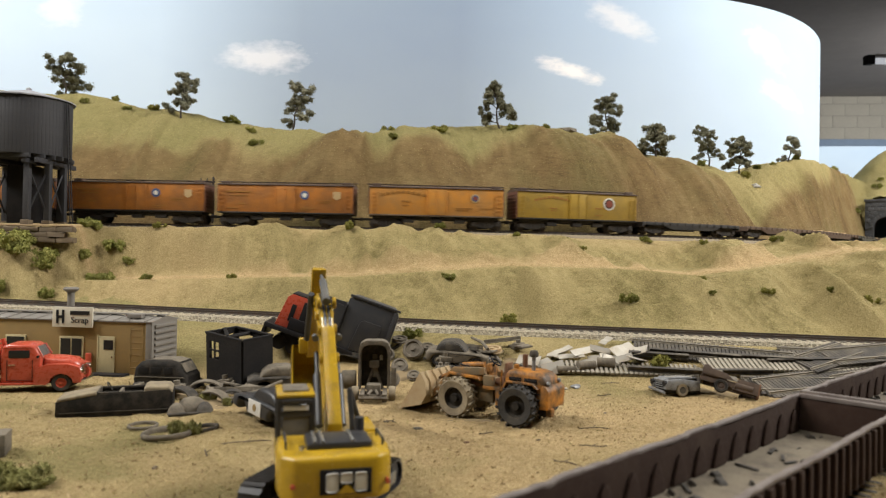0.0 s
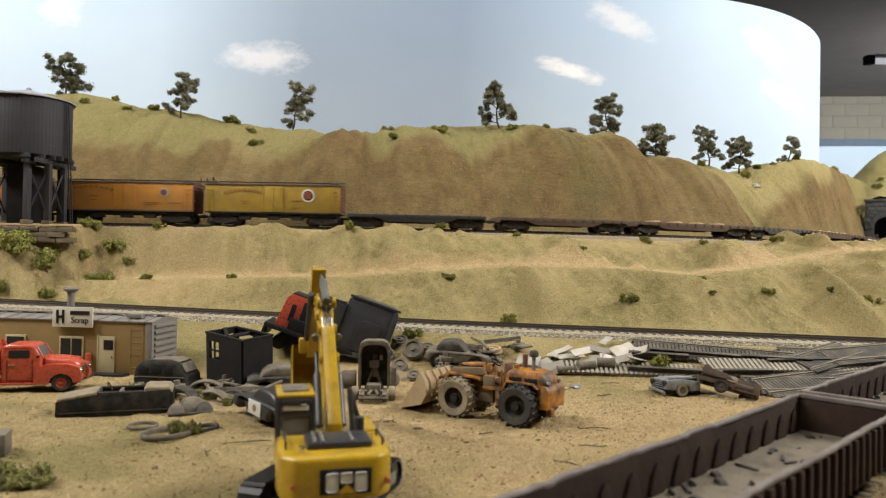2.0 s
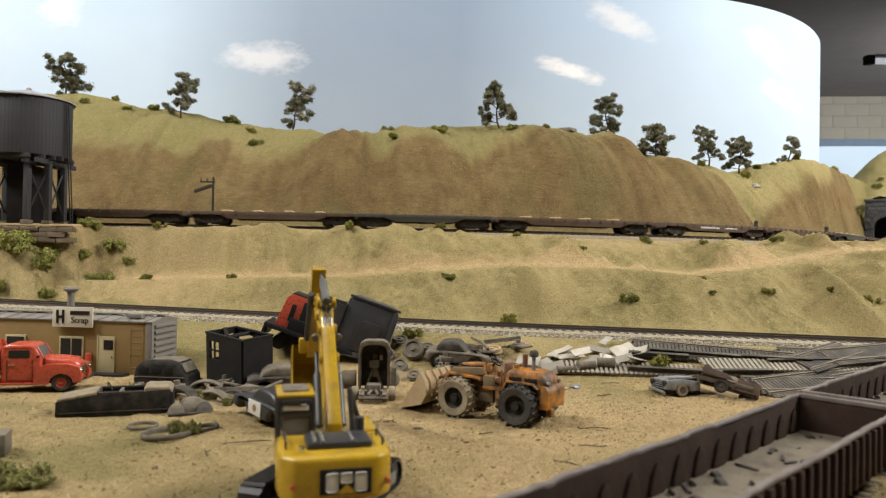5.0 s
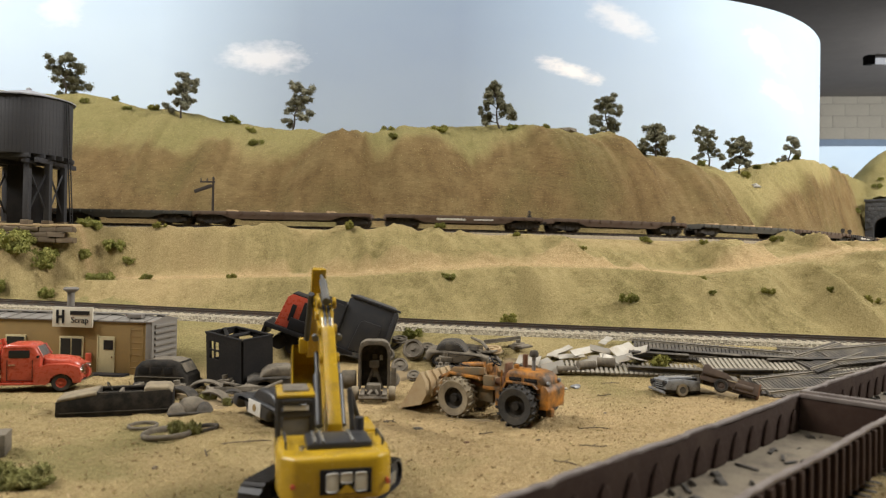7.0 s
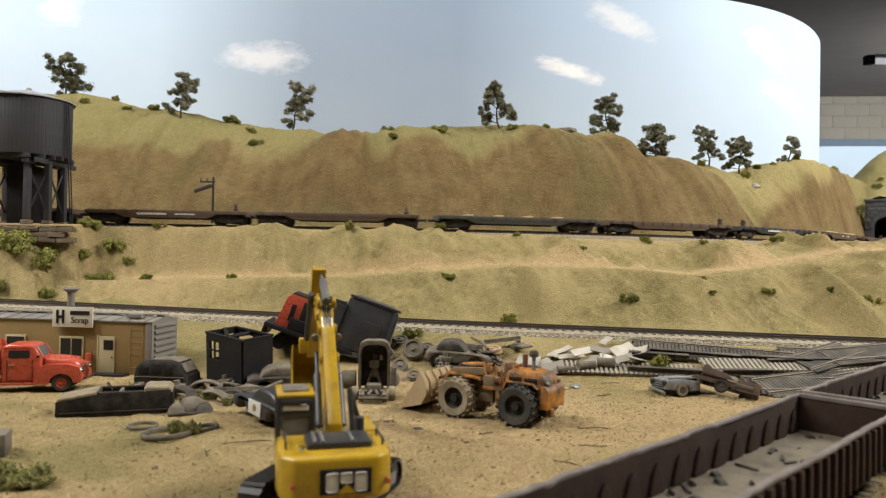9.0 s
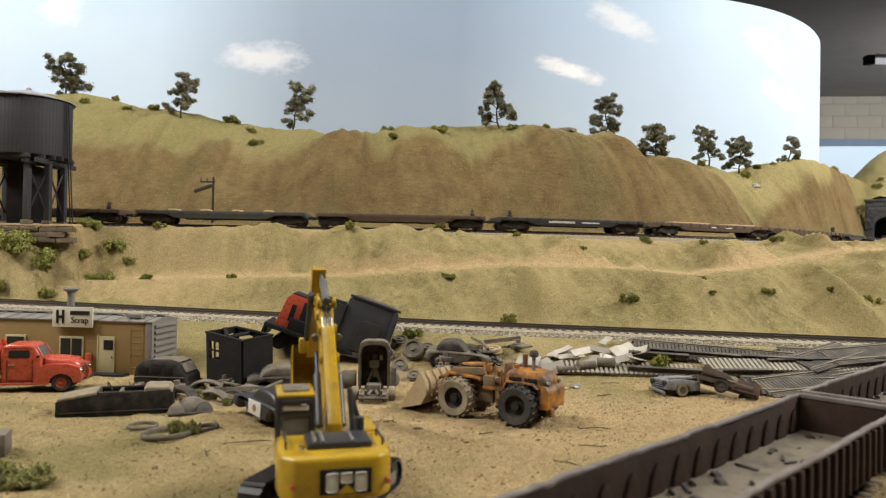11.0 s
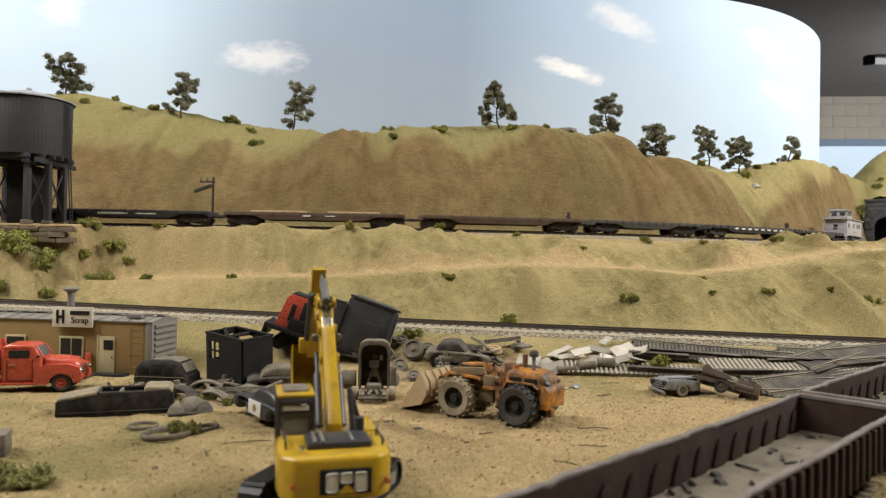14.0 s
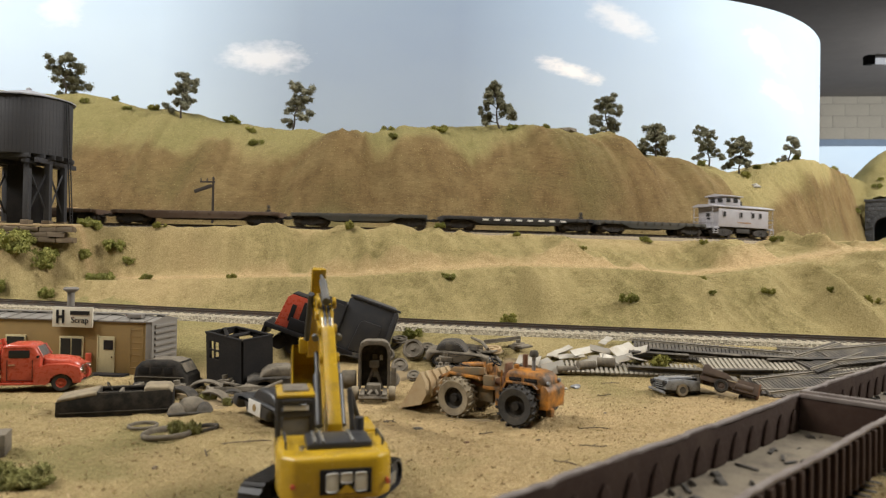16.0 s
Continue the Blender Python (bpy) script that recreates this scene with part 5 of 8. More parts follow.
# ---- the scrap yard ----
M_TAN = paint("tan_siding_paint", (0.27, 0.175, 0.06), 0.7, (0.19, 0.125, 0.05), 0.4, 60)
M_CREAM = paint("cream_door_paint", (0.50, 0.43, 0.25), 0.6, (0.36, 0.29, 0.15), 0.4, 80)
M_GREYROOF = paint("grey_metal_roof", (0.195, 0.178, 0.155), 0.7, (0.125, 0.108, 0.088), 0.5, 70)
M_SIGN = paint("cream_sign_board", (0.62, 0.58, 0.47), 0.6, (0.45, 0.40, 0.3), 0.3, 100)
M_BLACK = paint("black_sign_paint", (0.011, 0.010, 0.010), 0.65, (0.030, 0.026, 0.022), 0.35, 100)
M_RED = paint("glossy_orange_red_enamel", (0.47, 0.075, 0.040), 0.28, (0.40, 0.09, 0.055), 0.3, 50)
M_CHROME = paint("chrome_trim", (0.75, 0.75, 0.76), 0.15, (0.5, 0.5, 0.5), 0.2, 90, metal=1.0)
M_CAT = paint("construction_yellow_enamel", (0.43, 0.268, 0.016), 0.24, (0.15, 0.10, 0.03), 0.75, 110, cover=0.46)
M_CATBLACK = paint("satin_black_plastic", (0.028, 0.028, 0.03), 0.42, (0.07, 0.06, 0.05), 0.3, 90)
M_GLASS_GREY = paint("smoky_cab_glass", (0.12, 0.12, 0.115), 0.15, (0.24, 0.22, 0.19), 0.45, 60)
M_LOADER = paint("rust_streaked_loader_orange", (0.56, 0.215, 0.020), 0.6, (0.040, 0.027, 0.014), 0.95, 120, cover=0.30)
M_LOADGRIME = paint("grimy_loader_steel", (0.15, 0.115, 0.065), 0.8, (0.36, 0.15, 0.02), 0.85, 140, cover=0.46)
M_SANDED = paint("dust_caked_steel", (0.40, 0.30, 0.17), 0.9, (0.27, 0.14, 0.045), 0.6, 120)
M_DUSTTYRE = paint("dust_caked_tyre", (0.26, 0.21, 0.135), 0.95, (0.08, 0.065, 0.045), 0.7, 170)
M_SHEET = paint("pale_scrap_sheet", (0.56, 0.52, 0.44), 0.5, (0.30, 0.22, 0.13), 0.6, 90, metal=0.2, random_tone=0.55)
M_SILVERGREY = paint("dull_silver_scrap", (0.27, 0.275, 0.28), 0.5, (0.07, 0.055, 0.045), 0.75, 170, metal=0.3, relief=0.0006)
M_WRECKBROWN = paint("burnt_brown_steel", (0.055, 0.034, 0.022), 0.75, (0.11, 0.07, 0.04), 0.6, 150, relief=0.0006)
M_PANEL = paint("black_plastic_track", (0.050, 0.043, 0.036), 0.85, (0.19, 0.16, 0.115), 0.7, 60)
M_TIEGREY = paint("dusty_grey_ties", (0.30, 0.265, 0.205), 0.85, (0.16, 0.135, 0.105), 0.5, 130)
M_GONDOLA = paint("brown_gondola_paint", (0.034, 0.018, 0.012), 0.8, (0.058, 0.037, 0.025), 0.7, 75)
M_GONRIM = paint("worn_gondola_rim", (0.17, 0.142, 0.125), 0.7, (0.07, 0.046, 0.036), 0.85, 70, cover=0.40)
M_GRAVEL = paint("dusty_gondola_floor", (0.155, 0.127, 0.087), 0.95, (0.055, 0.041, 0.029), 0.9, 95, relief=0.0016, cover=0.44)
for dull in (M_BLACK, M_BLACKISH, M_HULKBLACK, M_GONDOLA):
    for nd in dull.node_tree.nodes:
        if nd.type == "BSDF_PRINCIPLED":
            nd.inputs["Specular IOR Level"].default_value = 0.22
M_WHITE = paint("white_door_paint", (0.62, 0.60, 0.55), 0.5, (0.4, 0.36, 0.3), 0.4, 80)


def words(name, text, size, m, mat, parent):
    """Lettering in the built-in font, as a mesh."""
    cu = bpy.data.curves.new(name, "FONT")
    cu.body, cu.size, cu.extrude, cu.align_x = text, size, 0.0001, "CENTER"
    tmp = new(name, cu)
    bpy.context.view_layer.update()
    me = bpy.data.meshes.new_from_object(tmp.evaluated_get(bpy.context.evaluated_depsgraph_get()))
    bpy.data.objects.remove(tmp)
    me.materials.clear()
    me.materials.append(mat)
    ob = new(name, me)
    ob.parent = parent
    ob.matrix_local = m
    return ob


UP = Matrix.Rotation(radians(90), 4, "X")


def office():
    top = thing("yard_office", pose(-0.1935, 0.4640, -0.0005, 0, 0, -7), "tan boxcar body made into a yard office", "shed")
    L, W, H = 0.142, 0.033, 0.036
    part("body", block(-L, 0, 0, W, 0.001, H, 0.0005), M_TAN, top)
    roof = extrude([(-0.0010, H), (-0.0010, H + 0.0008), (W / 2, H + 0.0034), (W + 0.0010, H + 0.0008), (W + 0.0010, H)], -0.001, L + 0.001, 0.0, None, Matrix.Rotation(radians(90), 4, "Z"))
    part("roof", roof, M_GREYROOF, top, "grey ribbed metal roof")
    for k in range(13):
        x = -0.004 - k * 0.0112
        bm = bmesh.new()
        for s in (0, 1):
            a = Vector((x, -0.001 if s == 0 else W + 0.001, H + 0.0010))
            rod(a, (x, W / 2, H + 0.0037), 0.0005, segs=4, bm=bm)
        part("roof_rib", bm, M_GREYROOF, top)
    part("running_board", block(-L - 0.002, 0.002, W / 2 - 0.003, W / 2 + 0.003, H + 0.0040, H + 0.0047, 0.0001), M_GREYROOF, top)
    part("end_frame", block(0, 0.0008, -0.0003, W + 0.0003, 0.001, H + 0.001, 0.0003), M_GREYROOF, top, "grey metal end")
    for k in range(8):
        z = 0.0035 + k * 0.0041
        part("end_rib", block(0.0007, 0.0022, 0.0025, W - 0.0025, z, z + 0.0024, 0.0008), M_GREYROOF, top)
    bm = bmesh.new()
    for k in range(7):
        z = 0.006 + k * 0.0042
        rod((-0.0145, -0.0003, z), (-0.0055, -0.0003, z), 0.00013, segs=5, bm=bm)
    for x in (-0.0145, -0.0055):
        rod((x, -0.0003, 0.004), (x, -0.0003, 0.033), 0.00013, segs=5, bm=bm)
    part("side_ladder", bm, M_TAN, top)
    part("corner_strip", block(-0.0035, 0.0002, -0.0006, 0.0, 0.001, H, 0.0002), M_GREYROOF, top)
    door = part("door", block(-0.0370, -0.0255, -0.0009, 0.0, 0.001, 0.0262, 0.0002), M_CREAM, top, "cream door with small dark pane")
    part("door_frame", block(-0.0378, -0.0370, -0.0013, 0.0, 0.001, 0.0272, 0.0001), M_CREAM, door)
    part("door_pane", block(-0.0330, -0.0263, -0.0012, -0.0009, 0.0175, 0.0238), M_PANE, door)
    part("handle", rod((-0.0268, -0.0016, 0.0125), (-0.0268, -0.0008, 0.0125), 0.0005), M_CHROME, door)
    win = part("window", block(-0.0652, -0.0478, -0.0010, 0.0, 0.0115, 0.0255, 0.0002), M_CREAM, top, "pair of dark panes in cream frame")
    for x0, x1 in ((-0.0641, -0.0570), (-0.0560, -0.0489)):
        part("pane", block(x0, x1, -0.0013, -0.0010, 0.0128, 0.0242), M_PANE, win)
    part("window", block(-0.105, -0.09, -0.0010, 0.0, 0.0115, 0.0255, 0.0002), M_CREAM, top)
    part("pane", block(-0.1038, -0.0912, -0.0013, -0.0010, 0.0128, 0.0242), M_PANE, top)
    sign = part("sign_board", block(-0.0690, -0.0400, -0.0034, -0.0022, 0.0320, 0.0455, 0.0002), M_SIGN, top, "cream painted sign with black lettering")
    bm = block(-0.0660, -0.0645, -0.0038, -0.0034, 0.0345, 0.0435)
    block(-0.0618, -0.0603, -0.0038, -0.0034, 0.0345, 0.0435, 0, bm)
    block(-0.0645, -0.0618, -0.0038, -0.0034, 0.0380, 0.0398, 0, bm)
    part("letter_mark", bm, M_BLACK, sign)
    part("name_bar", block(-0.0560, -0.0420, -0.0037, -0.0034, 0.0403, 0.0430), M_BLACK, sign)
    words("lettering", "Scrap", 0.0058, Matrix.Translation((-0.0490, -0.0036, 0.0350)) @ UP, M_BLACK, sign)
    for x in (-0.066, -0.043):
        part("sign_bracket", block(x - 0.0006, x + 0.0006, -0.0022, 0.001, 0.034, 0.0375), M_GREYROOF, sign)
    px = -0.0735
    bm = rod((px, 0.022, H + 0.001), (px, 0.022, H + 0.0175), 0.0024, segs=14)
    rod((px, 0.022, H + 0.0175), (px, 0.022, H + 0.0200), 0.0024, 0.0054, 14, bm)
    rod((px, 0.022, H + 0.0200), (px, 0.022, H + 0.0214), 0.0054, 0.0044, 14, bm)
    part("stove_pipe", bm, M_GREYROOF, top, "pale grey flared stove pipe")
    part("roof_hatch", block(-0.020, -0.010, 0.004, 0.010, H + 0.0025, H + 0.0052, 0.0004), M_GREYROOF, top)
    part("fire_bottle", rod((-0.0430, -0.0022, 0.0075), (-0.0430, -0.0022, 0.0150), 0.0019, segs=12, bevel=0.0005), M_RED, top, "red fire extinguisher")
    part("step", block(-0.040, -0.014, -0.009, -0.001, -0.001, 0.0022, 0.0003), M_BLACKISH, top, "dark timber doorstep")


office()


def tyre(parent, name, x, y, z, r, w, axis, mat, hub_mat, lugs=0, hub=0.55):
    """A wheel with tyre and hub; axis is the turn that lays z along the axle."""
    m = Matrix.Translation((x, y, z)) @ axis
    t = lathe([(r * hub, -w * 0.42), (r * 0.90, -w * 0.5), (r, -w * 0.32), (r, w * 0.32), (r * 0.90, w * 0.5), (r * hub, w * 0.42), (r * hub, -w * 0.42)], 26)
    ob = part(name, t, mat, parent)
    ob.matrix_local = m
    lug = None
    for k in range(lugs):
        for s in (-1, 1):
            a = math.tau * k / lugs + (math.pi / lugs if s > 0 else 0)
            lm = Matrix.Rotation(a, 4, "Z") @ Matrix.Translation((r * 0.97, 0, s * w * 0.24)) @ Matrix.Rotation(radians(20 * s), 4, "X")
            if lug is None:
                first = part("lug", block(0, r * 0.11, -r * 0.055, r * 0.055, -w * 0.25, w * 0.25, r * 0.015), mat, ob)
                lug, first.matrix_local = first.data, lm
            else:
                shared("lug", lug, ob, lm)
    h = lathe([(0, w * 0.38), (r * hub * 0.35, w * 0.38), (r * hub * 0.42, w * 0.2), (r * hub * 0.85, w * 0.16), (r * hub, w * 0.40), (r * hub, -w * 0.40), (0, -w * 0.36)], 22)
    rim = part("rim", h, hub_mat, ob)
    return ob


SIDE = Matrix.Rotation(radians(90), 4, "X")


def pickup():
    top = thing("farm_truck", pose(-0.2440, 0.4150, 0.0002, 0, 0, 12) @ Matrix.Diagonal((1.0, 1.0, 0.90, 1)), "glossy orange-red vintage truck parked by the office", "truck")
    bodyw = 0.0100
    # cab, bonnet, wings
    cab = extrude([(-0.0135, 0.0055), (-0.0135, 0.0250), (-0.0125, 0.0292), (-0.0095, 0.0308), (0.0020, 0.0308), (0.0050, 0.0292), (0.0085, 0.0222), (0.0085, 0.0055)], -bodyw + 0.0006, bodyw - 0.0006, 0.0022, cap=True)
    part("cab", cab, M_RED, top, smooth=False)
    hood = extrude([(0.0080, 0.0060), (0.0080, 0.0222), (0.0180, 0.0219), (0.0250, 0.0205), (0.0282, 0.0175), (0.0290, 0.0060)], -0.0078, 0.0078, 0.0040, cap=True)
    part("bonnet", hood, M_RED, top)
    for s in (-1, 1):
        pts = [(0.0050, 0.0055), (0.0060, 0.0150), (0.0110, 0.0178), (0.0230, 0.0178), (0.0292, 0.0158), (0.0305, 0.0110), (0.0300, 0.0055), (0.0262, 0.0055)]
        for k in range(7):
            a = math.pi * k / 6
            pts.append((0.0195 + 0.0066 * math.cos(a), 0.0055 + 0.0060 * math.sin(a)))
        pts.append((0.0128, 0.0055))
        part("wing", extrude(pts, s * 0.0055, s * 0.0112, 0.0020, cap=True), M_RED, top)
        part("side_window", block(-0.0090, 0.0022, s * (bodyw - 0.0008), s * (bodyw - 0.0003), 0.0218, 0.0268, 0.0004), M_PANE, top, "dark cab side window")
        part("door_handle", block(-0.0088, -0.0052, s * (bodyw - 0.0008), s * (bodyw + 0.0002), 0.0172, 0.0178, 0.0002), M_CHROME, top)
        bm = bmesh.new()
        for x0, x1, z0, z1 in ((-0.0098, -0.0095, 0.0075, 0.0205), (0.0036, 0.0039, 0.0075, 0.0205), (-0.0098, 0.0039, 0.0072, 0.0075)):
            block(x0, x1, s * (bodyw - 0.0007), s * (bodyw - 0.00035), z0, z1, 0, bm)
        part("door_gap", bm, M_BLACKISH, top)
        part("running_board", block(-0.0130, 0.0120, s * 0.0070, s * 0.0112, 0.0045, 0.0060, 0.0004), M_RED, top)
        part("headlight", rod((0.0296, s * 0.0082, 0.0135), (0.0308, s * 0.0082, 0.0135), 0.0021, segs=16), M_CHROME, top)
        tyre(top, "wheel", 0.0195, s * 0.0086, 0.0055, 0.0055, 0.0035, SIDE if s < 0 else SIDE.inverted(), M_RUBBER, M_RED, 0, 0.56)
        tyre(top, "wheel", -0.0350, s * 0.0086, 0.0055, 0.0055, 0.0035, SIDE if s < 0 else SIDE.inverted(), M_RUBBER, M_RED, 0, 0.56)
    glass = block(-0.0004, 0.0004, -0.0078, 0.0078, 0.0, 0.0072, 0.0003, None, Matrix.Translation((0.0080, 0, 0.0225)) @ Matrix.Rotation(radians(-27), 4, "Y"))
    part("windscreen", glass, M_GLASS_GREY, top, "glossy wraparound windscreen")
    part("bumper", block(0.0300, 0.0318, -0.0105, 0.0105, 0.0052, 0.0078, 0.0006), M_CHROME, top)
    bm = bmesh.new()
    for k in range(4):
        block(0.0288, 0.0298, -0.0062, 0.0062, 0.0092 + k * 0.0020, 0.0101 + k * 0.0020, 0.0002, bm)
    part("grille", bm, M_CHROME, top)
    part("chassis", block(-0.050, 0.026, -0.0045, 0.0045, 0.0042, 0.0068, 0.0004), M_BLACKISH, top)
    bed = block(-0.0520, -0.0155, -0.0105, 0.0105, 0.0095, 0.0115, 0.0003)
    for s in (-1, 1):
        block(-0.0520, -0.0155, s * 0.0098, s * 0.0108, 0.0115, 0.0225, 0.0003, bed)
    block(-0.0170, -0.0155, -0.0105, 0.0105, 0.0115, 0.0225, 0.0003, bed)
    part("load_bed", bed, M_RED, top)
    # slatted headboard that leans back over the bed
    lean = Matrix.Translation((-0.0165, 0, 0.0225)) @ Matrix.Rotation(radians(-14), 4, "Y")
    for y in (-0.0106, -0.0012, 0.0082):
        part("headboard_post", block(-0.0010, 0.0010, y, y + 0.0024, 0.0, 0.0100, 0.0003, None, lean), M_RED, top)
    for z in (0.0015, 0.0045, 0.0075):
        part("headboard_slat", block(-0.0018, -0.0008, -0.0106, 0.0106, z, z + 0.0022, 0.0003, None, lean), M_RED, top)
    for s in (-1, 1):
        for x in (-0.049, -0.038, -0.027):
            part("bed_stake", block(x - 0.0009, x + 0.0009, s * 0.0106, s * 0.0113, 0.0098, 0.0225, 0.0002), M_RED, top)
        part("mirror", rod((0.0070, s * 0.0096, 0.0225), (0.0070, s * 0.0112, 0.0228), 0.0008, segs=10), M_CHROME, top)
        part("windscreen_post", rod((0.0088, s * 0.0078, 0.0222), (0.0052, s * 0.0076, 0.0292), 0.0005, segs=6), M_RED, top)
    part("roof_drip", block(-0.0125, 0.0035, -0.0096, 0.0096, 0.0284, 0.0287, 0.0001), M_RED, top)
    part("bonnet_ridge", rod((0.0090, 0, 0.0221), (0.0245, 0, 0.0207), 0.0005, segs=6), M_RED, top)


pickup()


def sedan(name, m, body_mat, roof_mat, label, wheels=True, cabin=True, door_mat=None, length=0.055, group="scrapped vehicles", arches=True):
    """A saloon car: lower body with wheel arches, cabin with pillars, windows, lamps."""
    top = thing(name, m, label, "car", group)
    h, w, k = length / 2, 0.0105, length / 0.055
    z0 = 0.0
    low = [(-h, z0 + 0.003), (-h, 0.0085), (-h + 0.003, 0.0100), (-0.012 * k, 0.0106), (0.009 * k, 0.0106), (h - 0.006, 0.0098), (h - 0.0008, 0.0086), (h, 0.006), (h, z0 + 0.003)]
    for cx in (0.0165 * k, -0.0165 * k) if arches else ():
        low += [(cx + 0.0052 * math.cos(a), z0 + 0.0022 + 0.0052 * math.sin(a)) for a in [math.pi * j / 8 for j in range(9)]]
    part("lower_body", extrude(low, -w, w, 0.0018, cap=True), body_mat, top)
    if cabin:
        prof = [(-0.0195 * k, 0.0095), (-0.0175 * k, 0.0135), (-0.0140 * k, 0.0156), (-0.0090 * k, 0.0166), (-0.0020 * k, 0.0167), (0.0015 * k, 0.0158), (0.0095 * k, 0.0095)]
        cab = extrude(prof, -w + 0.0010, w - 0.0010, 0.0022, cap=True)
        part("roof", cab, roof_mat, top)
        for s in (-1, 1):
            y0, y1 = s * (w - 0.0018), s * (w - 0.0012)
            part("side_window", extrude([(-0.0150 * k, 0.0108), (-0.0118 * k, 0.0150), (-0.0055 * k, 0.0152), (-0.0055 * k, 0.0108)], y0, y1), M_PANE, top)
            part("side_window", extrude([(-0.0045 * k, 0.0108), (-0.0045 * k, 0.0152), (0.0008 * k, 0.0152), (0.0062 * k, 0.0108)], y0, y1), M_PANE, top)
        part("windscreen", block(-0.0004, 0.0003, -w + 0.0030, w - 0.0030, 0.0010, 0.0072, 0.0002, None, Matrix.Translation((0.0086 * k, 0, 0.0098)) @ Matrix.Rotation(radians(-52), 4, "Y")), M_PANE, top)
    else:
        part("bonnet_panel", extrude([(0.0095 * k, 0.0100), (0.0095 * k, 0.0116), (0.020 * k, 0.0112), (h - 0.002, 0.0098), (h - 0.002, 0.0088)], -w + 0.001, w - 0.001, 0.0006, cap=True), roof_mat, top, "dusty bonnet panel")
        part("boot_panel", extrude([(-h + 0.002, 0.0090), (-h + 0.003, 0.0106), (-0.017 * k, 0.0114), (-0.0165 * k, 0.0100)], -w + 0.001, w - 0.001, 0.0006, cap=True), roof_mat, top)
        part("interior", block(-0.017, 0.008, -w + 0.002, w - 0.002, 0.0095, 0.0109, 0.0003), M_BLACKISH, top, "gutted dark interior")
        part("seat", block(-0.006, -0.002, -w + 0.003, w - 0.003, 0.010, 0.0142, 0.0008), roof_mat, top)
        part("windscreen_frame", rod((0.008, -w + 0.001, 0.0105), (0.008, w - 0.001, 0.0105), 0.0006), roof_mat, top)
    for s in (-1, 1):
        if door_mat:
            part("door", block(-0.0058, 0.0075, s * w, s * (w + 0.0004), 0.0032, 0.0100, 0.0002), door_mat, top, "white painted door panel")
            part("door_badge", rod((0.0005, s * (w + 0.0004), 0.0066), (0.0005, s * (w + 0.0006), 0.0066), 0.0018, segs=14), M_TAN, top)
        part("headlamp", rod((h - 0.0004, s * 0.0078, 0.0068), (h + 0.0006, s * 0.0078, 0.0068), 0.0014, segs=12), M_SILVERGREY, top)
        if wheels:
            for cx in (0.0165 * k, -0.0165 * k):
                tyre(top, "wheel", cx, s * (w - 0.002), 0.0038, 0.0040, 0.003, SIDE if s < 0 else SIDE.inverted(), M_RUBBER, M_SILVERGREY, 0, 0.6)
    part("bumper", block(h - 0.0004, h + 0.0012, -w, w, 0.0030, 0.0046, 0.0004), roof_mat, top)
    part("rear_bumper", block(-h - 0.0012, -h + 0.0004, -w, w, 0.0030, 0.0046, 0.0004), roof_mat, top)
    part("grille", block(h - 0.0002, h + 0.0005, -0.006, 0.006, 0.0056, 0.0080, 0.0002), M_BLACKISH, top)
    return top


sedan("police_car", pose(-0.0815, 0.3435, 0.0015, 2, -2, 130), M_CATBLACK, M_CATBLACK, "black junked police car with white door panel", door_mat=M_WHITE, wheels=False)


def van_hulk():
    """Old delivery van body with a domed roof and empty windows."""
    top = thing("van_hulk", pose(-0.1675, 0.4275, -0.001, 0, 0, -5), "soot-black old van body with dusty domed roof", "van", "scrapped vehicles")
    prof = [(-0.0160, 0.0), (-0.0172, 0.0075), (-0.0160, 0.0140), (-0.0125, 0.0178), (-0.0060, 0.0190), (0.0060, 0.0190), (0.0110, 0.0178), (0.0145, 0.0120), (0.0168, 0.0095), (0.0172, 0.0)]
    part("body", extrude(prof, -0.0110, 0.0110, 0.0034, cap=True), M_HULKBLACK, top)
    part("roof_dust", extrude([(-0.0130, 0.0172), (-0.0070, 0.0193), (0.0060, 0.0193), (0.0108, 0.0180), (0.0060, 0.0186), (-0.0070, 0.0186)], -0.0072, 0.0072, 0.0006, cap=True), M_DUSTY, top, "pale dust caked on the roof")
    for s in (-1, 1):
        for x0, x1 in ((-0.0125, -0.0065), (-0.0050, 0.0015), (0.0030, 0.0085)):
            part("empty_window", block(x0, x1, s * 0.0104, s * 0.0112, 0.0105, 0.0150, 0.0003), M_BLACK, top)
        part("belt_moulding", block(-0.0158, 0.0158, s * 0.0109, s * 0.0114, 0.0088, 0.0094, 0.0002), M_DUSTY, top)
        part("mudguard", extrude([(0.0060, 0.0), (0.0080, 0.0058), (0.0125, 0.0070), (0.0170, 0.0050), (0.0185, 0.0)], s * 0.0100, s * 0.0128, 0.0010, cap=True), M_DARKHULK, top)
        part("mudguard", extrude([(-0.0170, 0.0), (-0.0155, 0.0052), (-0.0115, 0.0062), (-0.0075, 0.0048), (-0.0060, 0.0)], s * 0.0100, s * 0.0128, 0.0010, cap=True), M_DARKHULK, top)
    part("windscreen", block(-0.0003, 0.0003, -0.0075, 0.0075, 0.0, 0.0062, 0.0002, None, Matrix.Translation((0.0152, 0, 0.0118)) @ Matrix.Rotation(radians(-33), 4, "Y")), M_DUSTY, top)


van_hulk()


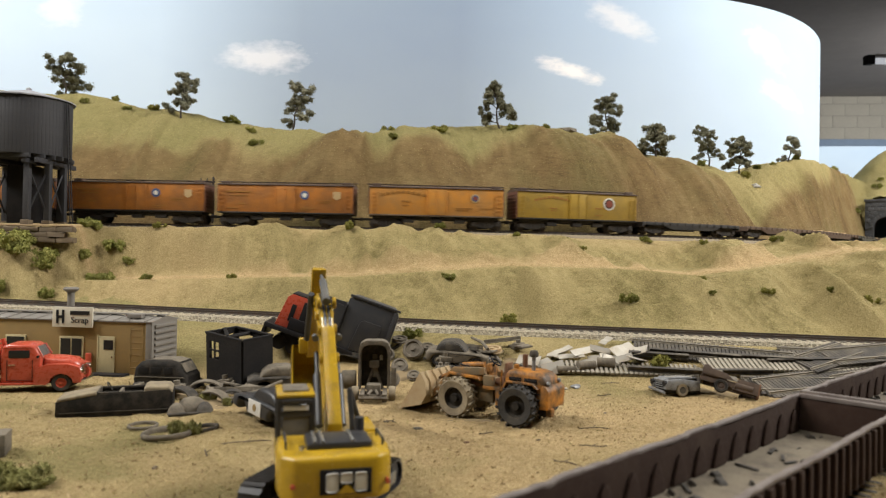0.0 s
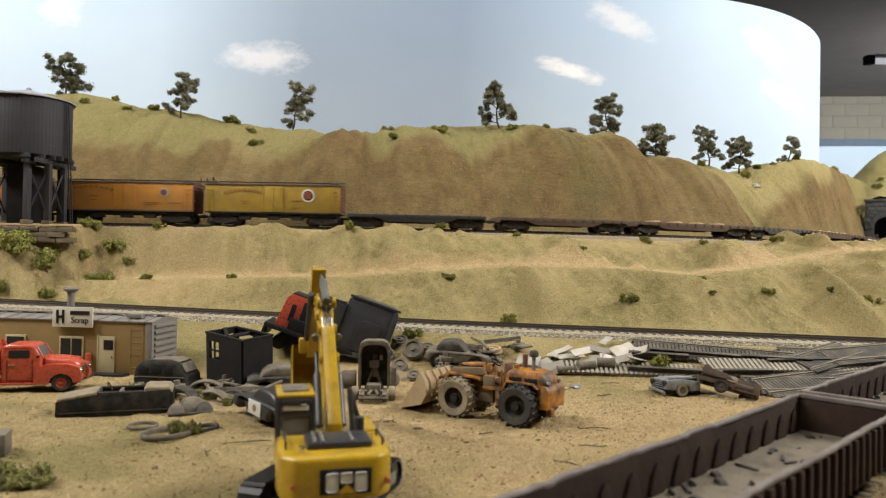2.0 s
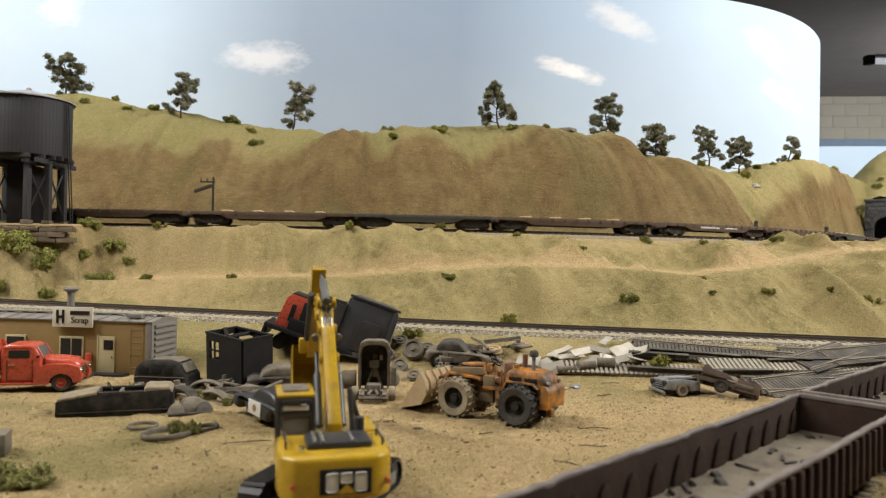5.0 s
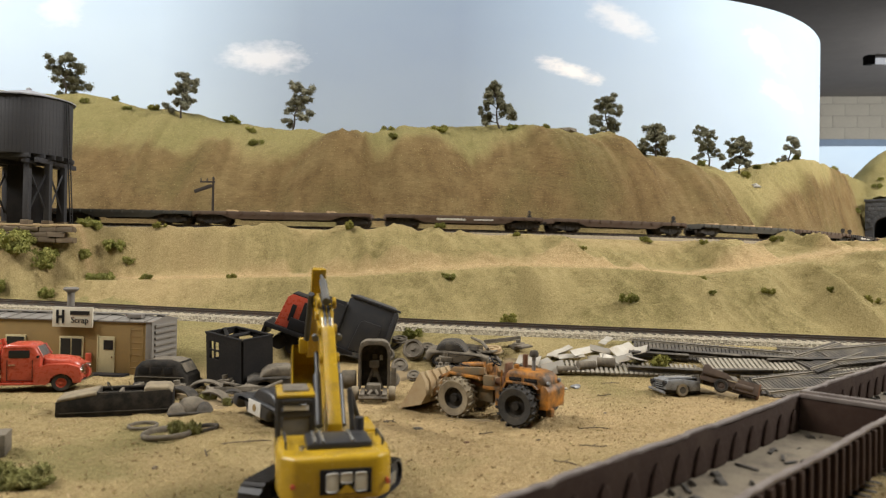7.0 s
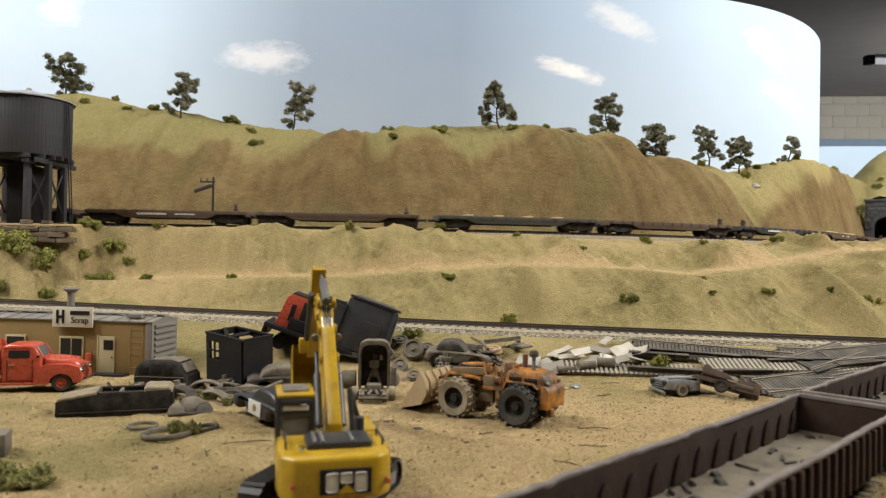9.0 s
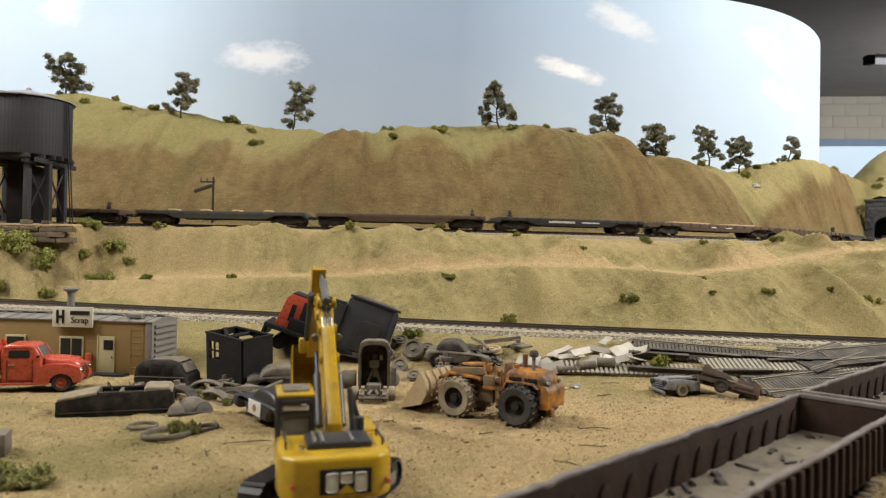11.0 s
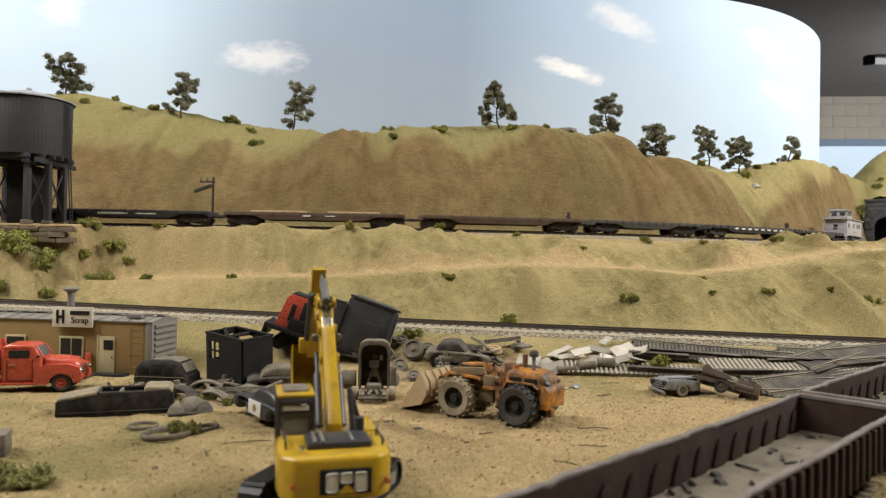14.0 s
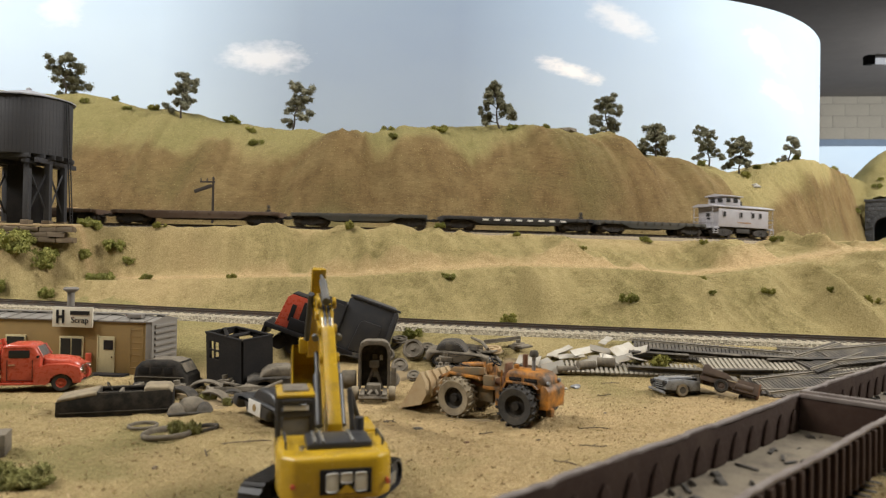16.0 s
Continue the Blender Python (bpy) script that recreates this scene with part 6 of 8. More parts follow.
def convertible():
    """Boat-shaped open car body, stripped and sunk in the dirt."""
    top = thing("convertible_hulk", pose(-0.1675, 0.3620, -0.0006, 0, 0, 18) @ Matrix.Scale(0.88, 4), "stripped dark open car body lying on the dirt", "car", "scrapped vehicles")
    w = 0.0105
    for s in (-1, 1):
        y0, y1 = sorted((s * (w - 0.0012), s * w))
        part("body_side", extrude([(-0.0300, 0.0), (-0.0310, 0.0060), (-0.0300, 0.0094), (-0.0100, 0.0126), (0.0290, 0.0142), (0.0306, 0.0120), (0.0310, 0.0)], y0, y1, 0.0004), M_HULKBLACK, top)
        part("sill_strip", block(-0.0290, 0.0300, s * w, s * (w + 0.0004), 0.0026, 0.0032, 0.0001), M_DARKHULK, top)
    part("nose", block(-0.0312, -0.0298, -w + 0.0012, w - 0.0012, 0.0, 0.0088, 0.0004), M_HULKBLACK, top)
    part("tail", block(0.0296, 0.0310, -w + 0.0012, w - 0.0012, 0.0, 0.0125, 0.0004), M_HULKBLACK, top)
    hood = extrude([(-0.0306, 0.0092), (-0.0300, 0.0110), (-0.0100, 0.0146), (-0.0098, 0.0124)], -w - 0.0003, w + 0.0003, 0.0010, cap=True)
    part("bonnet", hood, M_DUSTTYRE, top, "dusty tapered bonnet")
    part("bonnet_crease", extrude([(-0.0290, 0.0100), (-0.0110, 0.0132), (-0.0110, 0.0140), (-0.0290, 0.0108)], -0.0006, 0.0006, 0.0002), M_DARKHULK, top)
    part("interior", block(-0.0098, 0.0150, -w + 0.0012, w - 0.0012, 0.0020, 0.0060, 0.0002), M_BLACK, top, "gutted black interior")
    part("seat_divider", block(0.0010, 0.0026, -w + 0.0012, w - 0.0012, 0.0060, 0.0132, 0.0004), M_DUSTY, top)
    for s in (-1, 1):
        part("cockpit_rim", block(-0.0100, 0.0150, s * (w - 0.0018), s * (w - 0.0002), 0.0126, 0.0140, 0.0004), M_DARKHULK, top)
    part("dashboard", block(-0.0108, -0.0092, -w + 0.0012, w - 0.0012, 0.0060, 0.0142, 0.0004), M_DARKHULK, top)
    deck = extrude([(0.0150, 0.0120), (0.0150, 0.0152), (0.0170, 0.0162), (0.0285, 0.0158), (0.0306, 0.0138), (0.0306, 0.0120)], -w + 0.0004, w - 0.0004, 0.0016, cap=True)
    part("rear_deck", deck, M_DUSTTYRE, top, "dust-caked rounded rear deck")
    part("steering_wheel", lathe([(0.0022, -0.0003), (0.0028, -0.0003), (0.0028, 0.0003), (0.0022, 0.0003), (0.0022, -0.0003)], 20, None, Matrix.Translation((-0.0050, 0.0045, 0.0150)) @ Matrix.Rotation(radians(60), 4, "Y")), M_DARKHULK, top)


convertible()


def dirt_bank(x, y, w, d, h, seed):
    """A low drift of soil against a wreck."""
    bm = bmesh.new()
    n = 18
    grid = []
    for j in range(n + 1):
        row = []
        for i in range(n + 1):
            u, v = 2 * i / n - 1, 2 * j / n - 1
            fall = max(0.0, 1 - u * u - v * v)
            px, py = x + u * w / 2, y + v * d / 2
            lump = 0.7 + 0.8 * noise.noise(Vector((px * 160, py * 160, seed)))
            row.append(bm.verts.new((px, py, ground_z(px, py) - 0.0006 + h * fall ** 0.8 * lump)))
        grid.append(row)
    for j in range(n):
        for i in range(n):
            bm.faces.new((grid[j][i], grid[j][i + 1], grid[j + 1][i + 1], grid[j + 1][i]))
    tagged(part("dirt_drift", bm, M_DRIFT, smooth=True), "low drift of brown soil against the scrap", "soil", "soil drifts")


M_DRIFT = mixed("loose_brown_soil", [(0.22, 0.165, 0.095), (0.25, 0.19, 0.11)])
for k, (dx, dy, dw, dd, dh) in enumerate(((-0.165, 0.383, 0.050, 0.022, 0.0030), (-0.128, 0.378, 0.034, 0.022, 0.0034), (-0.120, 0.398, 0.030, 0.020, 0.0030), (-0.150, 0.408, 0.034, 0.016, 0.0028), (-0.036, 0.470, 0.040, 0.024, 0.0040), (0.010, 0.470, 0.044, 0.022, 0.0040), (0.045, 0.478, 0.036, 0.020, 0.0034), (0.016, 0.352, 0.034, 0.012, 0.0014), (0.170, 0.440, 0.045, 0.016, 0.0016))):
    dirt_bank(dx, dy, dw, dd, dh, k * 3.7)


def nose_hulk():
    """Front of an old car: round bonnet between two bulging wings, half buried."""
    top = thing("car_nose_hulk", pose(-0.1300, 0.3640, -0.0012, 0, 0, 14), "dust-grey rounded car front half buried in dirt", "car wreck", "scrapped vehicles")

    def dome(cx, cy, rx, ry, h, name, mat):
        bm = bmesh.new()
        bmesh.ops.create_uvsphere(bm, u_segments=24, v_segments=14, radius=1)
        for v in bm.verts:
            v.co.z = max(v.co.z, -0.1)
            v.co += Vector((noise.noise(v.co * 2 + Vector((cx * 900, 0, 0))), noise.noise(v.co * 2 + Vector((0, 7, 0))), 0)) * 0.06
        bm.transform(Matrix.Translation((cx, cy, 0)) @ Matrix.Diagonal((rx, ry, h, 1)))
        part(name, bm, mat, top, smooth=True)
    dome(0.0, 0.002, 0.0085, 0.0070, 0.0088, "bonnet", M_DUSTY)
    dome(-0.0068, -0.0030, 0.0046, 0.0060, 0.0066, "wing", M_DUSTY)
    dome(0.0070, -0.0030, 0.0044, 0.0058, 0.0068, "wing", M_DARKHULK)
    part("bumper", rod((-0.0100, -0.0086, 0.0016), (0.0102, -0.0082, 0.0022), 0.0008, segs=8), M_DARKHULK, top)


nose_hulk()
sedan("sedan_hulk", pose(-0.094, 0.432, -0.0010, 0, 0, 15), M_DARKHULK, M_DUSTY, "dusty grey rounded sedan hulk beside the crate", length=0.05, wheels=False).scale = (1, 1, 0.95)
sedan("sedan_hulk", pose(0.012, 0.486, 0.0085, 4, 3, -8), M_DUSTY, M_DARKHULK, "brown-grey crushed sedan hulk on the bank", length=0.044)


def wreck_front():
    """Nose of a cut-up car: hood, wings, grille and bumper left on the dirt."""
    top = thing("car_front_end", pose(0.1490, 0.4370, -0.001, 4, -5, 192) @ Matrix.Scale(0.84, 4), "dull silver wrecked car front end on the dirt", "car wreck")
    hood = extrude([(0.0155, 0.0085), (0.0165, 0.0105), (0.0120, 0.0128), (-0.002, 0.0140), (-0.0105, 0.0142), (-0.0105, 0.0132), (0.0118, 0.0116), (0.0145, 0.0096)], -0.0068, 0.0068, 0.0003)
    part("hood", hood, M_SILVERGREY, top)
    part("hood_ridge", extrude([(0.0120, 0.0126), (-0.0100, 0.0140), (-0.0100, 0.0148), (0.0110, 0.0134)], -0.0007, 0.0007, 0.0002), M_SHEET, top)
    part("torn_wing", extrude([(-0.0150, 0.0030), (-0.0125, 0.0098), (-0.0040, 0.0112), (-0.0060, 0.0060)], -0.0125, -0.0119, 0.0001), M_SILVERGREY, top)
    for s in (-1, 1):
        y0, y1 = sorted((s * 0.0070, s * 0.0108))
        part("wing", extrude([(0.0160, 0.0040), (0.0172, 0.0075), (0.0150, 0.0110), (0.004, 0.0122), (-0.0110, 0.0118), (-0.0112, 0.0050), (-0.0030, 0.0042), (-0.0020, 0.0074), (0.0030, 0.0092), (0.0076, 0.0074), (0.0084, 0.0040)], y0, y1, 0.0005), M_SILVERGREY, top)
        part("headlight_socket", rod((0.0150, s * 0.0088, 0.0084), (0.0176, s * 0.0088, 0.0082), 0.0020, segs=12), M_BLACKISH, top, "empty dark headlight socket")
    part("grille", block(0.0138, 0.0150, -0.0066, 0.0066, 0.0034, 0.0090, 0.0002), M_BLACKISH, top, "dark open grille")
    for z in (0.0046, 0.0062, 0.0078):
        part("grille_bar", block(0.0150, 0.0156, -0.0066, 0.0066, z - 0.0003, z + 0.0003), M_SILVERGREY, top)
    part("bumper", rod((0.0172, -0.0115, 0.0034), (0.0178, 0.0108, 0.0020), 0.0011, segs=8), M_SILVERGREY, top)
    part("firewall", block(-0.0118, -0.0106, -0.0098, 0.0098, 0.0020, 0.0150, 0.0003), M_DARKHULK, top)
    for s in (-1, 1):
        part("frame_rail", block(-0.0200, 0.0130, s * 0.0045 - 0.0008, s * 0.0045 + 0.0008, 0.0016, 0.0034, 0.0002), M_DARKHULK, top)
    tyre(top, "wheel", 0.0028, 0.0095, 0.0046, 0.0046, 0.0026, SIDE, M_DUSTTYRE, M_DARKHULK)


def wreck_chassis():
    """Tipped truck frame with half a cab and one wheel, lying askew."""
    top = thing("truck_chassis", pose(0.1775, 0.4290, 0.0046, -24, 12, -22) @ Matrix.Scale(0.84, 4), "tipped dark brown truck chassis with broken cab", "truck wreck")
    for s in (-1, 1):
        bm = block(-0.021, 0.021, s * 0.0060 - 0.0004, s * 0.0060 + 0.0004, 0.0, 0.0040, 0.0001)
        block(-0.021, 0.021, s * 0.0060 - 0.0012, s * 0.0060 + 0.0012, 0.0036, 0.0042, 0, bm)
        part("frame_rail", bm, M_WRECKBROWN, top)
    for x in (-0.019, -0.009, 0.001, 0.010, 0.019):
        part("cross_member", block(x - 0.0008, x + 0.0008, -0.0060, 0.0060, 0.0006, 0.0032, 0.0002), M_WRECKBROWN, top)
    part("cab_floor", block(-0.0200, -0.0030, -0.0085, 0.0085, 0.0042, 0.0052, 0.0003), M_WRECKBROWN, top)
    part("cab_side", extrude([(-0.0200, 0.0050), (-0.0200, 0.0112), (-0.0165, 0.0118), (-0.0140, 0.0096), (-0.0040, 0.0088), (0.0020, 0.0050)], -0.0088, -0.0080, 0.0002), M_WRECKBROWN, top)
    part("cab_back", block(-0.0204, -0.0194, -0.0085, 0.0085, 0.0050, 0.0108, 0.0003), M_WRECKBROWN, top)
    part("torn_panel", extrude([(-0.0060, 0.0060), (-0.0050, 0.0092), (0.0030, 0.0102), (0.0056, 0.0070)], -0.0010, 0.0002, 0.0001), M_SHEET, top, "pale torn sheet panel")
    part("tank", rod((0.0030, -0.0085, 0.0016), (0.0150, -0.0085, 0.0016), 0.0026, segs=14, bevel=0.0004), M_WRECKBROWN, top)
    part("bed_end", block(0.0185, 0.0198, -0.0098, 0.0098, -0.0030, 0.0072, 0.0003), M_RUST, top, "rusty end plate")
    part("bed_side", block(0.0040, 0.0186, -0.0100, -0.0092, -0.0020, 0.0066, 0.0003), M_WRECKBROWN, top)
    for x, y in ((-0.0060, -0.0080), (0.0125, 0.0080)):
        tyre(top, "wheel", x, y, -0.0014, 0.0048, 0.0030, SIDE, M_HULKBLACK, M_WRECKBROWN)
    part("drive_shaft", rod((-0.018, 0.001, 0.0010), (0.018, -0.001, 0.0004), 0.0008), M_WRECKBROWN, top)


wreck_front()
wreck_chassis()


MUDGUARDS = thing("mudguard_scrap", pose(0, 0, 0), "dusty curved mudguards strewn on the dirt", "car parts")
TYRES = thing("tyre_dump", pose(0, 0, 0), "three dusty worn tyres lying on the dirt", "tyres")
WHEELS = thing("wheel_heap", pose(0, 0, 0), "heap of rust-grey cast wheels on the bank", "wheels")


def loose_fender(x, y, rz, mat, w=0.020):
    """A half-round mudguard shell lying on the ground."""
    bm = bmesh.new()
    rows = []
    for j, yy in enumerate((-0.004, 0.0, 0.004)):
        for r in (w / 2, w / 2 - 0.001):
            rows.append([bm.verts.new((r * math.cos(math.pi * k / 12), yy, (r + (0.001 if j == 1 else 0)) * 0.75 * math.sin(math.pi * k / 12))) for k in range(13)])
    for a, b in ((0, 2), (2, 4), (1, 3), (3, 5), (0, 1), (4, 5)):
        for k in range(12):
            bm.faces.new((rows[a][k], rows[a][k + 1], rows[b][k + 1], rows[b][k]))
    bmesh.ops.recalc_face_normals(bm, faces=bm.faces[:])
    ob = part("mudguard", bm, mat, MUDGUARDS, smooth=True)
    ob.matrix_world = pose(x, y, ground_z(x, y) - 0.0005, 0, 0, rz)


loose_fender(-0.1265, 0.3860, -8, M_DUSTY, 0.019)
loose_fender(-0.1190, 0.4000, 10, M_DARKHULK, 0.016)
loose_fender(-0.160, 0.388, -5, M_DUSTY, 0.015)
loose_fender(-0.141, 0.418, 12, M_DUSTY, 0.022)
loose_fender(-0.148, 0.398, -20, M_DARKHULK, 0.020)


def ground_tyre(x, y, r, lean=0.0, mat=None, z=None):
    bm = lathe([(r * 0.86, -r * 0.10), (r * 0.91, -r * 0.12), (r * 0.98, -r * 0.08), (r, r * 0.01), (r * 0.98, r * 0.09), (r * 0.92, r * 0.12), (r * 0.87, r * 0.10), (r * 0.85, 0), (r * 0.86, -r * 0.10)], 36)
    ob = part("tyre", bm, mat or M_DUSTY, TYRES, smooth=True)
    ob.matrix_world = pose(x, y, (ground_z(x, y) if z is None else z) + r * 0.11 + 0.0006, lean, 0, x * 900)


ground_tyre(-0.1405, 0.330, 0.0070, 0, M_DUSTY)
ground_tyre(-0.1235, 0.3165, 0.0114, 3, M_DUSTY)
ground_tyre(-0.1115, 0.3275, 0.0076, 7, M_DARKHULK)


def scrap_wheel(x, y, z, r, rx, rz, mat):
    """A cast flanged wheel with dished web."""
    bm = lathe([(0, r * 0.22), (r * 0.22, r * 0.22), (r * 0.26, r * 0.05), (r * 0.66, r * 0.02), (r * 0.72, r * 0.20), (r * 0.94, r * 0.20), (r * 0.94, -r * 0.10), (r * 1.05, -r * 0.14), (r * 1.05, -r * 0.24), (0, -r * 0.2)], 26)
    ob = part("cast_wheel", bm, mat, WHEELS)
    ob.matrix_world = pose(x, y, ground_z(x, y) + r * (0.5 + 0.5 * math.sin(radians(rx))) + max(0.0, z - 0.0125), rx, 0, rz)


for wx, wy, wz, r, a, b in ((-0.030, 0.502, 0.0165, 0.0058, 12, 0), (-0.038, 0.489, 0.0125, 0.0052, 55, 10), (-0.020, 0.490, 0.0135, 0.0072, 62, -12), (-0.028, 0.474, 0.0065, 0.0055, 48, 5),
                            (-0.031, 0.448, 0.0050, 0.0050, 60, 25), (-0.010, 0.500, 0.0125, 0.0050, 20, 0), (-0.006, 0.487, 0.0085, 0.0045, 70, -30), (0.030, 0.482, 0.0090, 0.0048, 25, 0), (-0.043, 0.478, 0.006, 0.0048, 75, -20), (-0.018, 0.462, 0.0040, 0.0044, 30, 0), (0.036, 0.492, 0.0125, 0.0070, 8, -10)):
    scrap_wheel(wx, wy, wz, r, a, b, M_DUSTY if wx < 0.03 else M_SANDED)


def junk_heap():
    """Bent bars, pipes, plates and boxes heaped between the hulks."""
    rng = random.Random(8)
    for k in range(46):
        x, y = rng.uniform(-0.060, 0.060), rng.uniform(0.455, 0.502)
        if k > 34:
            x, y = rng.uniform(-0.185, -0.10), rng.uniform(0.395, 0.45)
        if -0.046 < x < -0.004 and y > 0.455 and k % 3:
            continue
        z = ground_z(x, y)
        m = pose(x, y, z + 0.001 + rng.uniform(0, 0.004), rng.uniform(-12, 12), rng.uniform(-12, 12), rng.uniform(0, 180))
        kind = k % 4
        if kind == 0:
            L = rng.uniform(0.008, 0.02)
            bm = rod((-L, 0, 0), (0, 0, 0.001), 0.0012, segs=10)
            rod((0, 0, 0.001), (L * 0.7, L * 0.25, 0.002), 0.0012, 0.0009, 10, bm)
            nm, lab = "scrap_pipe", "bent dusty pipe in the scrap heap"
        elif kind == 1:
            L = rng.uniform(0.006, 0.014)
            bm = extrude([(-L, 0), (-L, 0.0012), (-L * 0.2, 0.0026), (L * 0.4, 0.0016), (L, 0.0030), (L, 0.0022), (L * 0.4, 0.0006), (-L * 0.2, 0.0016)], -0.004, 0.004, 0.0002)
            nm, lab = "scrap_plate", "crumpled dusty steel plate in the heap"
        elif kind == 2:
            L = rng.uniform(0.010, 0.022)
            bm = block(-L, L, -0.0007, 0.0007, 0.0, 0.0028, 0.0002)
            block(-L, L, -0.0022, 0.0022, 0.0, 0.0006, 0.0002, bm)
            nm, lab = "scrap_girder", "short dusty steel angle in the heap"
        else:
            s = rng.uniform(0.0025, 0.0045)
            bm = block(-s, s, -s * 0.8, s * 0.8, 0, s * 1.1, s * 0.15)
            rod((0, 0, s), (0, 0, s * 1.7), s * 0.45, segs=10, bm=bm)
            rod((-s * 1.5, 0, s * 0.5), (s * 1.5, 0, s * 0.5), s * 0.3, segs=8, bm=bm)
            nm, lab = "engine_block", "dusty grey engine block in the heap"
        tagged(part(nm, bm, rng.choice((M_DUSTY, M_DARKHULK, M_DUSTY, M_DUSTY))), lab, "scrap metal", "scrap heap").matrix_world = m


junk_heap()


def cab_shell():
    """Empty black locomotive cab, open at the top."""
    top = thing("cab_shell", Matrix.Translation((-0.1298, 0.4501, 0.0006)) @ Matrix.Rotation(radians(6), 4, "X") @ Matrix.Rotation(radians(-38), 4, "Z"), "black empty locomotive cab shell without roof", "scrap cab")
    a, b, h, t = 0.0185, 0.0110, 0.0305, 0.0010

    def wall(name, x0, x1, holes, m):
        bm = bmesh.new()
        zs = sorted({0.0, h} | {z for q in holes for z in q[2:]})
        xs = sorted({x0, x1} | {x for q in holes for x in q[:2]})
        for i in range(len(xs) - 1):
            for j in range(len(zs) - 1):
                cx, cz = (xs[i] + xs[i + 1]) / 2, (zs[j] + zs[j + 1]) / 2
                if not any(q[0] < cx < q[1] and q[2] < cz < q[3] for q in holes):
                    block(xs[i], xs[i + 1], -t, 0, zs[j], zs[j + 1], 0, bm)
        bmesh.ops.remove_doubles(bm, verts=bm.verts[:], dist=1e-6)
        part(name, bm, M_BLACK, top).matrix_local = m
    wins = [(x0, x0 + 0.0046, z0, z0 + 0.0052) for x0 in (-0.0150, -0.0095) for z0 in (0.0150, 0.0212)]
    wall("side_wall", -a, a, wins, Matrix.Translation((0, -b, 0)))
    wall("side_wall", -a, a, [(-0.0165, -0.0010, 0.0135, 0.0275), (0.003, 0.0150, 0.0135, 0.0275)], Matrix.Translation((0, b + t, 0)))
    wall("end_wall", -b, b, [], Matrix.Translation((a, 0, 0)) @ Matrix.Rotation(radians(90), 4, "Z"))
    wall("end_wall", -b, b, [(-0.0085, -0.001, 0.0135, 0.0275), (0.001, 0.0085, 0.0135, 0.0275)], Matrix.Translation((-a, 0, 0)) @ Matrix.Rotation(radians(90), 4, "Z"))
    bm = bmesh.new()
    for x0, x1, y0, y1 in ((-a - 0.0012, a + 0.0012, -b - 0.0012, -b + 0.001), (-a - 0.0012, a + 0.0012, b - 0.001, b + 0.0012), (-a - 0.0012, -a + 0.001, -b, b), (a - 0.001, a + 0.0012, -b, b)):
        block(x0, x1, y0, y1, h, h + 0.0012, 0.0002, bm)
    part("top_rim", bm, M_BLACK, top)
    bm = rod((-a, b * 0.2, h + 0.0006), (a * 0.2, -b, h + 0.0006), 0.0013)
    rod((a * 0.2, -b, h + 0.0006), (-0.003, b, h - 0.001), 0.0013, bm=bm)
    part("roof_brace", bm, M_BLACK, top)


cab_shell()


M_LOCO = paint("worn_charcoal_loco_paint", (0.034, 0.036, 0.042), 0.5, (0.075, 0.068, 0.06), 0.45, 110)


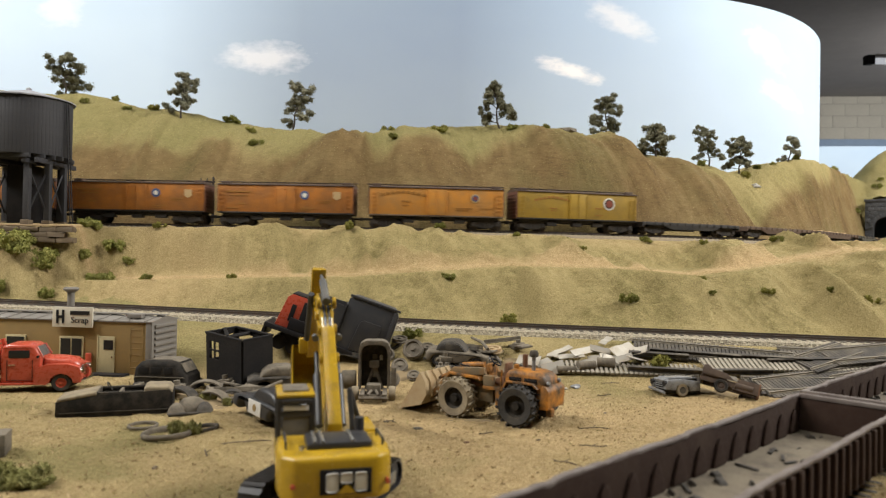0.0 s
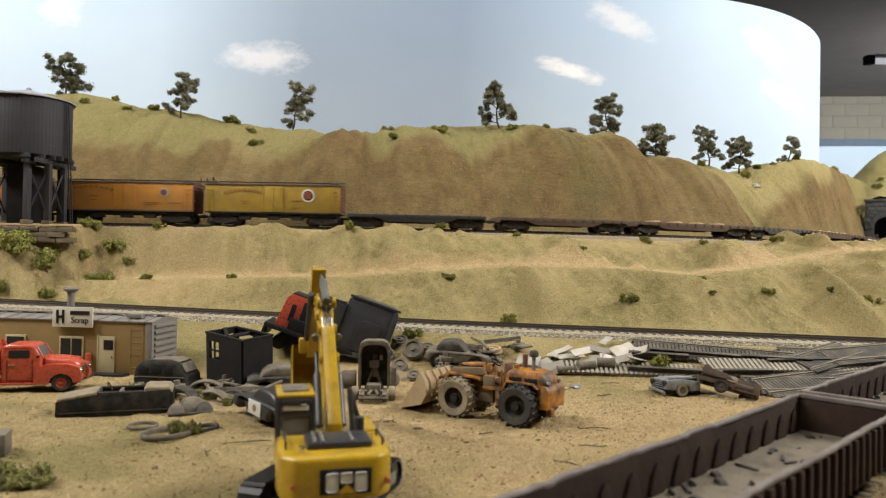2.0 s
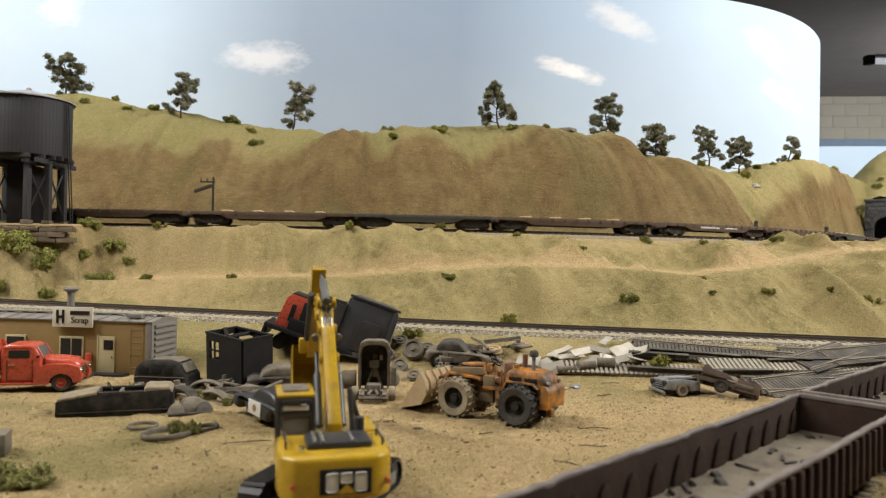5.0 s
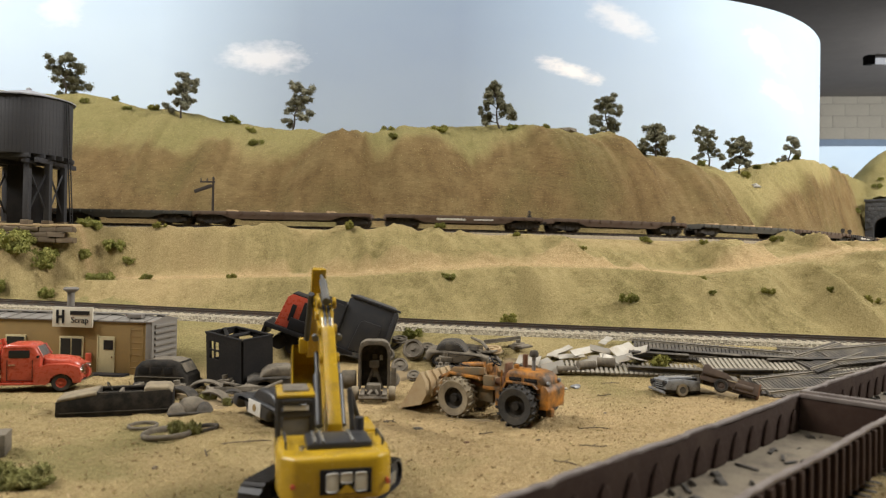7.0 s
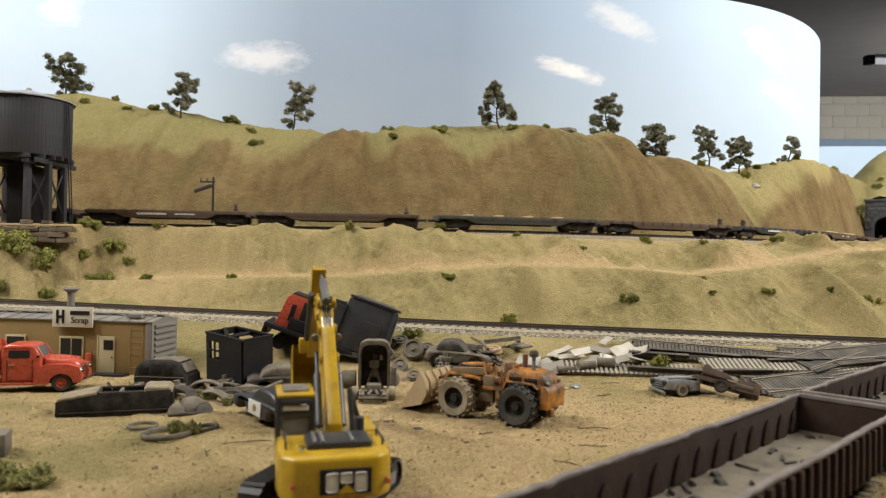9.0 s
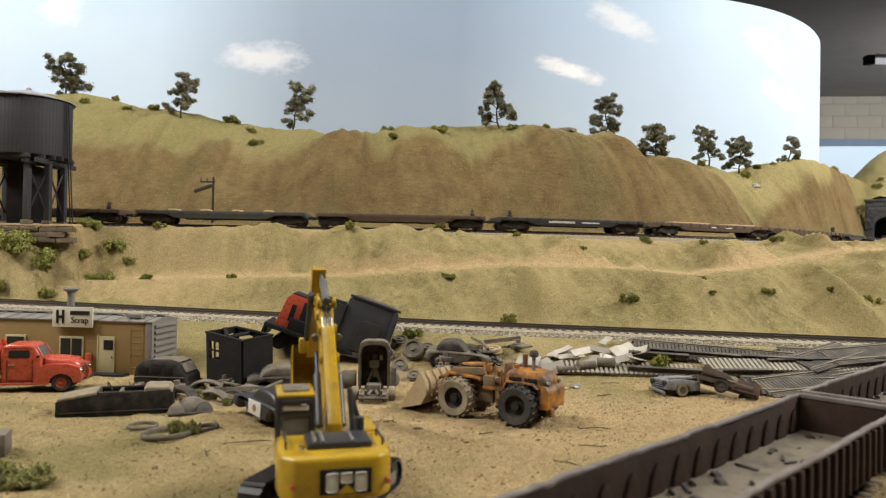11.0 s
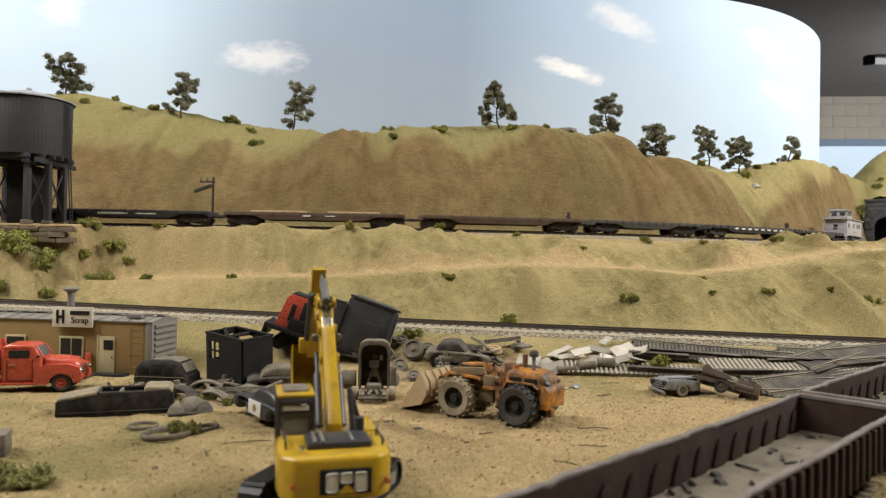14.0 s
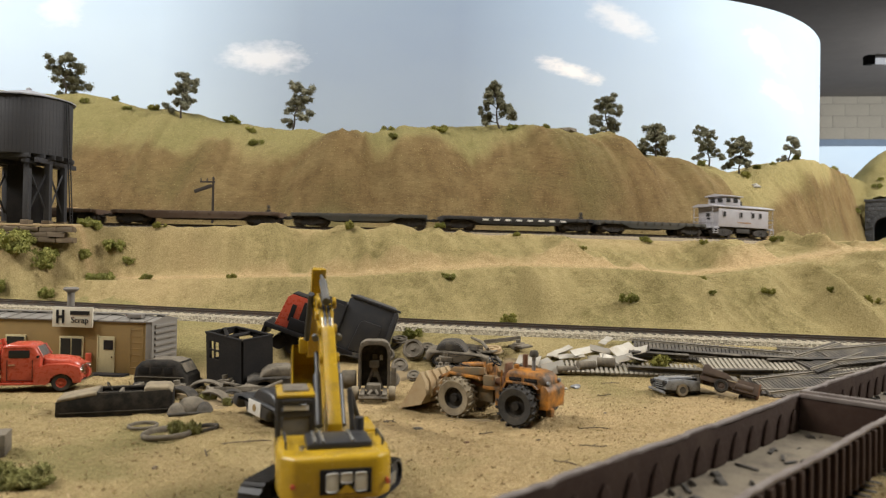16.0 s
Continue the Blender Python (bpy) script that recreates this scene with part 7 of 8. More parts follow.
def tipped_loco():
    """Black diesel shell with a red nose, tipped over on the bank."""
    top = thing("locomotive_shell", pose(-0.0735, 0.503, 0.0165, 0, 19, 4), "tipped black locomotive shell with red nose", "scrap locomotive")
    part("walkway", block(-0.054, 0.042, -0.0170, 0.0170, -0.001, 0.0022, 0.0004), M_BLACKISH, top)
    nose = extrude([(-0.0480, 0.0022), (-0.0455, 0.0235), (-0.0425, 0.0262), (-0.0240, 0.0262), (-0.0240, 0.0022)], -0.0130, 0.0130, 0.0008)
    part("short_hood", nose, M_RED, top, "red short hood end")
    part("hood_side_panel", block(-0.0330, -0.0235, -0.0136, -0.0129, 0.0035, 0.0235, 0.0003), M_BLACKISH, top, "black side panel over red paint")
    part("hood_door", block(-0.0405, -0.0372, -0.0138, -0.0131, 0.0075, 0.0195, 0.0002), M_BLACKISH, top)
    part("battery_box", block(-0.0385, -0.0235, -0.0165, -0.0128, 0.0022, 0.0105, 0.0005), M_BLACKISH, top)
    part("hood_top", block(-0.0430, -0.0238, -0.0125, 0.0125, 0.0258, 0.0270, 0.0004), M_BLACKISH, top)
    t = 0.0010
    for y in (-0.0160, 0.0150):
        bm = bmesh.new()
        for b in ((-0.0235, -0.0195, 0.0022, 0.0310), (-0.0195, -0.0125, 0.0022, 0.0190), (-0.0195, -0.0125, 0.0270, 0.0310), (-0.0125, -0.0045, 0.0022, 0.0310)):
            block(b[0], b[1], y, y + t, b[2], b[3], 0, bm)
        part("cab_side", bm, M_LOCO, top, "black cab side with empty window")
    part("cab_wall", block(-0.0055, -0.0045, -0.0160, 0.0160, 0.0022, 0.0325, 0.0002), M_LOCO, top)
    blk = extrude([(-0.0045, -0.002), (-0.0045, 0.0370), (-0.0010, 0.0395), (0.0290, 0.0395), (0.0325, 0.0360), (0.0325, -0.002)], -0.0150, 0.0150, 0.0011)
    part("engine_hood", blk, M_LOCO, top, "black engine hood block")
    part("hood_panel", extrude([(0.0060, 0.003), (0.0080, 0.0235), (0.0100, 0.0255), (0.0230, 0.0255), (0.0240, 0.003)], -0.0164, -0.0148, 0.0006), M_CATBLACK, top)
    part("hood_rib", block(0.0285, 0.0310, -0.0160, -0.0148, 0.0, 0.0380, 0.0004), M_LOCO, top)
    part("roof_rib", block(-0.0045, 0.0325, -0.0158, -0.0135, 0.0385, 0.0402, 0.0004), M_LOCO, top)
    part("pilot", block(-0.0545, -0.0520, -0.0150, 0.0150, -0.0080, 0.0020, 0.0004), M_BLACKISH, top)
    bm = block(-0.0420, -0.0300, -0.010, 0.010, -0.0095, -0.001, 0.0008)
    for x in (-0.041, -0.031):
        rod((x, -0.0105, -0.009), (x, 0.0105, -0.009), 0.0052, segs=16, bm=bm)
    part("truck", bm, M_BLACKISH, top, "dark running gear")
    bm = bmesh.new()
    for x in (-0.0235, -0.0175):
        rod((x, -0.0172, -0.014), (x, -0.0172, 0.001), 0.0006, bm=bm)
    rod((-0.0235, -0.0172, -0.004), (-0.0175, -0.0172, -0.004), 0.0006, bm=bm)
    part("handrail", bm, M_CREAM, top, "pale yellow handrail")


tipped_loco()


def truck_front():
    """Dusty grey truck cab hulk seen from its open back, with frame and axle."""
    top = thing("truck_cab_hulk", pose(-0.0385, 0.402, 0.0, 0, 0, 4), "dusty grey stripped truck cab standing on end", "scrap truck", "scrapped vehicles")
    bm = bmesh.new()
    outer = [(-0.0092, 0.006), (-0.0092, 0.0290), (-0.0080, 0.0322), (-0.0050, 0.0338), (0.0050, 0.0338), (0.0080, 0.0322), (0.0092, 0.0290), (0.0092, 0.006)]
    inner = [(x * 0.82, 0.006 if z < 0.01 else z - 0.0026) for x, z in outer]
    ro = [[bm.verts.new((x, y, z)) for x, z in ring] for ring in (outer, inner) for y in (0.0, 0.012)]
    for i in range(7):
        for a, b in ((0, 1), (2, 3), (0, 2), (1, 3)):
            bm.faces.new((ro[a][i], ro[a][i + 1], ro[b][i + 1], ro[b][i]))
    bmesh.ops.recalc_face_normals(bm, faces=bm.faces[:])
    bmesh.ops.bevel(bm, geom=bm.edges[:], offset=0.0005, segments=2, affect="EDGES")
    part("cab_hoop", bm, M_DUSTY, top)
    part("bulkhead", block(-0.0078, 0.0078, 0.0100, 0.0115, 0.006, 0.0315, 0.0006), M_DARKHULK, top)
    bm = rod((-0.005, 0.005, 0.005), (0.0, 0.007, 0.019), 0.0010)
    rod((0.005, 0.005, 0.005), (0.0, 0.007, 0.019), 0.0010, bm=bm)
    rod((0, 0.007, 0.012), (0, 0.008, 0.025), 0.0016, bm=bm)
    block(-0.0028, 0.0028, 0.004, 0.0095, 0.0175, 0.0220, 0.0008, bm)
    part("steering_gear", bm, M_DUSTY, top)
    part("marker", block(0.003, 0.0048, 0.008, 0.0105, 0.0215, 0.0245, 0.0002), M_WHITE, top)
    bm = bmesh.new()
    for x in (-0.0068, 0.0058):
        block(x - 0.0008, x + 0.0018, -0.0165, 0.004, 0.0018, 0.0062, 0.0004, bm)
    for y in (-0.016, -0.010, 0.0):
        rod((-0.008, y, 0.004), (0.008, y, 0.004), 0.0010, bm=bm)
    rod((-0.003, -0.015, 0.0055), (-0.001, -0.004, 0.0065), 0.0008, bm=bm)
    rod((0.003, -0.015, 0.0055), (0.001, -0.004, 0.0065), 0.0008, bm=bm)
    block(-0.004, 0.004, -0.006, 0.003, 0.003, 0.0095, 0.0008, bm)
    part("frame", bm, M_DUSTY, top)
    for s in (-1, 1):
        tyre(top, "wheel", s * 0.0105, -0.002, 0.0040, 0.0042, 0.004, Matrix.Rotation(radians(90 * s), 4, "Y"), M_DUSTTYRE, M_DUSTY, 0)
    part("air_tank", rod((-0.0190, 0.006, 0.0105), (-0.0105, 0.006, 0.0105), 0.0055, segs=16, bevel=0.001), M_DUSTY, top)
    part("step_box", block(0.0098, 0.0128, 0.0, 0.008, 0.006, 0.0185, 0.0006), M_DUSTY, top)


truck_front()


def excavator():
    top = thing("excavator", pose(-0.0385, 0.2370, 0.0), "yellow tracked excavator with black engine cover", "excavator")
    # undercarriage, turned against the house
    und = part("undercarriage", block(-0.010, 0.010, -0.010, 0.010, 0.0035, 0.0090, 0.0008), M_CATBLACK, top)
    und.matrix_local = pose(0, 0, 0, 0, 0, -17)
    part("slew_ring", rod((0, 0, 0.008), (0, 0, 0.0112), 0.0095, segs=24), M_CATBLACK, top)
    for s in (-1, 1):
        tr = part("track_frame", block(s * 0.0150 - 0.0022, s * 0.0150 + 0.0022, -0.018, 0.018, 0.0028, 0.0080, 0.0008), M_CATBLACK, und)
        bm = bmesh.new()
        L, r = 0.0185, 0.0050
        per = 4 * L + math.tau * r
        n = 46
        for k in range(n):
            d = per * k / n
            if d < 2 * L:
                y, z, a = -L + d, 2 * r + 0.0002, 0
            elif d < 2 * L + math.pi * r:
                q = (d - 2 * L) / r
                y, z, a = L + r * math.sin(q), r + 0.0002 + r * math.cos(q), -q
            elif d < 4 * L + math.pi * r:
                y, z, a = L - (d - 2 * L - math.pi * r), 0.0002, math.pi
            else:
                q = (d - 4 * L - math.pi * r) / r
                y, z, a = -L - r * math.sin(q), r + 0.0002 - r * math.cos(q), math.pi - q
            m = Matrix.Translation((s * 0.0150, y, z)) @ Matrix.Rotation(a, 4, "X")
            block(-0.0040, 0.0040, -0.0012, 0.0012, -0.0007, 0.0, 0, bm, m)
            block(-0.0040, 0.0040, -0.0012, -0.0006, 0.0, 0.0006, 0, bm, m)
        tagged(part("track_chain", bm, M_CATBLACK, und, "black crawler track with grouser plates"), kind="stuff")
        for y in (-L, L):
            part("idler", rod((s * 0.0150 - 0.0030, y, 0.0052), (s * 0.0150 + 0.0030, y, 0.0052), 0.0040, segs=18, bevel=0.0004), M_CATBLACK, und)
        part("side_plate", block(s * 0.0192 - 0.0004, s * 0.0192 + 0.0004, -0.016, 0.016, 0.0032, 0.0075, 0.0003), M_GLASS_GREY, und)
    # house
    outline = [(-0.0168, -0.006), (-0.0174, -0.022), (-0.0165, -0.0305), (-0.0125, -0.0345), (0.0125, -0.0345), (0.0165, -0.0305), (0.0174, -0.022), (0.0168, -0.006)]
    bm = bmesh.new()
    bot = [bm.verts.new((x, y, 0.0110)) for x, y in outline]
    topv = [bm.verts.new((x, y, 0.0242)) for x, y in outline]
    bm.faces.new(bot[::-1])
    bm.faces.new(topv)
    for k in range(8):
        bm.faces.new((bot[k], bot[(k + 1) % 8], topv[(k + 1) % 8], topv[k]))
    bmesh.ops.recalc_face_normals(bm, faces=bm.faces[:])
    bmesh.ops.bevel(bm, geom=bm.edges[:], offset=0.0019, segments=4, profile=0.55, affect="EDGES")
    house = part("house", bm, M_CAT, top, "yellow body and counterweight", smooth=False)
    house.matrix_local = pose(0, 0, 0, 0, 0, 15)
    part("front_deck", block(-0.0168, 0.0168, -0.0062, 0.0170, 0.0110, 0.0185, 0.0009), M_CAT, house)
    part("engine_cover", block(-0.0085, 0.0115, -0.0265, -0.0120, 0.0235, 0.0262, 0.0012), M_CATBLACK, house, "black grooved engine cover")
    for x in (-0.0060, -0.0035, 0.0055):
        part("cover_rib", block(x - 0.0006, x + 0.0006, -0.0260, -0.0125, 0.0258, 0.0267, 0.0003), M_GLASS_GREY, house)
    part("side_hatch", block(0.0095, 0.0165, -0.0060, 0.0140, 0.0180, 0.0245, 0.0008), M_CAT, house)
    part("exhaust", rod((0.0095, -0.0110, 0.0250), (0.0095, -0.0110, 0.0300), 0.0016, segs=12), M_CATBLACK, house)
    bm = rod((0.0078, -0.0085, 0.0245), (0.0066, -0.0065, 0.0385), 0.0009)
    rod((0.0112, -0.0030, 0.0245), (0.0066, -0.0065, 0.0385), 0.0009, bm=bm)
    for x in (-0.0145, 0.0150):
        rod((x, -0.0240, 0.0235), (x, -0.0240, 0.0262), 0.0004, segs=6, bm=bm)
        rod((x, -0.0120, 0.0235), (x, -0.0120, 0.0262), 0.0004, segs=6, bm=bm)
        rod((x, -0.0240, 0.0262), (x, -0.0120, 0.0262), 0.0004, segs=6, bm=bm)
    part("grab_rail", bm, M_CATBLACK, house)
    part("maker_plate", block(-0.0052, 0.0100, -0.0351, -0.0344, 0.0132, 0.0206, 0.0002), M_BLACK, house, "black plate with pale emblem shapes")
    yb = -0.0355
    for k, x in enumerate((-0.0034, 0.0008, 0.0050)):
        bm = block(x, x + 0.0036, yb, yb + 0.0005, 0.0142 if k != 1 else 0.0166, 0.0196, 0.0008)
        part("emblem_bar", bm, M_WHITE, house)
    part("emblem_wedge", extrude([(-0.0004, 0.0137), (0.0026, 0.0163), (0.0056, 0.0137)], yb - 0.0002, yb + 0.0004), M_CAT, house)
    for x in (-0.0128, 0.0150):
        part("tail_lamp", rod((x, -0.0320, 0.0160), (x, -0.0346, 0.0160), 0.0007, segs=10), M_RED, house)
    part("lifting_eye", rod((-0.0100, -0.0290, 0.0250), (-0.0100, -0.0290, 0.0262), 0.0010, segs=10), M_CHROME, house)
    # driver's cab
    cab = part("driver_cab", block(-0.0163, -0.0162 + 0.0005, -0.0035, 0.0165, 0.0115, 0.0350, 0.0002), M_CATBLACK, house, "glazed black driver's cab")
    bm = bmesh.new()
    for x in (-0.0160, -0.0050):
        for y in (-0.0035, 0.0055, 0.0155):
            block(x - 0.0007, x + 0.0007, y - 0.0007, y + 0.0007, 0.0115, 0.0352, 0.0002, bm)
    for y in (-0.0035, 0.0155):
        block(-0.0160, -0.0050, y - 0.0007, y + 0.0007, 0.0115, 0.0175, 0.0002, bm)
        block(-0.0160, -0.0050, y - 0.0007, y + 0.0007, 0.0295, 0.0312, 0.0002, bm)
    block(-0.0165, -0.0045, -0.0040, 0.0160, 0.0338, 0.0354, 0.0006, bm)
    part("cab_frame", bm, M_CATBLACK, cab)
    part("rear_window", block(-0.0148, -0.0062, -0.0036, -0.0031, 0.0180, 0.0292, 0.0002), M_GLASS_GREY, cab, "dusty grey rear window")
    part("rear_vent", block(-0.0146, -0.0064, -0.0046, -0.0041, 0.0314, 0.0332, 0.0003), M_WHITE, cab)
    part("cab_roof", block(-0.0168, -0.0042, -0.0042, 0.0162, 0.0354, 0.0366, 0.0005), M_CAT, cab, "yellow cab roof")
    part("roof_hatch", block(-0.0145, -0.0060, 0.0010, 0.0130, 0.0365, 0.0372, 0.0003), M_DUSTY, cab)
    part("cab_visor", block(-0.0150, -0.0055, -0.0052, -0.0036, 0.0338, 0.0352, 0.0004), M_CATBLACK, cab)
    part("operator_seat", block(-0.0130, -0.0075, 0.003, 0.008, 0.0125, 0.0235, 0.0010), M_BLACK, cab)
    # boom, stick, bucket
    bx = 0.0035
    boom = extrude([(0.006, 0.0175), (0.006, 0.0240), (0.036, 0.0545), (0.046, 0.0610), (0.078, 0.0655), (0.078, 0.0615), (0.050, 0.0535), (0.042, 0.0470), (0.016, 0.0175)], -0.0026, 0.0026, 0.0007, None, Matrix.Translation((bx, 0, 0)) @ Matrix.Rotation(radians(90), 4, "Z"))
    boom_ob = part("boom", boom, M_CAT, house, "yellow cranked boom")
    for y, z in ((0.030, 0.0435), (0.040, 0.0535), (0.052, 0.0578)):
        part("boom_boss", rod((bx - 0.0037, y, z), (bx + 0.0037, y, z), 0.0021, segs=14, bevel=0.0003), M_CAT, boom_ob)
    for s in (-1, 1):
        bm = rod((bx + s * 0.0041, 0.020, 0.0200), (bx + s * 0.0041, 0.034, 0.0365), 0.0016, segs=12)
        rod((bx + s * 0.0041, 0.034, 0.0365), (bx + s * 0.0041, 0.041, 0.0440), 0.0008, segs=10, bm=bm)
        part("boom_cylinder", bm, M_CATBLACK, boom_ob)
    for s in (-1, 1):
        for k in range(2):
            hose = bmesh.new()
            for (ya, za), (yb2, zb2) in zip(((0.012, 0.0265), (0.028, 0.0445), (0.040, 0.0580), (0.052, 0.0635)), ((0.028, 0.0445), (0.040, 0.0580), (0.052, 0.0635), (0.066, 0.0660))):
                rod((bx + s * (0.0009 + 0.0010 * k), ya, za), (bx + s * (0.0009 + 0.0010 * k), yb2, zb2), 0.0005, segs=6, bm=hose)
            part("hydraulic_line", hose, M_CAT if k else M_CATBLACK, boom_ob)
        part("boom_flange", extrude([(0.006, 0.0175), (0.006, 0.0180), (0.036, 0.0485), (0.046, 0.0550), (0.078, 0.0625), (0.078, 0.0615), (0.050, 0.0535), (0.042, 0.0470), (0.016, 0.0175)], s * 0.0026, s * 0.0031, 0.0001, None, Matrix.Translation((bx, 0, 0)) @ Matrix.Rotation(radians(90), 4, "Z")), M_CAT, boom_ob)
        part("work_lamp", rod((bx + s * 0.0046, 0.0385, 0.0500), (bx + s * 0.0046, 0.0412, 0.0505), 0.0013, segs=12), M_GLASS_GREY, boom_ob)
        part("pin_lug", rod((bx + s * 0.0024, 0.046, 0.0635), (bx + s * 0.0039, 0.046, 0.0635), 0.0024, segs=14, bevel=0.0003), M_CAT, boom_ob)
    bm = rod((bx, 0.045, 0.0640), (bx, 0.062, 0.0715), 0.0017, segs=12)
    rod((bx, 0.062, 0.0715), (bx, 0.072, 0.0745), 0.0009, segs=10, bm=bm)
    part("stick_cylinder", bm, M_GLASS_GREY, boom_ob, "grey hydraulic cylinder")
    stick = extrude([(0.068, 0.0765), (0.073, 0.0775), (0.081, 0.0640), (0.100, 0.0365), (0.098, 0.0340), (0.094, 0.0345), (0.076, 0.0600)], -0.0030, 0.0030, 0.0006, None, Matrix.Translation((bx - 0.001, 0, 0)) @ Matrix.Rotation(radians(90), 4, "Z"))
    stick_ob = part("stick", stick, M_CAT, house, "yellow dipper stick")
    bm = rod((bx - 0.0045, 0.066, 0.066), (bx - 0.0045, 0.088, 0.044), 0.0013, segs=10)
    part("bucket_cylinder", bm, M_CATBLACK, stick_ob)
    bk = bmesh.new()
    prof = [(0.099, 0.0400), (0.106, 0.0370), (0.110, 0.0290), (0.107, 0.0210), (0.099, 0.0170), (0.0915, 0.0185)]
    prev = None
    inner = [(0.099, 0.0385), (0.1045, 0.0360), (0.1082, 0.0290), (0.1055, 0.0222), (0.0985, 0.0186), (0.0915, 0.0197)]
    ringo = [[bk.verts.new((bx - 0.0045 + x, y, z)) for y, z in pr] for pr in (prof, inner) for x in (-0.0060, 0.0060)]
    for i in range(5):
        for a, b in ((0, 1), (2, 3), (0, 2), (1, 3)):
            bk.faces.new((ringo[a][i], ringo[a][i + 1], ringo[b][i + 1], ringo[b][i]))
    for x in (-0.0060, 0.0054):
        extrude(prof, x, x + 0.0006, 0.0, bk, Matrix.Translation((bx - 0.0045, 0, 0)) @ Matrix(((0, 1, 0, 0), (1, 0, 0, 0), (0, 0, 1, 0), (0, 0, 0, 1))))
    bmesh.ops.recalc_face_normals(bk, faces=bk.faces[:])
    bucket = part("bucket", bk, M_CAT, stick_ob, "yellow digging bucket")
    part("bucket_link", block(bx - 0.0075, bx - 0.0015, 0.0930, 0.1000, 0.0365, 0.0435, 0.0010), M_CAT, stick_ob)
    for k in range(5):
        x = bx - 0.0101 + k * 0.0028
        part("tooth", extrude([(0.0925, 0.0178), (0.0925, 0.0200), (0.0878, 0.0166)], -0.0006, 0.0006, 0.0, None, Matrix.Translation((x, 0, 0)) @ Matrix(((0, 1, 0, 0), (1, 0, 0, 0), (0, 0, 1, 0), (0, 0, 0, 1)))), M_GLASS_GREY, stick_ob)


excavator()


def loader():
    ang = math.degrees(math.atan2(0.0184, -0.0295))
    top = thing("wheel_loader", pose(0.0300, 0.3640, 0.0, 0, 0, ang), "rusty orange wheel loader with dusty lugged tyres", "loader")
    r = 0.0103
    for x, dust in ((0.0175, True), (-0.0175, False)):
        for s in (-1, 1):
            tyre(top, "wheel", x, s * 0.0125, r, r * 0.95, 0.0085, SIDE if s < 0 else SIDE.inverted(), M_DUSTTYRE if dust else M_RUBBER, M_HULKBLACK, 18, 0.56)
        part("axle", rod((x, -0.010, r), (x, 0.010, r), 0.0024, segs=12), M_RUST, top)
    hood = extrude([(-0.0290, 0.0105), (-0.0308, 0.0160), (-0.0308, 0.0205), (-0.0298, 0.0238), (-0.0276, 0.0257), (-0.0240, 0.0266), (-0.0120, 0.0272), (-0.0094, 0.0262), (-0.0080, 0.0240), (-0.0070, 0.0190), (-0.0070, 0.0105)], -0.0088, 0.0088, 0.0026, cap=True)
    part("engine_hood", hood, M_LOADER, top, "rust-streaked orange engine hood")
    for x0, x1 in ((-0.0175, -0.0105), (-0.0260, -0.0190)):
        for s in (-1, 1):
            bm = block(x0, x1, s * 0.0085, s * 0.0089, 0.0175, 0.0235, 0.0002)
            for k in range(4):
                block(x0 + 0.0004, x1 - 0.0004, s * 0.0089, s * 0.0092, 0.0182 + k * 0.0013, 0.0187 + k * 0.0013, 0, bm)
            part("hood_grille", bm, M_BLACKISH, top, "dark louvred side grille")
    part("counterweight", extrude([(-0.0325, 0.0090), (-0.0330, 0.0180), (-0.0310, 0.0205), (-0.0290, 0.0205), (-0.0275, 0.0090)], -0.0105, 0.0105, 0.0008), M_LOADER, top)
    part("tow_hitch", block(-0.0335, -0.0305, 0.004, 0.008, 0.0055, 0.0095, 0.0004), M_LOADER, top)
    part("rear_frame", block(-0.0280, -0.0030, -0.0065, 0.0065, 0.0085, 0.0130, 0.0006), M_LOADER, top)
    part("front_frame", extrude([(0.0000, 0.0080), (0.0000, 0.0190), (0.0080, 0.0235), (0.0190, 0.0215), (0.0260, 0.0120), (0.0240, 0.0080)], -0.0055, 0.0055, 0.0007), M_LOADGRIME, top)
    part("centre_pin", rod((-0.0018, 0, 0.0070), (-0.0018, 0, 0.0190), 0.0024, segs=12), M_RUST, top)
    part("operator_floor", block(-0.0090, 0.0040, -0.0095, 0.0095, 0.0155, 0.0172, 0.0004), M_LOADER, top)
    part("engine_bay", block(-0.0092, -0.0070, -0.0070, 0.0070, 0.0172, 0.0225, 0.0004), M_BLACKISH, top)
    part("operator_seat", extrude([(-0.0070, 0.0172), (-0.0070, 0.0290), (-0.0055, 0.0290), (-0.0045, 0.0215), (0.0, 0.0205), (0.0, 0.0172)], -0.0035, 0.0035, 0.0005), M_RUST, top, "worn brown operator seat")
    part("dashboard", block(0.0030, 0.0055, -0.0045, 0.0045, 0.0172, 0.0275, 0.0006), M_LOADER, top)
    part("steering_wheel", lathe([(0.0024, -0.0003), (0.0030, -0.0003), (0.0030, 0.0003), (0.0024, 0.0003), (0.0024, -0.0003)], 20, None, Matrix.Translation((0.0012, 0, 0.0285)) @ Matrix.Rotation(radians(-35), 4, "Y")), M_BLACKISH, top)
    part("steering_post", rod((0.0012, 0, 0.0285), (0.0040, 0, 0.0255), 0.0005), M_BLACKISH, top)
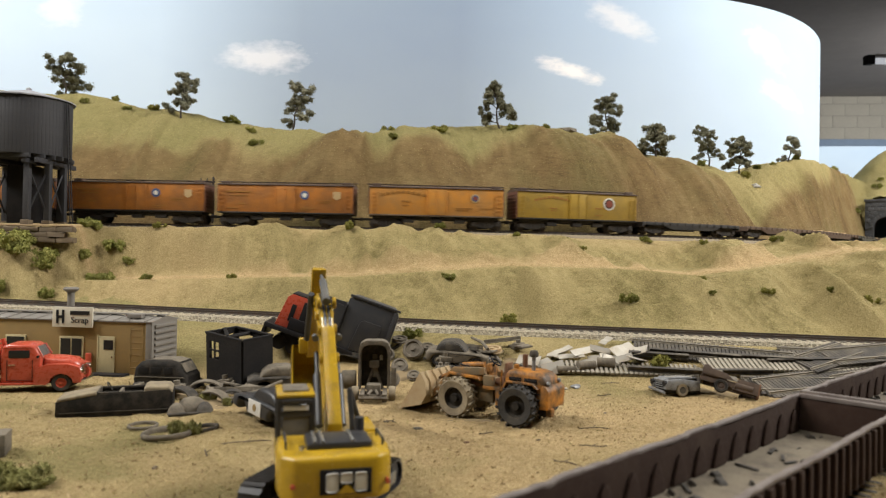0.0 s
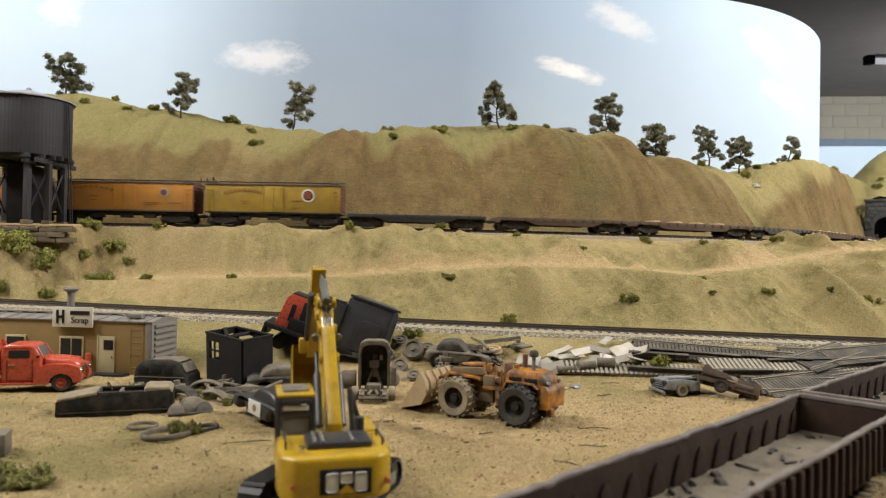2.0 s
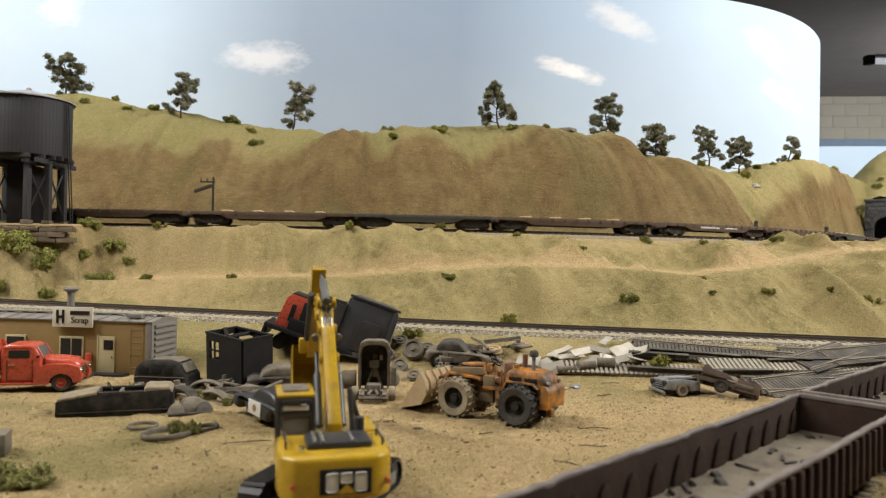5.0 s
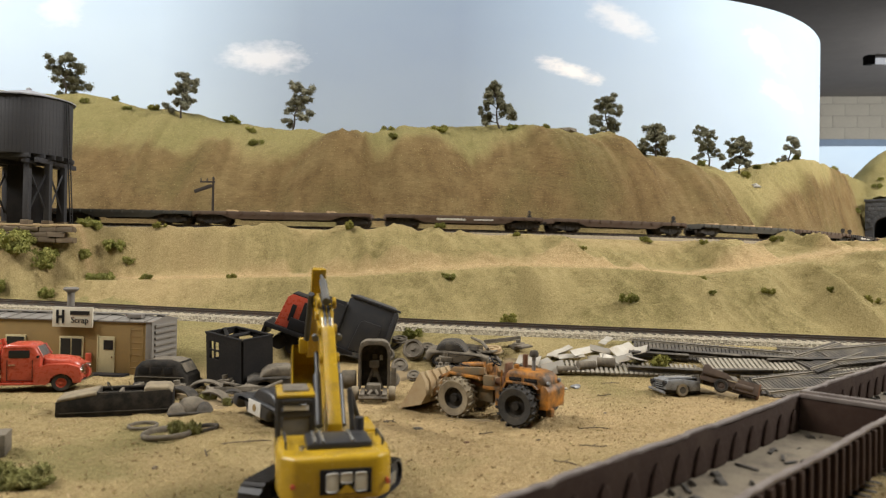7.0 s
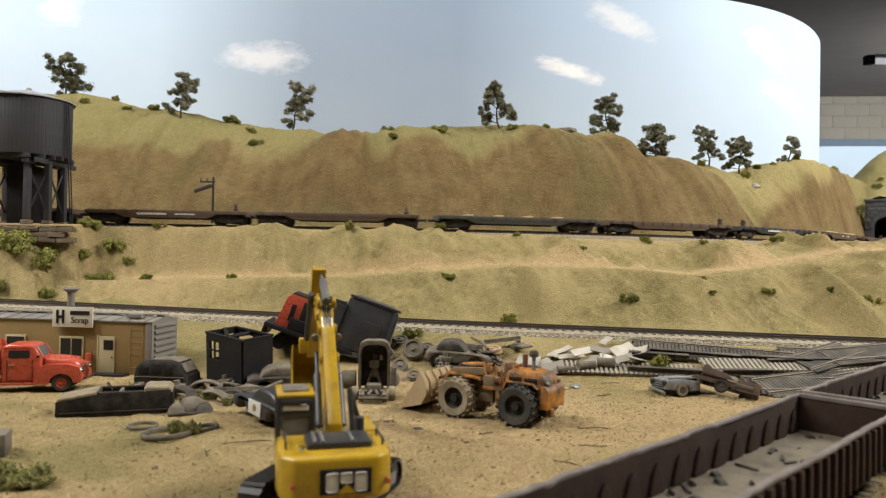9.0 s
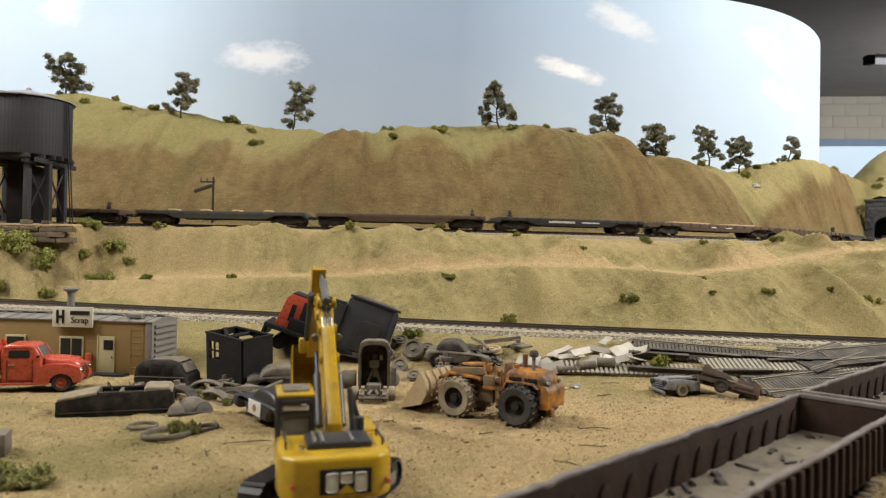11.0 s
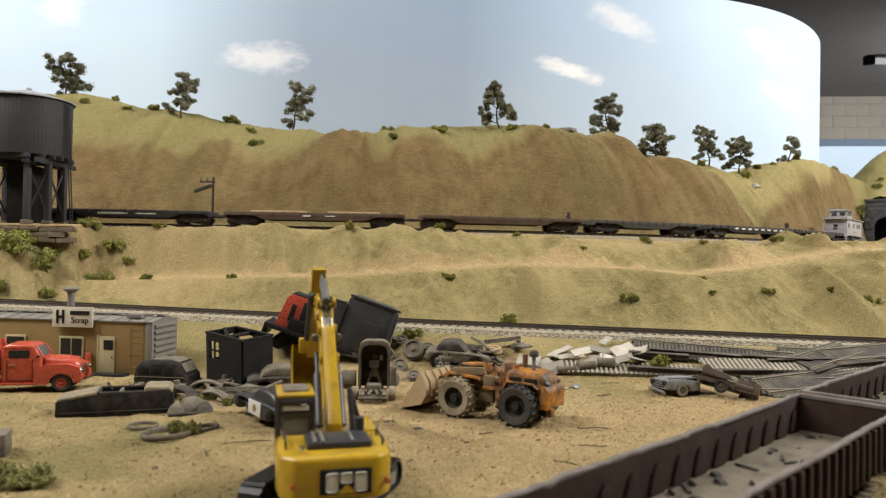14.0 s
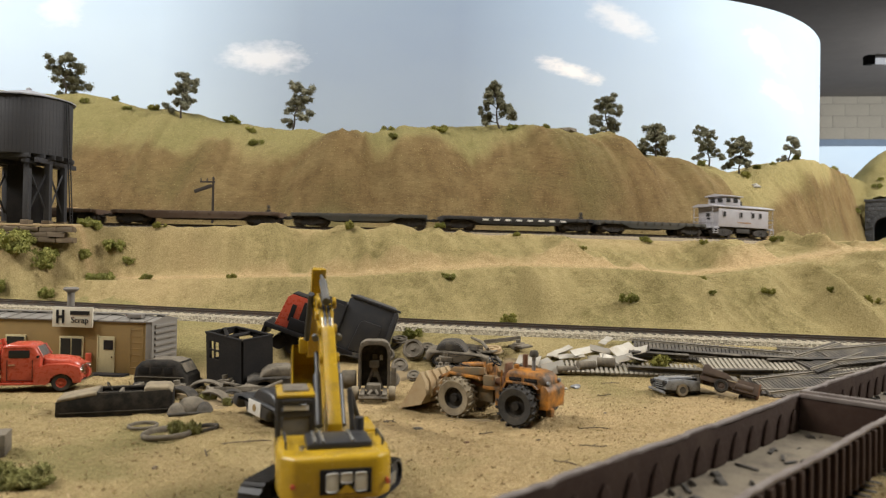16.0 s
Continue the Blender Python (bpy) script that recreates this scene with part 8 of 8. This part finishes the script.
    for s in (-1, 1):
        part("step_ladder", block(-0.0060, -0.0035, s * 0.0085, s * 0.0098, 0.0065, 0.0160, 0.0003), M_LOADER, top)
        part("front_mudguard", extrude([(0.0050, 0.0195), (0.0060, 0.0215), (0.0240, 0.0225), (0.0262, 0.0195), (0.0250, 0.0195), (0.0235, 0.0212), (0.0068, 0.0202)], s * 0.0060, s * 0.0105, 0.0003), M_LOADER, top)
        arm = extrude([(0.0030, 0.0225), (0.0045, 0.0262), (0.0230, 0.0248), (0.0330, 0.0140), (0.0395, 0.0075), (0.0370, 0.0055), (0.0300, 0.0110), (0.0215, 0.0205)], s * 0.0058, s * 0.0080, 0.0005)
        part("lift_arm", arm, M_LOADGRIME, top, "grimy rust-brown lift arm")
        bm = rod((0.0010, s * 0.0040, 0.0150), (0.0140, s * 0.0048, 0.0180), 0.0015, segs=12)
        rod((0.0140, s * 0.0048, 0.0180), (0.0230, s * 0.0055, 0.0200), 0.0008, segs=10, bm=bm)
        part("lift_cylinder", bm, M_RUST, top)
    bm = rod((0.0080, 0, 0.0265), (0.0210, 0, 0.0250), 0.0016, segs=12)
    rod((0.0210, 0, 0.0250), (0.0360, 0, 0.0165), 0.0009, segs=10, bm=bm)
    part("tilt_cylinder", bm, M_LOADER, top)
    out = [(0.0385, 0.0040), (0.0350, 0.0095), (0.0358, 0.0160), (0.0392, 0.0212)]
    inn = [(0.0400, 0.0055), (0.0364, 0.0098), (0.0370, 0.0156), (0.0400, 0.0204)]
    bk = bmesh.new()
    full_o = [(0.0520, 0.0006)] + out
    full_i = [(0.0520, 0.0014)] + inn
    W = 0.0145
    rings = [[bk.verts.new((x, y, z)) for x, z in pr] for pr in (full_o, full_i) for y in (-W, W)]
    for i in range(4):
        for a, b in ((0, 1), (2, 3), (0, 2), (1, 3)):
            bk.faces.new((rings[a][i], rings[a][i + 1], rings[b][i + 1], rings[b][i]))
    for i in (0, 4):
        bk.faces.new((rings[0][i], rings[1][i], rings[3][i], rings[2][i]))
    bmesh.ops.recalc_face_normals(bk, faces=bk.faces[:])
    bucket = part("bucket", bk, M_SANDED, top, "dust-caked loader bucket")
    for s in (-1, 1):
        part("bucket_cheek", extrude(full_o, s * W - 0.0004, s * W + 0.0004), M_SANDED, bucket)
    part("bucket_edge", block(0.0500, 0.0530, -W - 0.0005, W + 0.0005, 0.0002, 0.0012, 0.0002), M_SANDED, bucket)
    for y in (-0.0105, -0.0035, 0.0035, 0.0105):
        part("bucket_rib", extrude([(0.0392, 0.0212), (0.0358, 0.0160), (0.0350, 0.0095), (0.0362, 0.0068), (0.0338, 0.0090), (0.0346, 0.0164), (0.0380, 0.0214)], y - 0.0006, y + 0.0006, 0.0002), M_SANDED, bucket)
    for s in (-1, 1):
        part("hood_panel_seam", block(-0.0280, -0.0085, s * 0.0087, s * 0.0091, 0.0160, 0.0165, 0.0001), M_BLACKISH, top)
        part("tail_lamp", rod((-0.0305, s * 0.0066, 0.0215), (-0.0318, s * 0.0066, 0.0215), 0.0011, segs=10), M_SILVERGREY, top)
        part("grab_rail", rod((-0.0062, s * 0.0092, 0.0172), (-0.0066, s * 0.0090, 0.0262), 0.0005, segs=6), M_LOADER, top)
        part("rear_mudguard", extrude([(-0.0075, 0.0165), (-0.0100, 0.0215), (-0.0250, 0.0215), (-0.0275, 0.0190), (-0.0262, 0.0190), (-0.0245, 0.0206), (-0.0106, 0.0206), (-0.0085, 0.0162)], s * 0.0085, s * 0.0118, 0.0003), M_LOADER, top)
        part("valve_box", block(-0.0015, 0.0040, s * 0.0060, s * 0.0092, 0.0172, 0.0225, 0.0005), M_LOADGRIME, top)
        for k in range(2):
            part("hose", rod((0.0060 + k * 0.002, s * 0.0045, 0.0240), (0.0200 + k * 0.003, s * 0.0052, 0.0262 - k * 0.0012), 0.0005, segs=6), M_BLACKISH, top)
    part("exhaust_pipe", rod((-0.0140, -0.003, 0.0265), (-0.0140, -0.003, 0.0335), 0.0013, 0.0015, 12), M_RUST, top, "rusty exhaust stack")
    part("air_cleaner", rod((-0.0215, 0.003, 0.0260), (-0.0215, 0.003, 0.0340), 0.0010, segs=12), M_SILVERGREY, top)
    part("pre_cleaner", lathe([(0.0, 0.036), (0.0022, 0.0362), (0.0024, 0.0376), (0.0018, 0.0392), (0.0, 0.0396)], 16, None, Matrix.Translation((-0.0215, 0.003, -0.0025))), M_DARKHULK, top)
    part("beacon", lathe([(0.0, 0.030), (0.0014, 0.030), (0.0014, 0.0325), (0.0, 0.0330)], 12, None, Matrix.Translation((-0.0125, 0.004, -0.0035))), M_LOADER, top)


loader()


def scrap_sheets():
    rng = random.Random(31)
    spots = [(0.070, 0.478, 30), (0.080, 0.484, -20), (0.090, 0.482, 5), (0.098, 0.486, 40), (0.106, 0.482, -35), (0.116, 0.480, 15), (0.124, 0.478, -10), (0.134, 0.477, 60), (0.084, 0.492, 20), (0.112, 0.492, -15), (0.128, 0.489, 35), (0.137, 0.486, -30), (0.100, 0.476, -5), (0.076, 0.470, 10), (0.060, 0.478, -25), (0.118, 0.500, 50)]
    for k, (x, y, a) in enumerate(spots):
        L, W = rng.uniform(0.006, 0.0105), rng.uniform(0.0025, 0.0055)
        b = rng.uniform(0.0002, 0.0009)
        bm = extrude([(-L, 0), (-L, 0.0004), (-L * 0.3, 0.0004 + b), (L * 0.3, 0.0004 + b * 0.6), (L, 0.0004 + b * 1.6), (L, b * 1.6), (L * 0.3, b * 0.6), (-L * 0.3, b)], -W, W)
        ob = tagged(part("scrap_sheet", bm, M_SHEET, smooth=None), "bent pale sheet metal on the scrap pile", "sheet metal", "sheets on the scrap pile")
        ob.matrix_world = pose(x, y, ground_z(x, y) + 0.001 + 0.0011 * (k % 4), rng.uniform(4, 40), rng.uniform(-18, 18), a)
    for x, y, r, a in ((0.098, 0.470, 0.0034, 12), (0.112, 0.472, 0.0036, -14), (0.084, 0.468, 0.0025, 5)):
        ob = tagged(part("scrap_drum", lathe([(0, -0.006), (r, -0.006), (r, -0.0055), (r * 0.94, -0.005), (r * 0.94, 0.005), (r, 0.0055), (r, 0.006), (0, 0.006)], 18, None, Matrix.Rotation(radians(90), 4, "Y")), M_DUSTY), "grey oil drum lying on the scrap pile", "drum", "drums on the scrap pile")
        ob.matrix_world = pose(x, y, ground_z(x, y) + r + 0.001, 0, 0, a)


scrap_sheets()


def track_panel(m, length, tie_mat, label, lean_rails=True):
    top = thing("track_panel", m, label, "track panel", "scrap track panels")
    if lean_rails:
        for s in (-1, 1):
            bm = block(-length / 2, length / 2, s * 0.0082 - 0.0003, s * 0.0082 + 0.0003, 0.0016, 0.0030, 0.0001)
            block(-length / 2, length / 2, s * 0.0082 - 0.0009, s * 0.0082 + 0.0009, 0.0015, 0.0019, 0, bm)
            part("rail", bm, M_TIEGREY, top)
    bm = bmesh.new()
    pitch, tw, hw = (0.0026, 0.0010, 0.0125) if lean_rails else (0.0032, 0.0009, 0.0075)
    n = int(length / pitch)
    for k in range(n):
        x = -length / 2 + 0.002 + k * pitch
        block(x - tw, x + tw, -hw, hw, 0.0, 0.0016, 0, bm)
    for y in (-0.0082, 0.0082) if lean_rails else (-0.0045, 0.0045):
        block(-length / 2, length / 2, y - 0.0012, y + 0.0012, 0.0, 0.0008, 0, bm)
    tagged(part("tie_strip", bm, tie_mat, top), kind="stuff")
    return top


def on_bank(x, y, rz, up=0.0):
    """A pose that lies on the bank's slope."""
    d = 0.012
    gx = (ground_z(x + d, y) - ground_z(x - d, y)) / (2 * d)
    gy = (ground_z(x, y + d) - ground_z(x, y - d)) / (2 * d)
    n = Vector((-gx, -gy, 1)).normalized()
    return Matrix.Translation((x, y, ground_z(x, y) + up)) @ n.to_track_quat("Z", "Y").to_matrix().to_4x4() @ Matrix.Rotation(radians(rz), 4, "Z")


for x, y, rz, L, up, mt in ((0.128, 0.4700, -1.5, 0.095, 0.001, M_TIEGREY), (0.232, 0.4665, 1.0, 0.115, 0.0025, M_TIEGREY), (0.330, 0.470, 3.0, 0.085, 0.003, M_TIEGREY),
                           (0.190, 0.4855, -8, 0.110, 0.001, M_PANEL), (0.285, 0.4765, -3, 0.100, 0.001, M_PANEL), (0.300, 0.478, 14, 0.080, 0.004, M_PANEL),
                           (0.262, 0.474, 30, 0.050, 0.0035, M_PANEL), (0.245, 0.449, 14, 0.090, 0.002, M_PANEL), (0.300, 0.452, 22, 0.095, 0.004, M_PANEL), (0.225, 0.444, 2, 0.060, 0.001, M_PANEL)):
    track_panel(on_bank(x, y, rz, up), L, mt, "dusty grey tie strip of scrap track" if mt is M_TIEGREY else "dark scrap track panel stacked on the bank", mt is M_PANEL)

for k, (x, y, L, rz) in enumerate(((0.175, 0.481, 0.03, -6), (0.150, 0.4815, 0.02, -4), (0.205, 0.476, 0.045, -3), (0.26, 0.470, 0.04, 6), (0.155, 0.462, 0.03, -2), (0.19, 0.459, 0.028, 5))):
    bm = block(-L, L, -0.0012, 0.0012, 0.0, 0.0004, 0.0001)
    block(-L, L, -0.0003, 0.0003, 0.0004, 0.0030, 0, bm)
    block(-L, L, -0.0012, 0.0012, 0.0030, 0.0034, 0.0001, bm)
    tagged(part("scrap_girder", bm, M_PANEL), "long dark steel beam beside the track panels", "steel beam", "scrap beams").matrix_world = on_bank(x, y, rz, 0.003)


# ---- gondola cars at the edge of the yard ----
GON_DIR = 44.4


def dented_rail(half, y0, y1, z0, z1, seed):
    """A long square rail with knocks in it, ends rounded off."""
    bm, rings, n = bmesh.new(), [], 90
    y0, y1 = min(y0, y1), max(y0, y1)
    c = 0.0004
    for k in range(n + 1):
        x = -half + 2 * half * k / n
        dy = 0.0007 * noise.noise(Vector((x * 45, seed * 3.1, 0))) + 0.0005 * noise.noise(Vector((x * 160, seed, 4)))
        dz = 0.0003 * noise.noise(Vector((x * 70, seed * 5.3, 9))) - 0.0007 * max(0.0, noise.noise(Vector((x * 230, seed, 2))))
        rings.append([bm.verts.new((x, y + dy, z + dz)) for y, z in ((y0 + c, z0), (y1 - c, z0), (y1, z0 + c), (y1, z1 - c), (y1 - c, z1), (y0 + c, z1), (y0, z1 - c), (y0, z0 + c))])
    for a, b in zip(rings, rings[1:]):
        for k in range(8):
            bm.faces.new((a[k], b[k], b[(k + 1) % 8], a[(k + 1) % 8]))
    bm.faces.new(rings[0])
    bm.faces.new(rings[-1][::-1])
    bmesh.ops.recalc_face_normals(bm, faces=bm.faces[:])
    return bm


def gondola(m):
    car = thing("gondola_car", m, "empty brown gondola car with a dusty littered floor", "freight car", "gondola cars")
    L, W, z0, z1, t = 0.0985, 0.0183, 0.0085, 0.0250, 0.0008
    part("floor", block(-L, L, -W, W, z0 + 0.0008, 0.0112, 0.0002), M_GRAVEL, car, "dusty grey-brown floor")
    for s in (-1, 1):
        part("side_wall", block(-L, L, s * (W - t), s * W, z0, z1, 0.0002), M_GONDOLA, car)
        part("end_wall", block(s * (L - t), s * L, -W, W, z0, z1, 0.0002), M_GONDOLA, car)
        part("top_rail", dented_rail(L + 0.001, s * (W - 0.0010), s * (W + 0.0009), z1 - 0.0006, z1 + 0.0010, 3 + s), M_GONRIM, car, "worn and dented pale-edged top rail")
        part("end_rail", block(s * (L - 0.0013), s * (L + 0.0012), -W + 0.0010, W - 0.0010, z1 - 0.0006, z1 + 0.0011, 0.0004), M_GONRIM, car)
        rib = None
        for k in range(28):
            x = -L + 0.004 + k * (2 * L - 0.008) / 27
            mm = Matrix.Translation((x, s * W, 0))
            if rib is None:
                ob = part("side_rib", extrude([(-0.0011, z0), (-0.0011, z1 - 0.0008), (0.0011, z1 - 0.0008), (0.0011, z0)], 0 if s > 0 else -0.0015, 0.0015 if s > 0 else 0, 0.0004), M_GONDOLA, car)
                rib, ob.matrix_local = ob.data, mm
            else:
                shared("side_rib", rib, car, mm)
        post = None
        for k in range(14):
            x = -L + 0.008 + k * (2 * L - 0.016) / 13
            mm = Matrix.Translation((x, s * (W - t), 0))
            if post is None:
                ob = part("inner_bracket", extrude([(-0.0046, 0.0112), (-0.0040, 0.0138), (-0.0018, 0.0190), (0.0, 0.0206), (0.0018, 0.0190), (0.0040, 0.0138), (0.0046, 0.0112)], 0 if s < 0 else -0.0011, 0.0011 if s < 0 else 0, 0.0006, cap=True), M_GONDOLA, car)
                post, ob.matrix_local = ob.data, mm
            else:
                shared("inner_bracket", post, car, mm)
        for k in range(4):
            part("end_rib", block(s * L, s * (L + 0.0012), -W + 0.002, W - 0.002, z0 + 0.001 + k * 0.004, z0 + 0.0028 + k * 0.004, 0.0004), M_GONDOLA, car)
    part("centre_sill", block(-L + 0.01, L - 0.01, -0.005, 0.005, 0.0070, 0.0093, 0.0003), M_UNDER, car)
    rng = random.Random(17)
    for k in range(44):
        x, y, q = rng.uniform(-L + 0.01, L - 0.01), rng.uniform(-W + 0.004, W - 0.004), rng.uniform(0.0012, 0.005)
        if k % 2:
            bm = block(-q, q, -0.0006, 0.0006, 0, 0.0007, 0.0001)
        else:
            bm = extrude([(-q * 0.5, 0), (-q * 0.3, 0.001), (q * 0.2, 0.0016), (q * 0.5, 0.0004), (q * 0.5, 0)], -0.0012, 0.0014, 0.0003)
        ob = part("floor_litter", bm, M_DARKHULK, car)
        ob.matrix_local = pose(x, y, 0.0112, 0, 0, rng.uniform(0, 180))
    add_trucks(car, L - 0.020)
    return car


g_dir = Vector((math.cos(radians(GON_DIR)), math.sin(radians(GON_DIR))))
G0 = Vector((0.0909, 0.2076))
first_gondola = gondola(pose(G0.x, G0.y, 0.0030, 0, 0, GON_DIR))
copy_thing(first_gondola, pose(G0.x + g_dir.x * 0.2055, G0.y + g_dir.y * 0.2055, 0.0030, 0, 0, GON_DIR - 0.6))


def siding_line(s, v):
    p = G0 + g_dir * s + Vector((-g_dir.y, g_dir.x)) * v
    return p, 0.0030


lay_track("siding_track", siding_line, -0.16, 0.30, "weathered siding track under the gondola cars")


# ---- small things on the dirt ----
def twig(x, y, L, rz, mat=None):
    rng = random.Random(int(x * 9000) + 77)
    bm, p = bmesh.new(), Vector((-L / 2, 0, 0.0006))
    for k in range(4):
        q = p + Vector((L / 4, rng.uniform(-0.15, 0.15) * L, rng.uniform(-0.0003, 0.0006)))
        rod(p, q, 0.00032, 0.00026, 5, bm)
        if k == 1:
            rod(q, q + Vector((L * 0.12, L * 0.16, 0.0008)), 0.0002, 0.00015, 5, bm)
        p = q
    ob = tagged(part("twig", bm, mat or M_MUD), "thin brown dry twig lying on the dirt", "twig", "twigs on the dirt")
    ob.matrix_world = pose(x, y, ground_z(x, y), 0, 0, rz)


for x, y, L, rz in ((-0.083, 0.300, 0.020, 18), (-0.094, 0.288, 0.010, -40), (-0.0246, 0.3423, 0.008, -60), (0.110, 0.453, 0.010, 0), (0.051, 0.2815, 0.010, -25), (0.067, 0.305, 0.012, -30), (0.0216, 0.326, 0.007, 10), (0.075, 0.34, 0.014, -3), (0.10, 0.425, 0.008, -12), (-0.30, 0.30, 0.01, 20), (-0.20, 0.735, 0.03, 6)):
    twig(x, y, L, rz)


def flat_stone(x, y, w, mat, label):
    bm = bmesh.new()
    bmesh.ops.create_icosphere(bm, subdivisions=2, radius=1)
    for v in bm.verts:
        v.co *= 0.85 + 0.4 * noise.noise(v.co * 1.5 + Vector((x * 90, y * 70, 0)))
    bm.transform(Matrix.Diagonal((w / 2, w / 3, w / 7, 1)))
    tagged(part("flat_stone", bm, mat), label, "stone", "stones on the dirt").matrix_world = pose(x, y, ground_z(x, y) + 0.0002, 0, 0, x * 700)


for x, y, w, mt in ((-0.0103, 0.3314, 0.006, M_DUSTY), (-0.0265, 0.344, 0.004, M_MUD), (0.0865, 0.447, 0.010, M_SILVERGREY), (0.079, 0.443, 0.006, M_SHEET), (0.012, 0.312, 0.004, M_RUST), (0.06, 0.40, 0.004, M_MUD), (0.045, 0.318, 0.003, M_MUD), (-0.11, 0.27, 0.004, M_MUD), (0.09, 0.38, 0.003, M_DUSTY)):
    flat_stone(x, y, w, mt, "small flat stone half sunk in the dirt")
bm = block(-0.008, 0.008, -0.006, 0.006, 0.0, 0.009, 0.0006)
tagged(part("concrete_footing", bm, M_DUSTY), "weathered grey concrete block at the yard's edge", "concrete block").matrix_world = pose(-0.184, 0.283, -0.0005, 0, 0, 20)


def tube_build(t, b):
    b.inputs["Base Color"].default_value = (0.8, 0.8, 0.8, 1)
    b.inputs["Emission Color"].default_value = (0.9, 0.93, 1.0, 1)
    b.inputs["Emission Strength"].default_value = 0.45


M_TUBE = material("fluorescent_tube", tube_build)


def tube_fixture():
    """Bare fluorescent batten under the dim ceiling."""
    top = thing("batten_light", pose(3.645, 6.0, 1.845, 0, 0, 4), "faintly lit white fluorescent tube on a dark batten", "ceiling light")
    part("tube", rod((0.05, 0, 0), (1.25, 0, 0), 0.026, segs=16), M_TUBE, top, "pale glowing fluorescent tube")
    for x in (0.0, 1.25):
        part("end_cap", block(x - 0.02, x + 0.05, -0.035, 0.035, -0.035, 0.045, 0.01), M_BLACKISH, top, "dark tube holder")
    part("batten", block(0.06, 1.25, -0.03, 0.03, 0.03, 0.055, 0.005), M_CEIL, top)
    for x in (0.2, 1.1):
        part("drop_rod", rod((x, 0, 0.05), (x, 0, 1.13), 0.006), M_CEIL, top)


tube_fixture()


def motions():
    """The train runs along the upper line towards smaller s."""
    times = [0.25 * k for k in range(65)]
    for car, a, b in CONSIST:
        rows = []
        for t in times:
            s = (a + b) / 2 - float(np.interp(t, [p[0] for p in TRAVEL], [p[1] for p in TRAVEL]))
            half = (b - a) / 2 - 0.022
            p, q = upper_at(s - half)[0], upper_at(s + half)[0]
            mid, d = (p + q) / 2, q - p
            rows.append((t, pose(mid.x, mid.y, RAIL_Z, 0, 0, math.degrees(math.atan2(d.y, d.x)))))
        walk(car, rows)


motions()
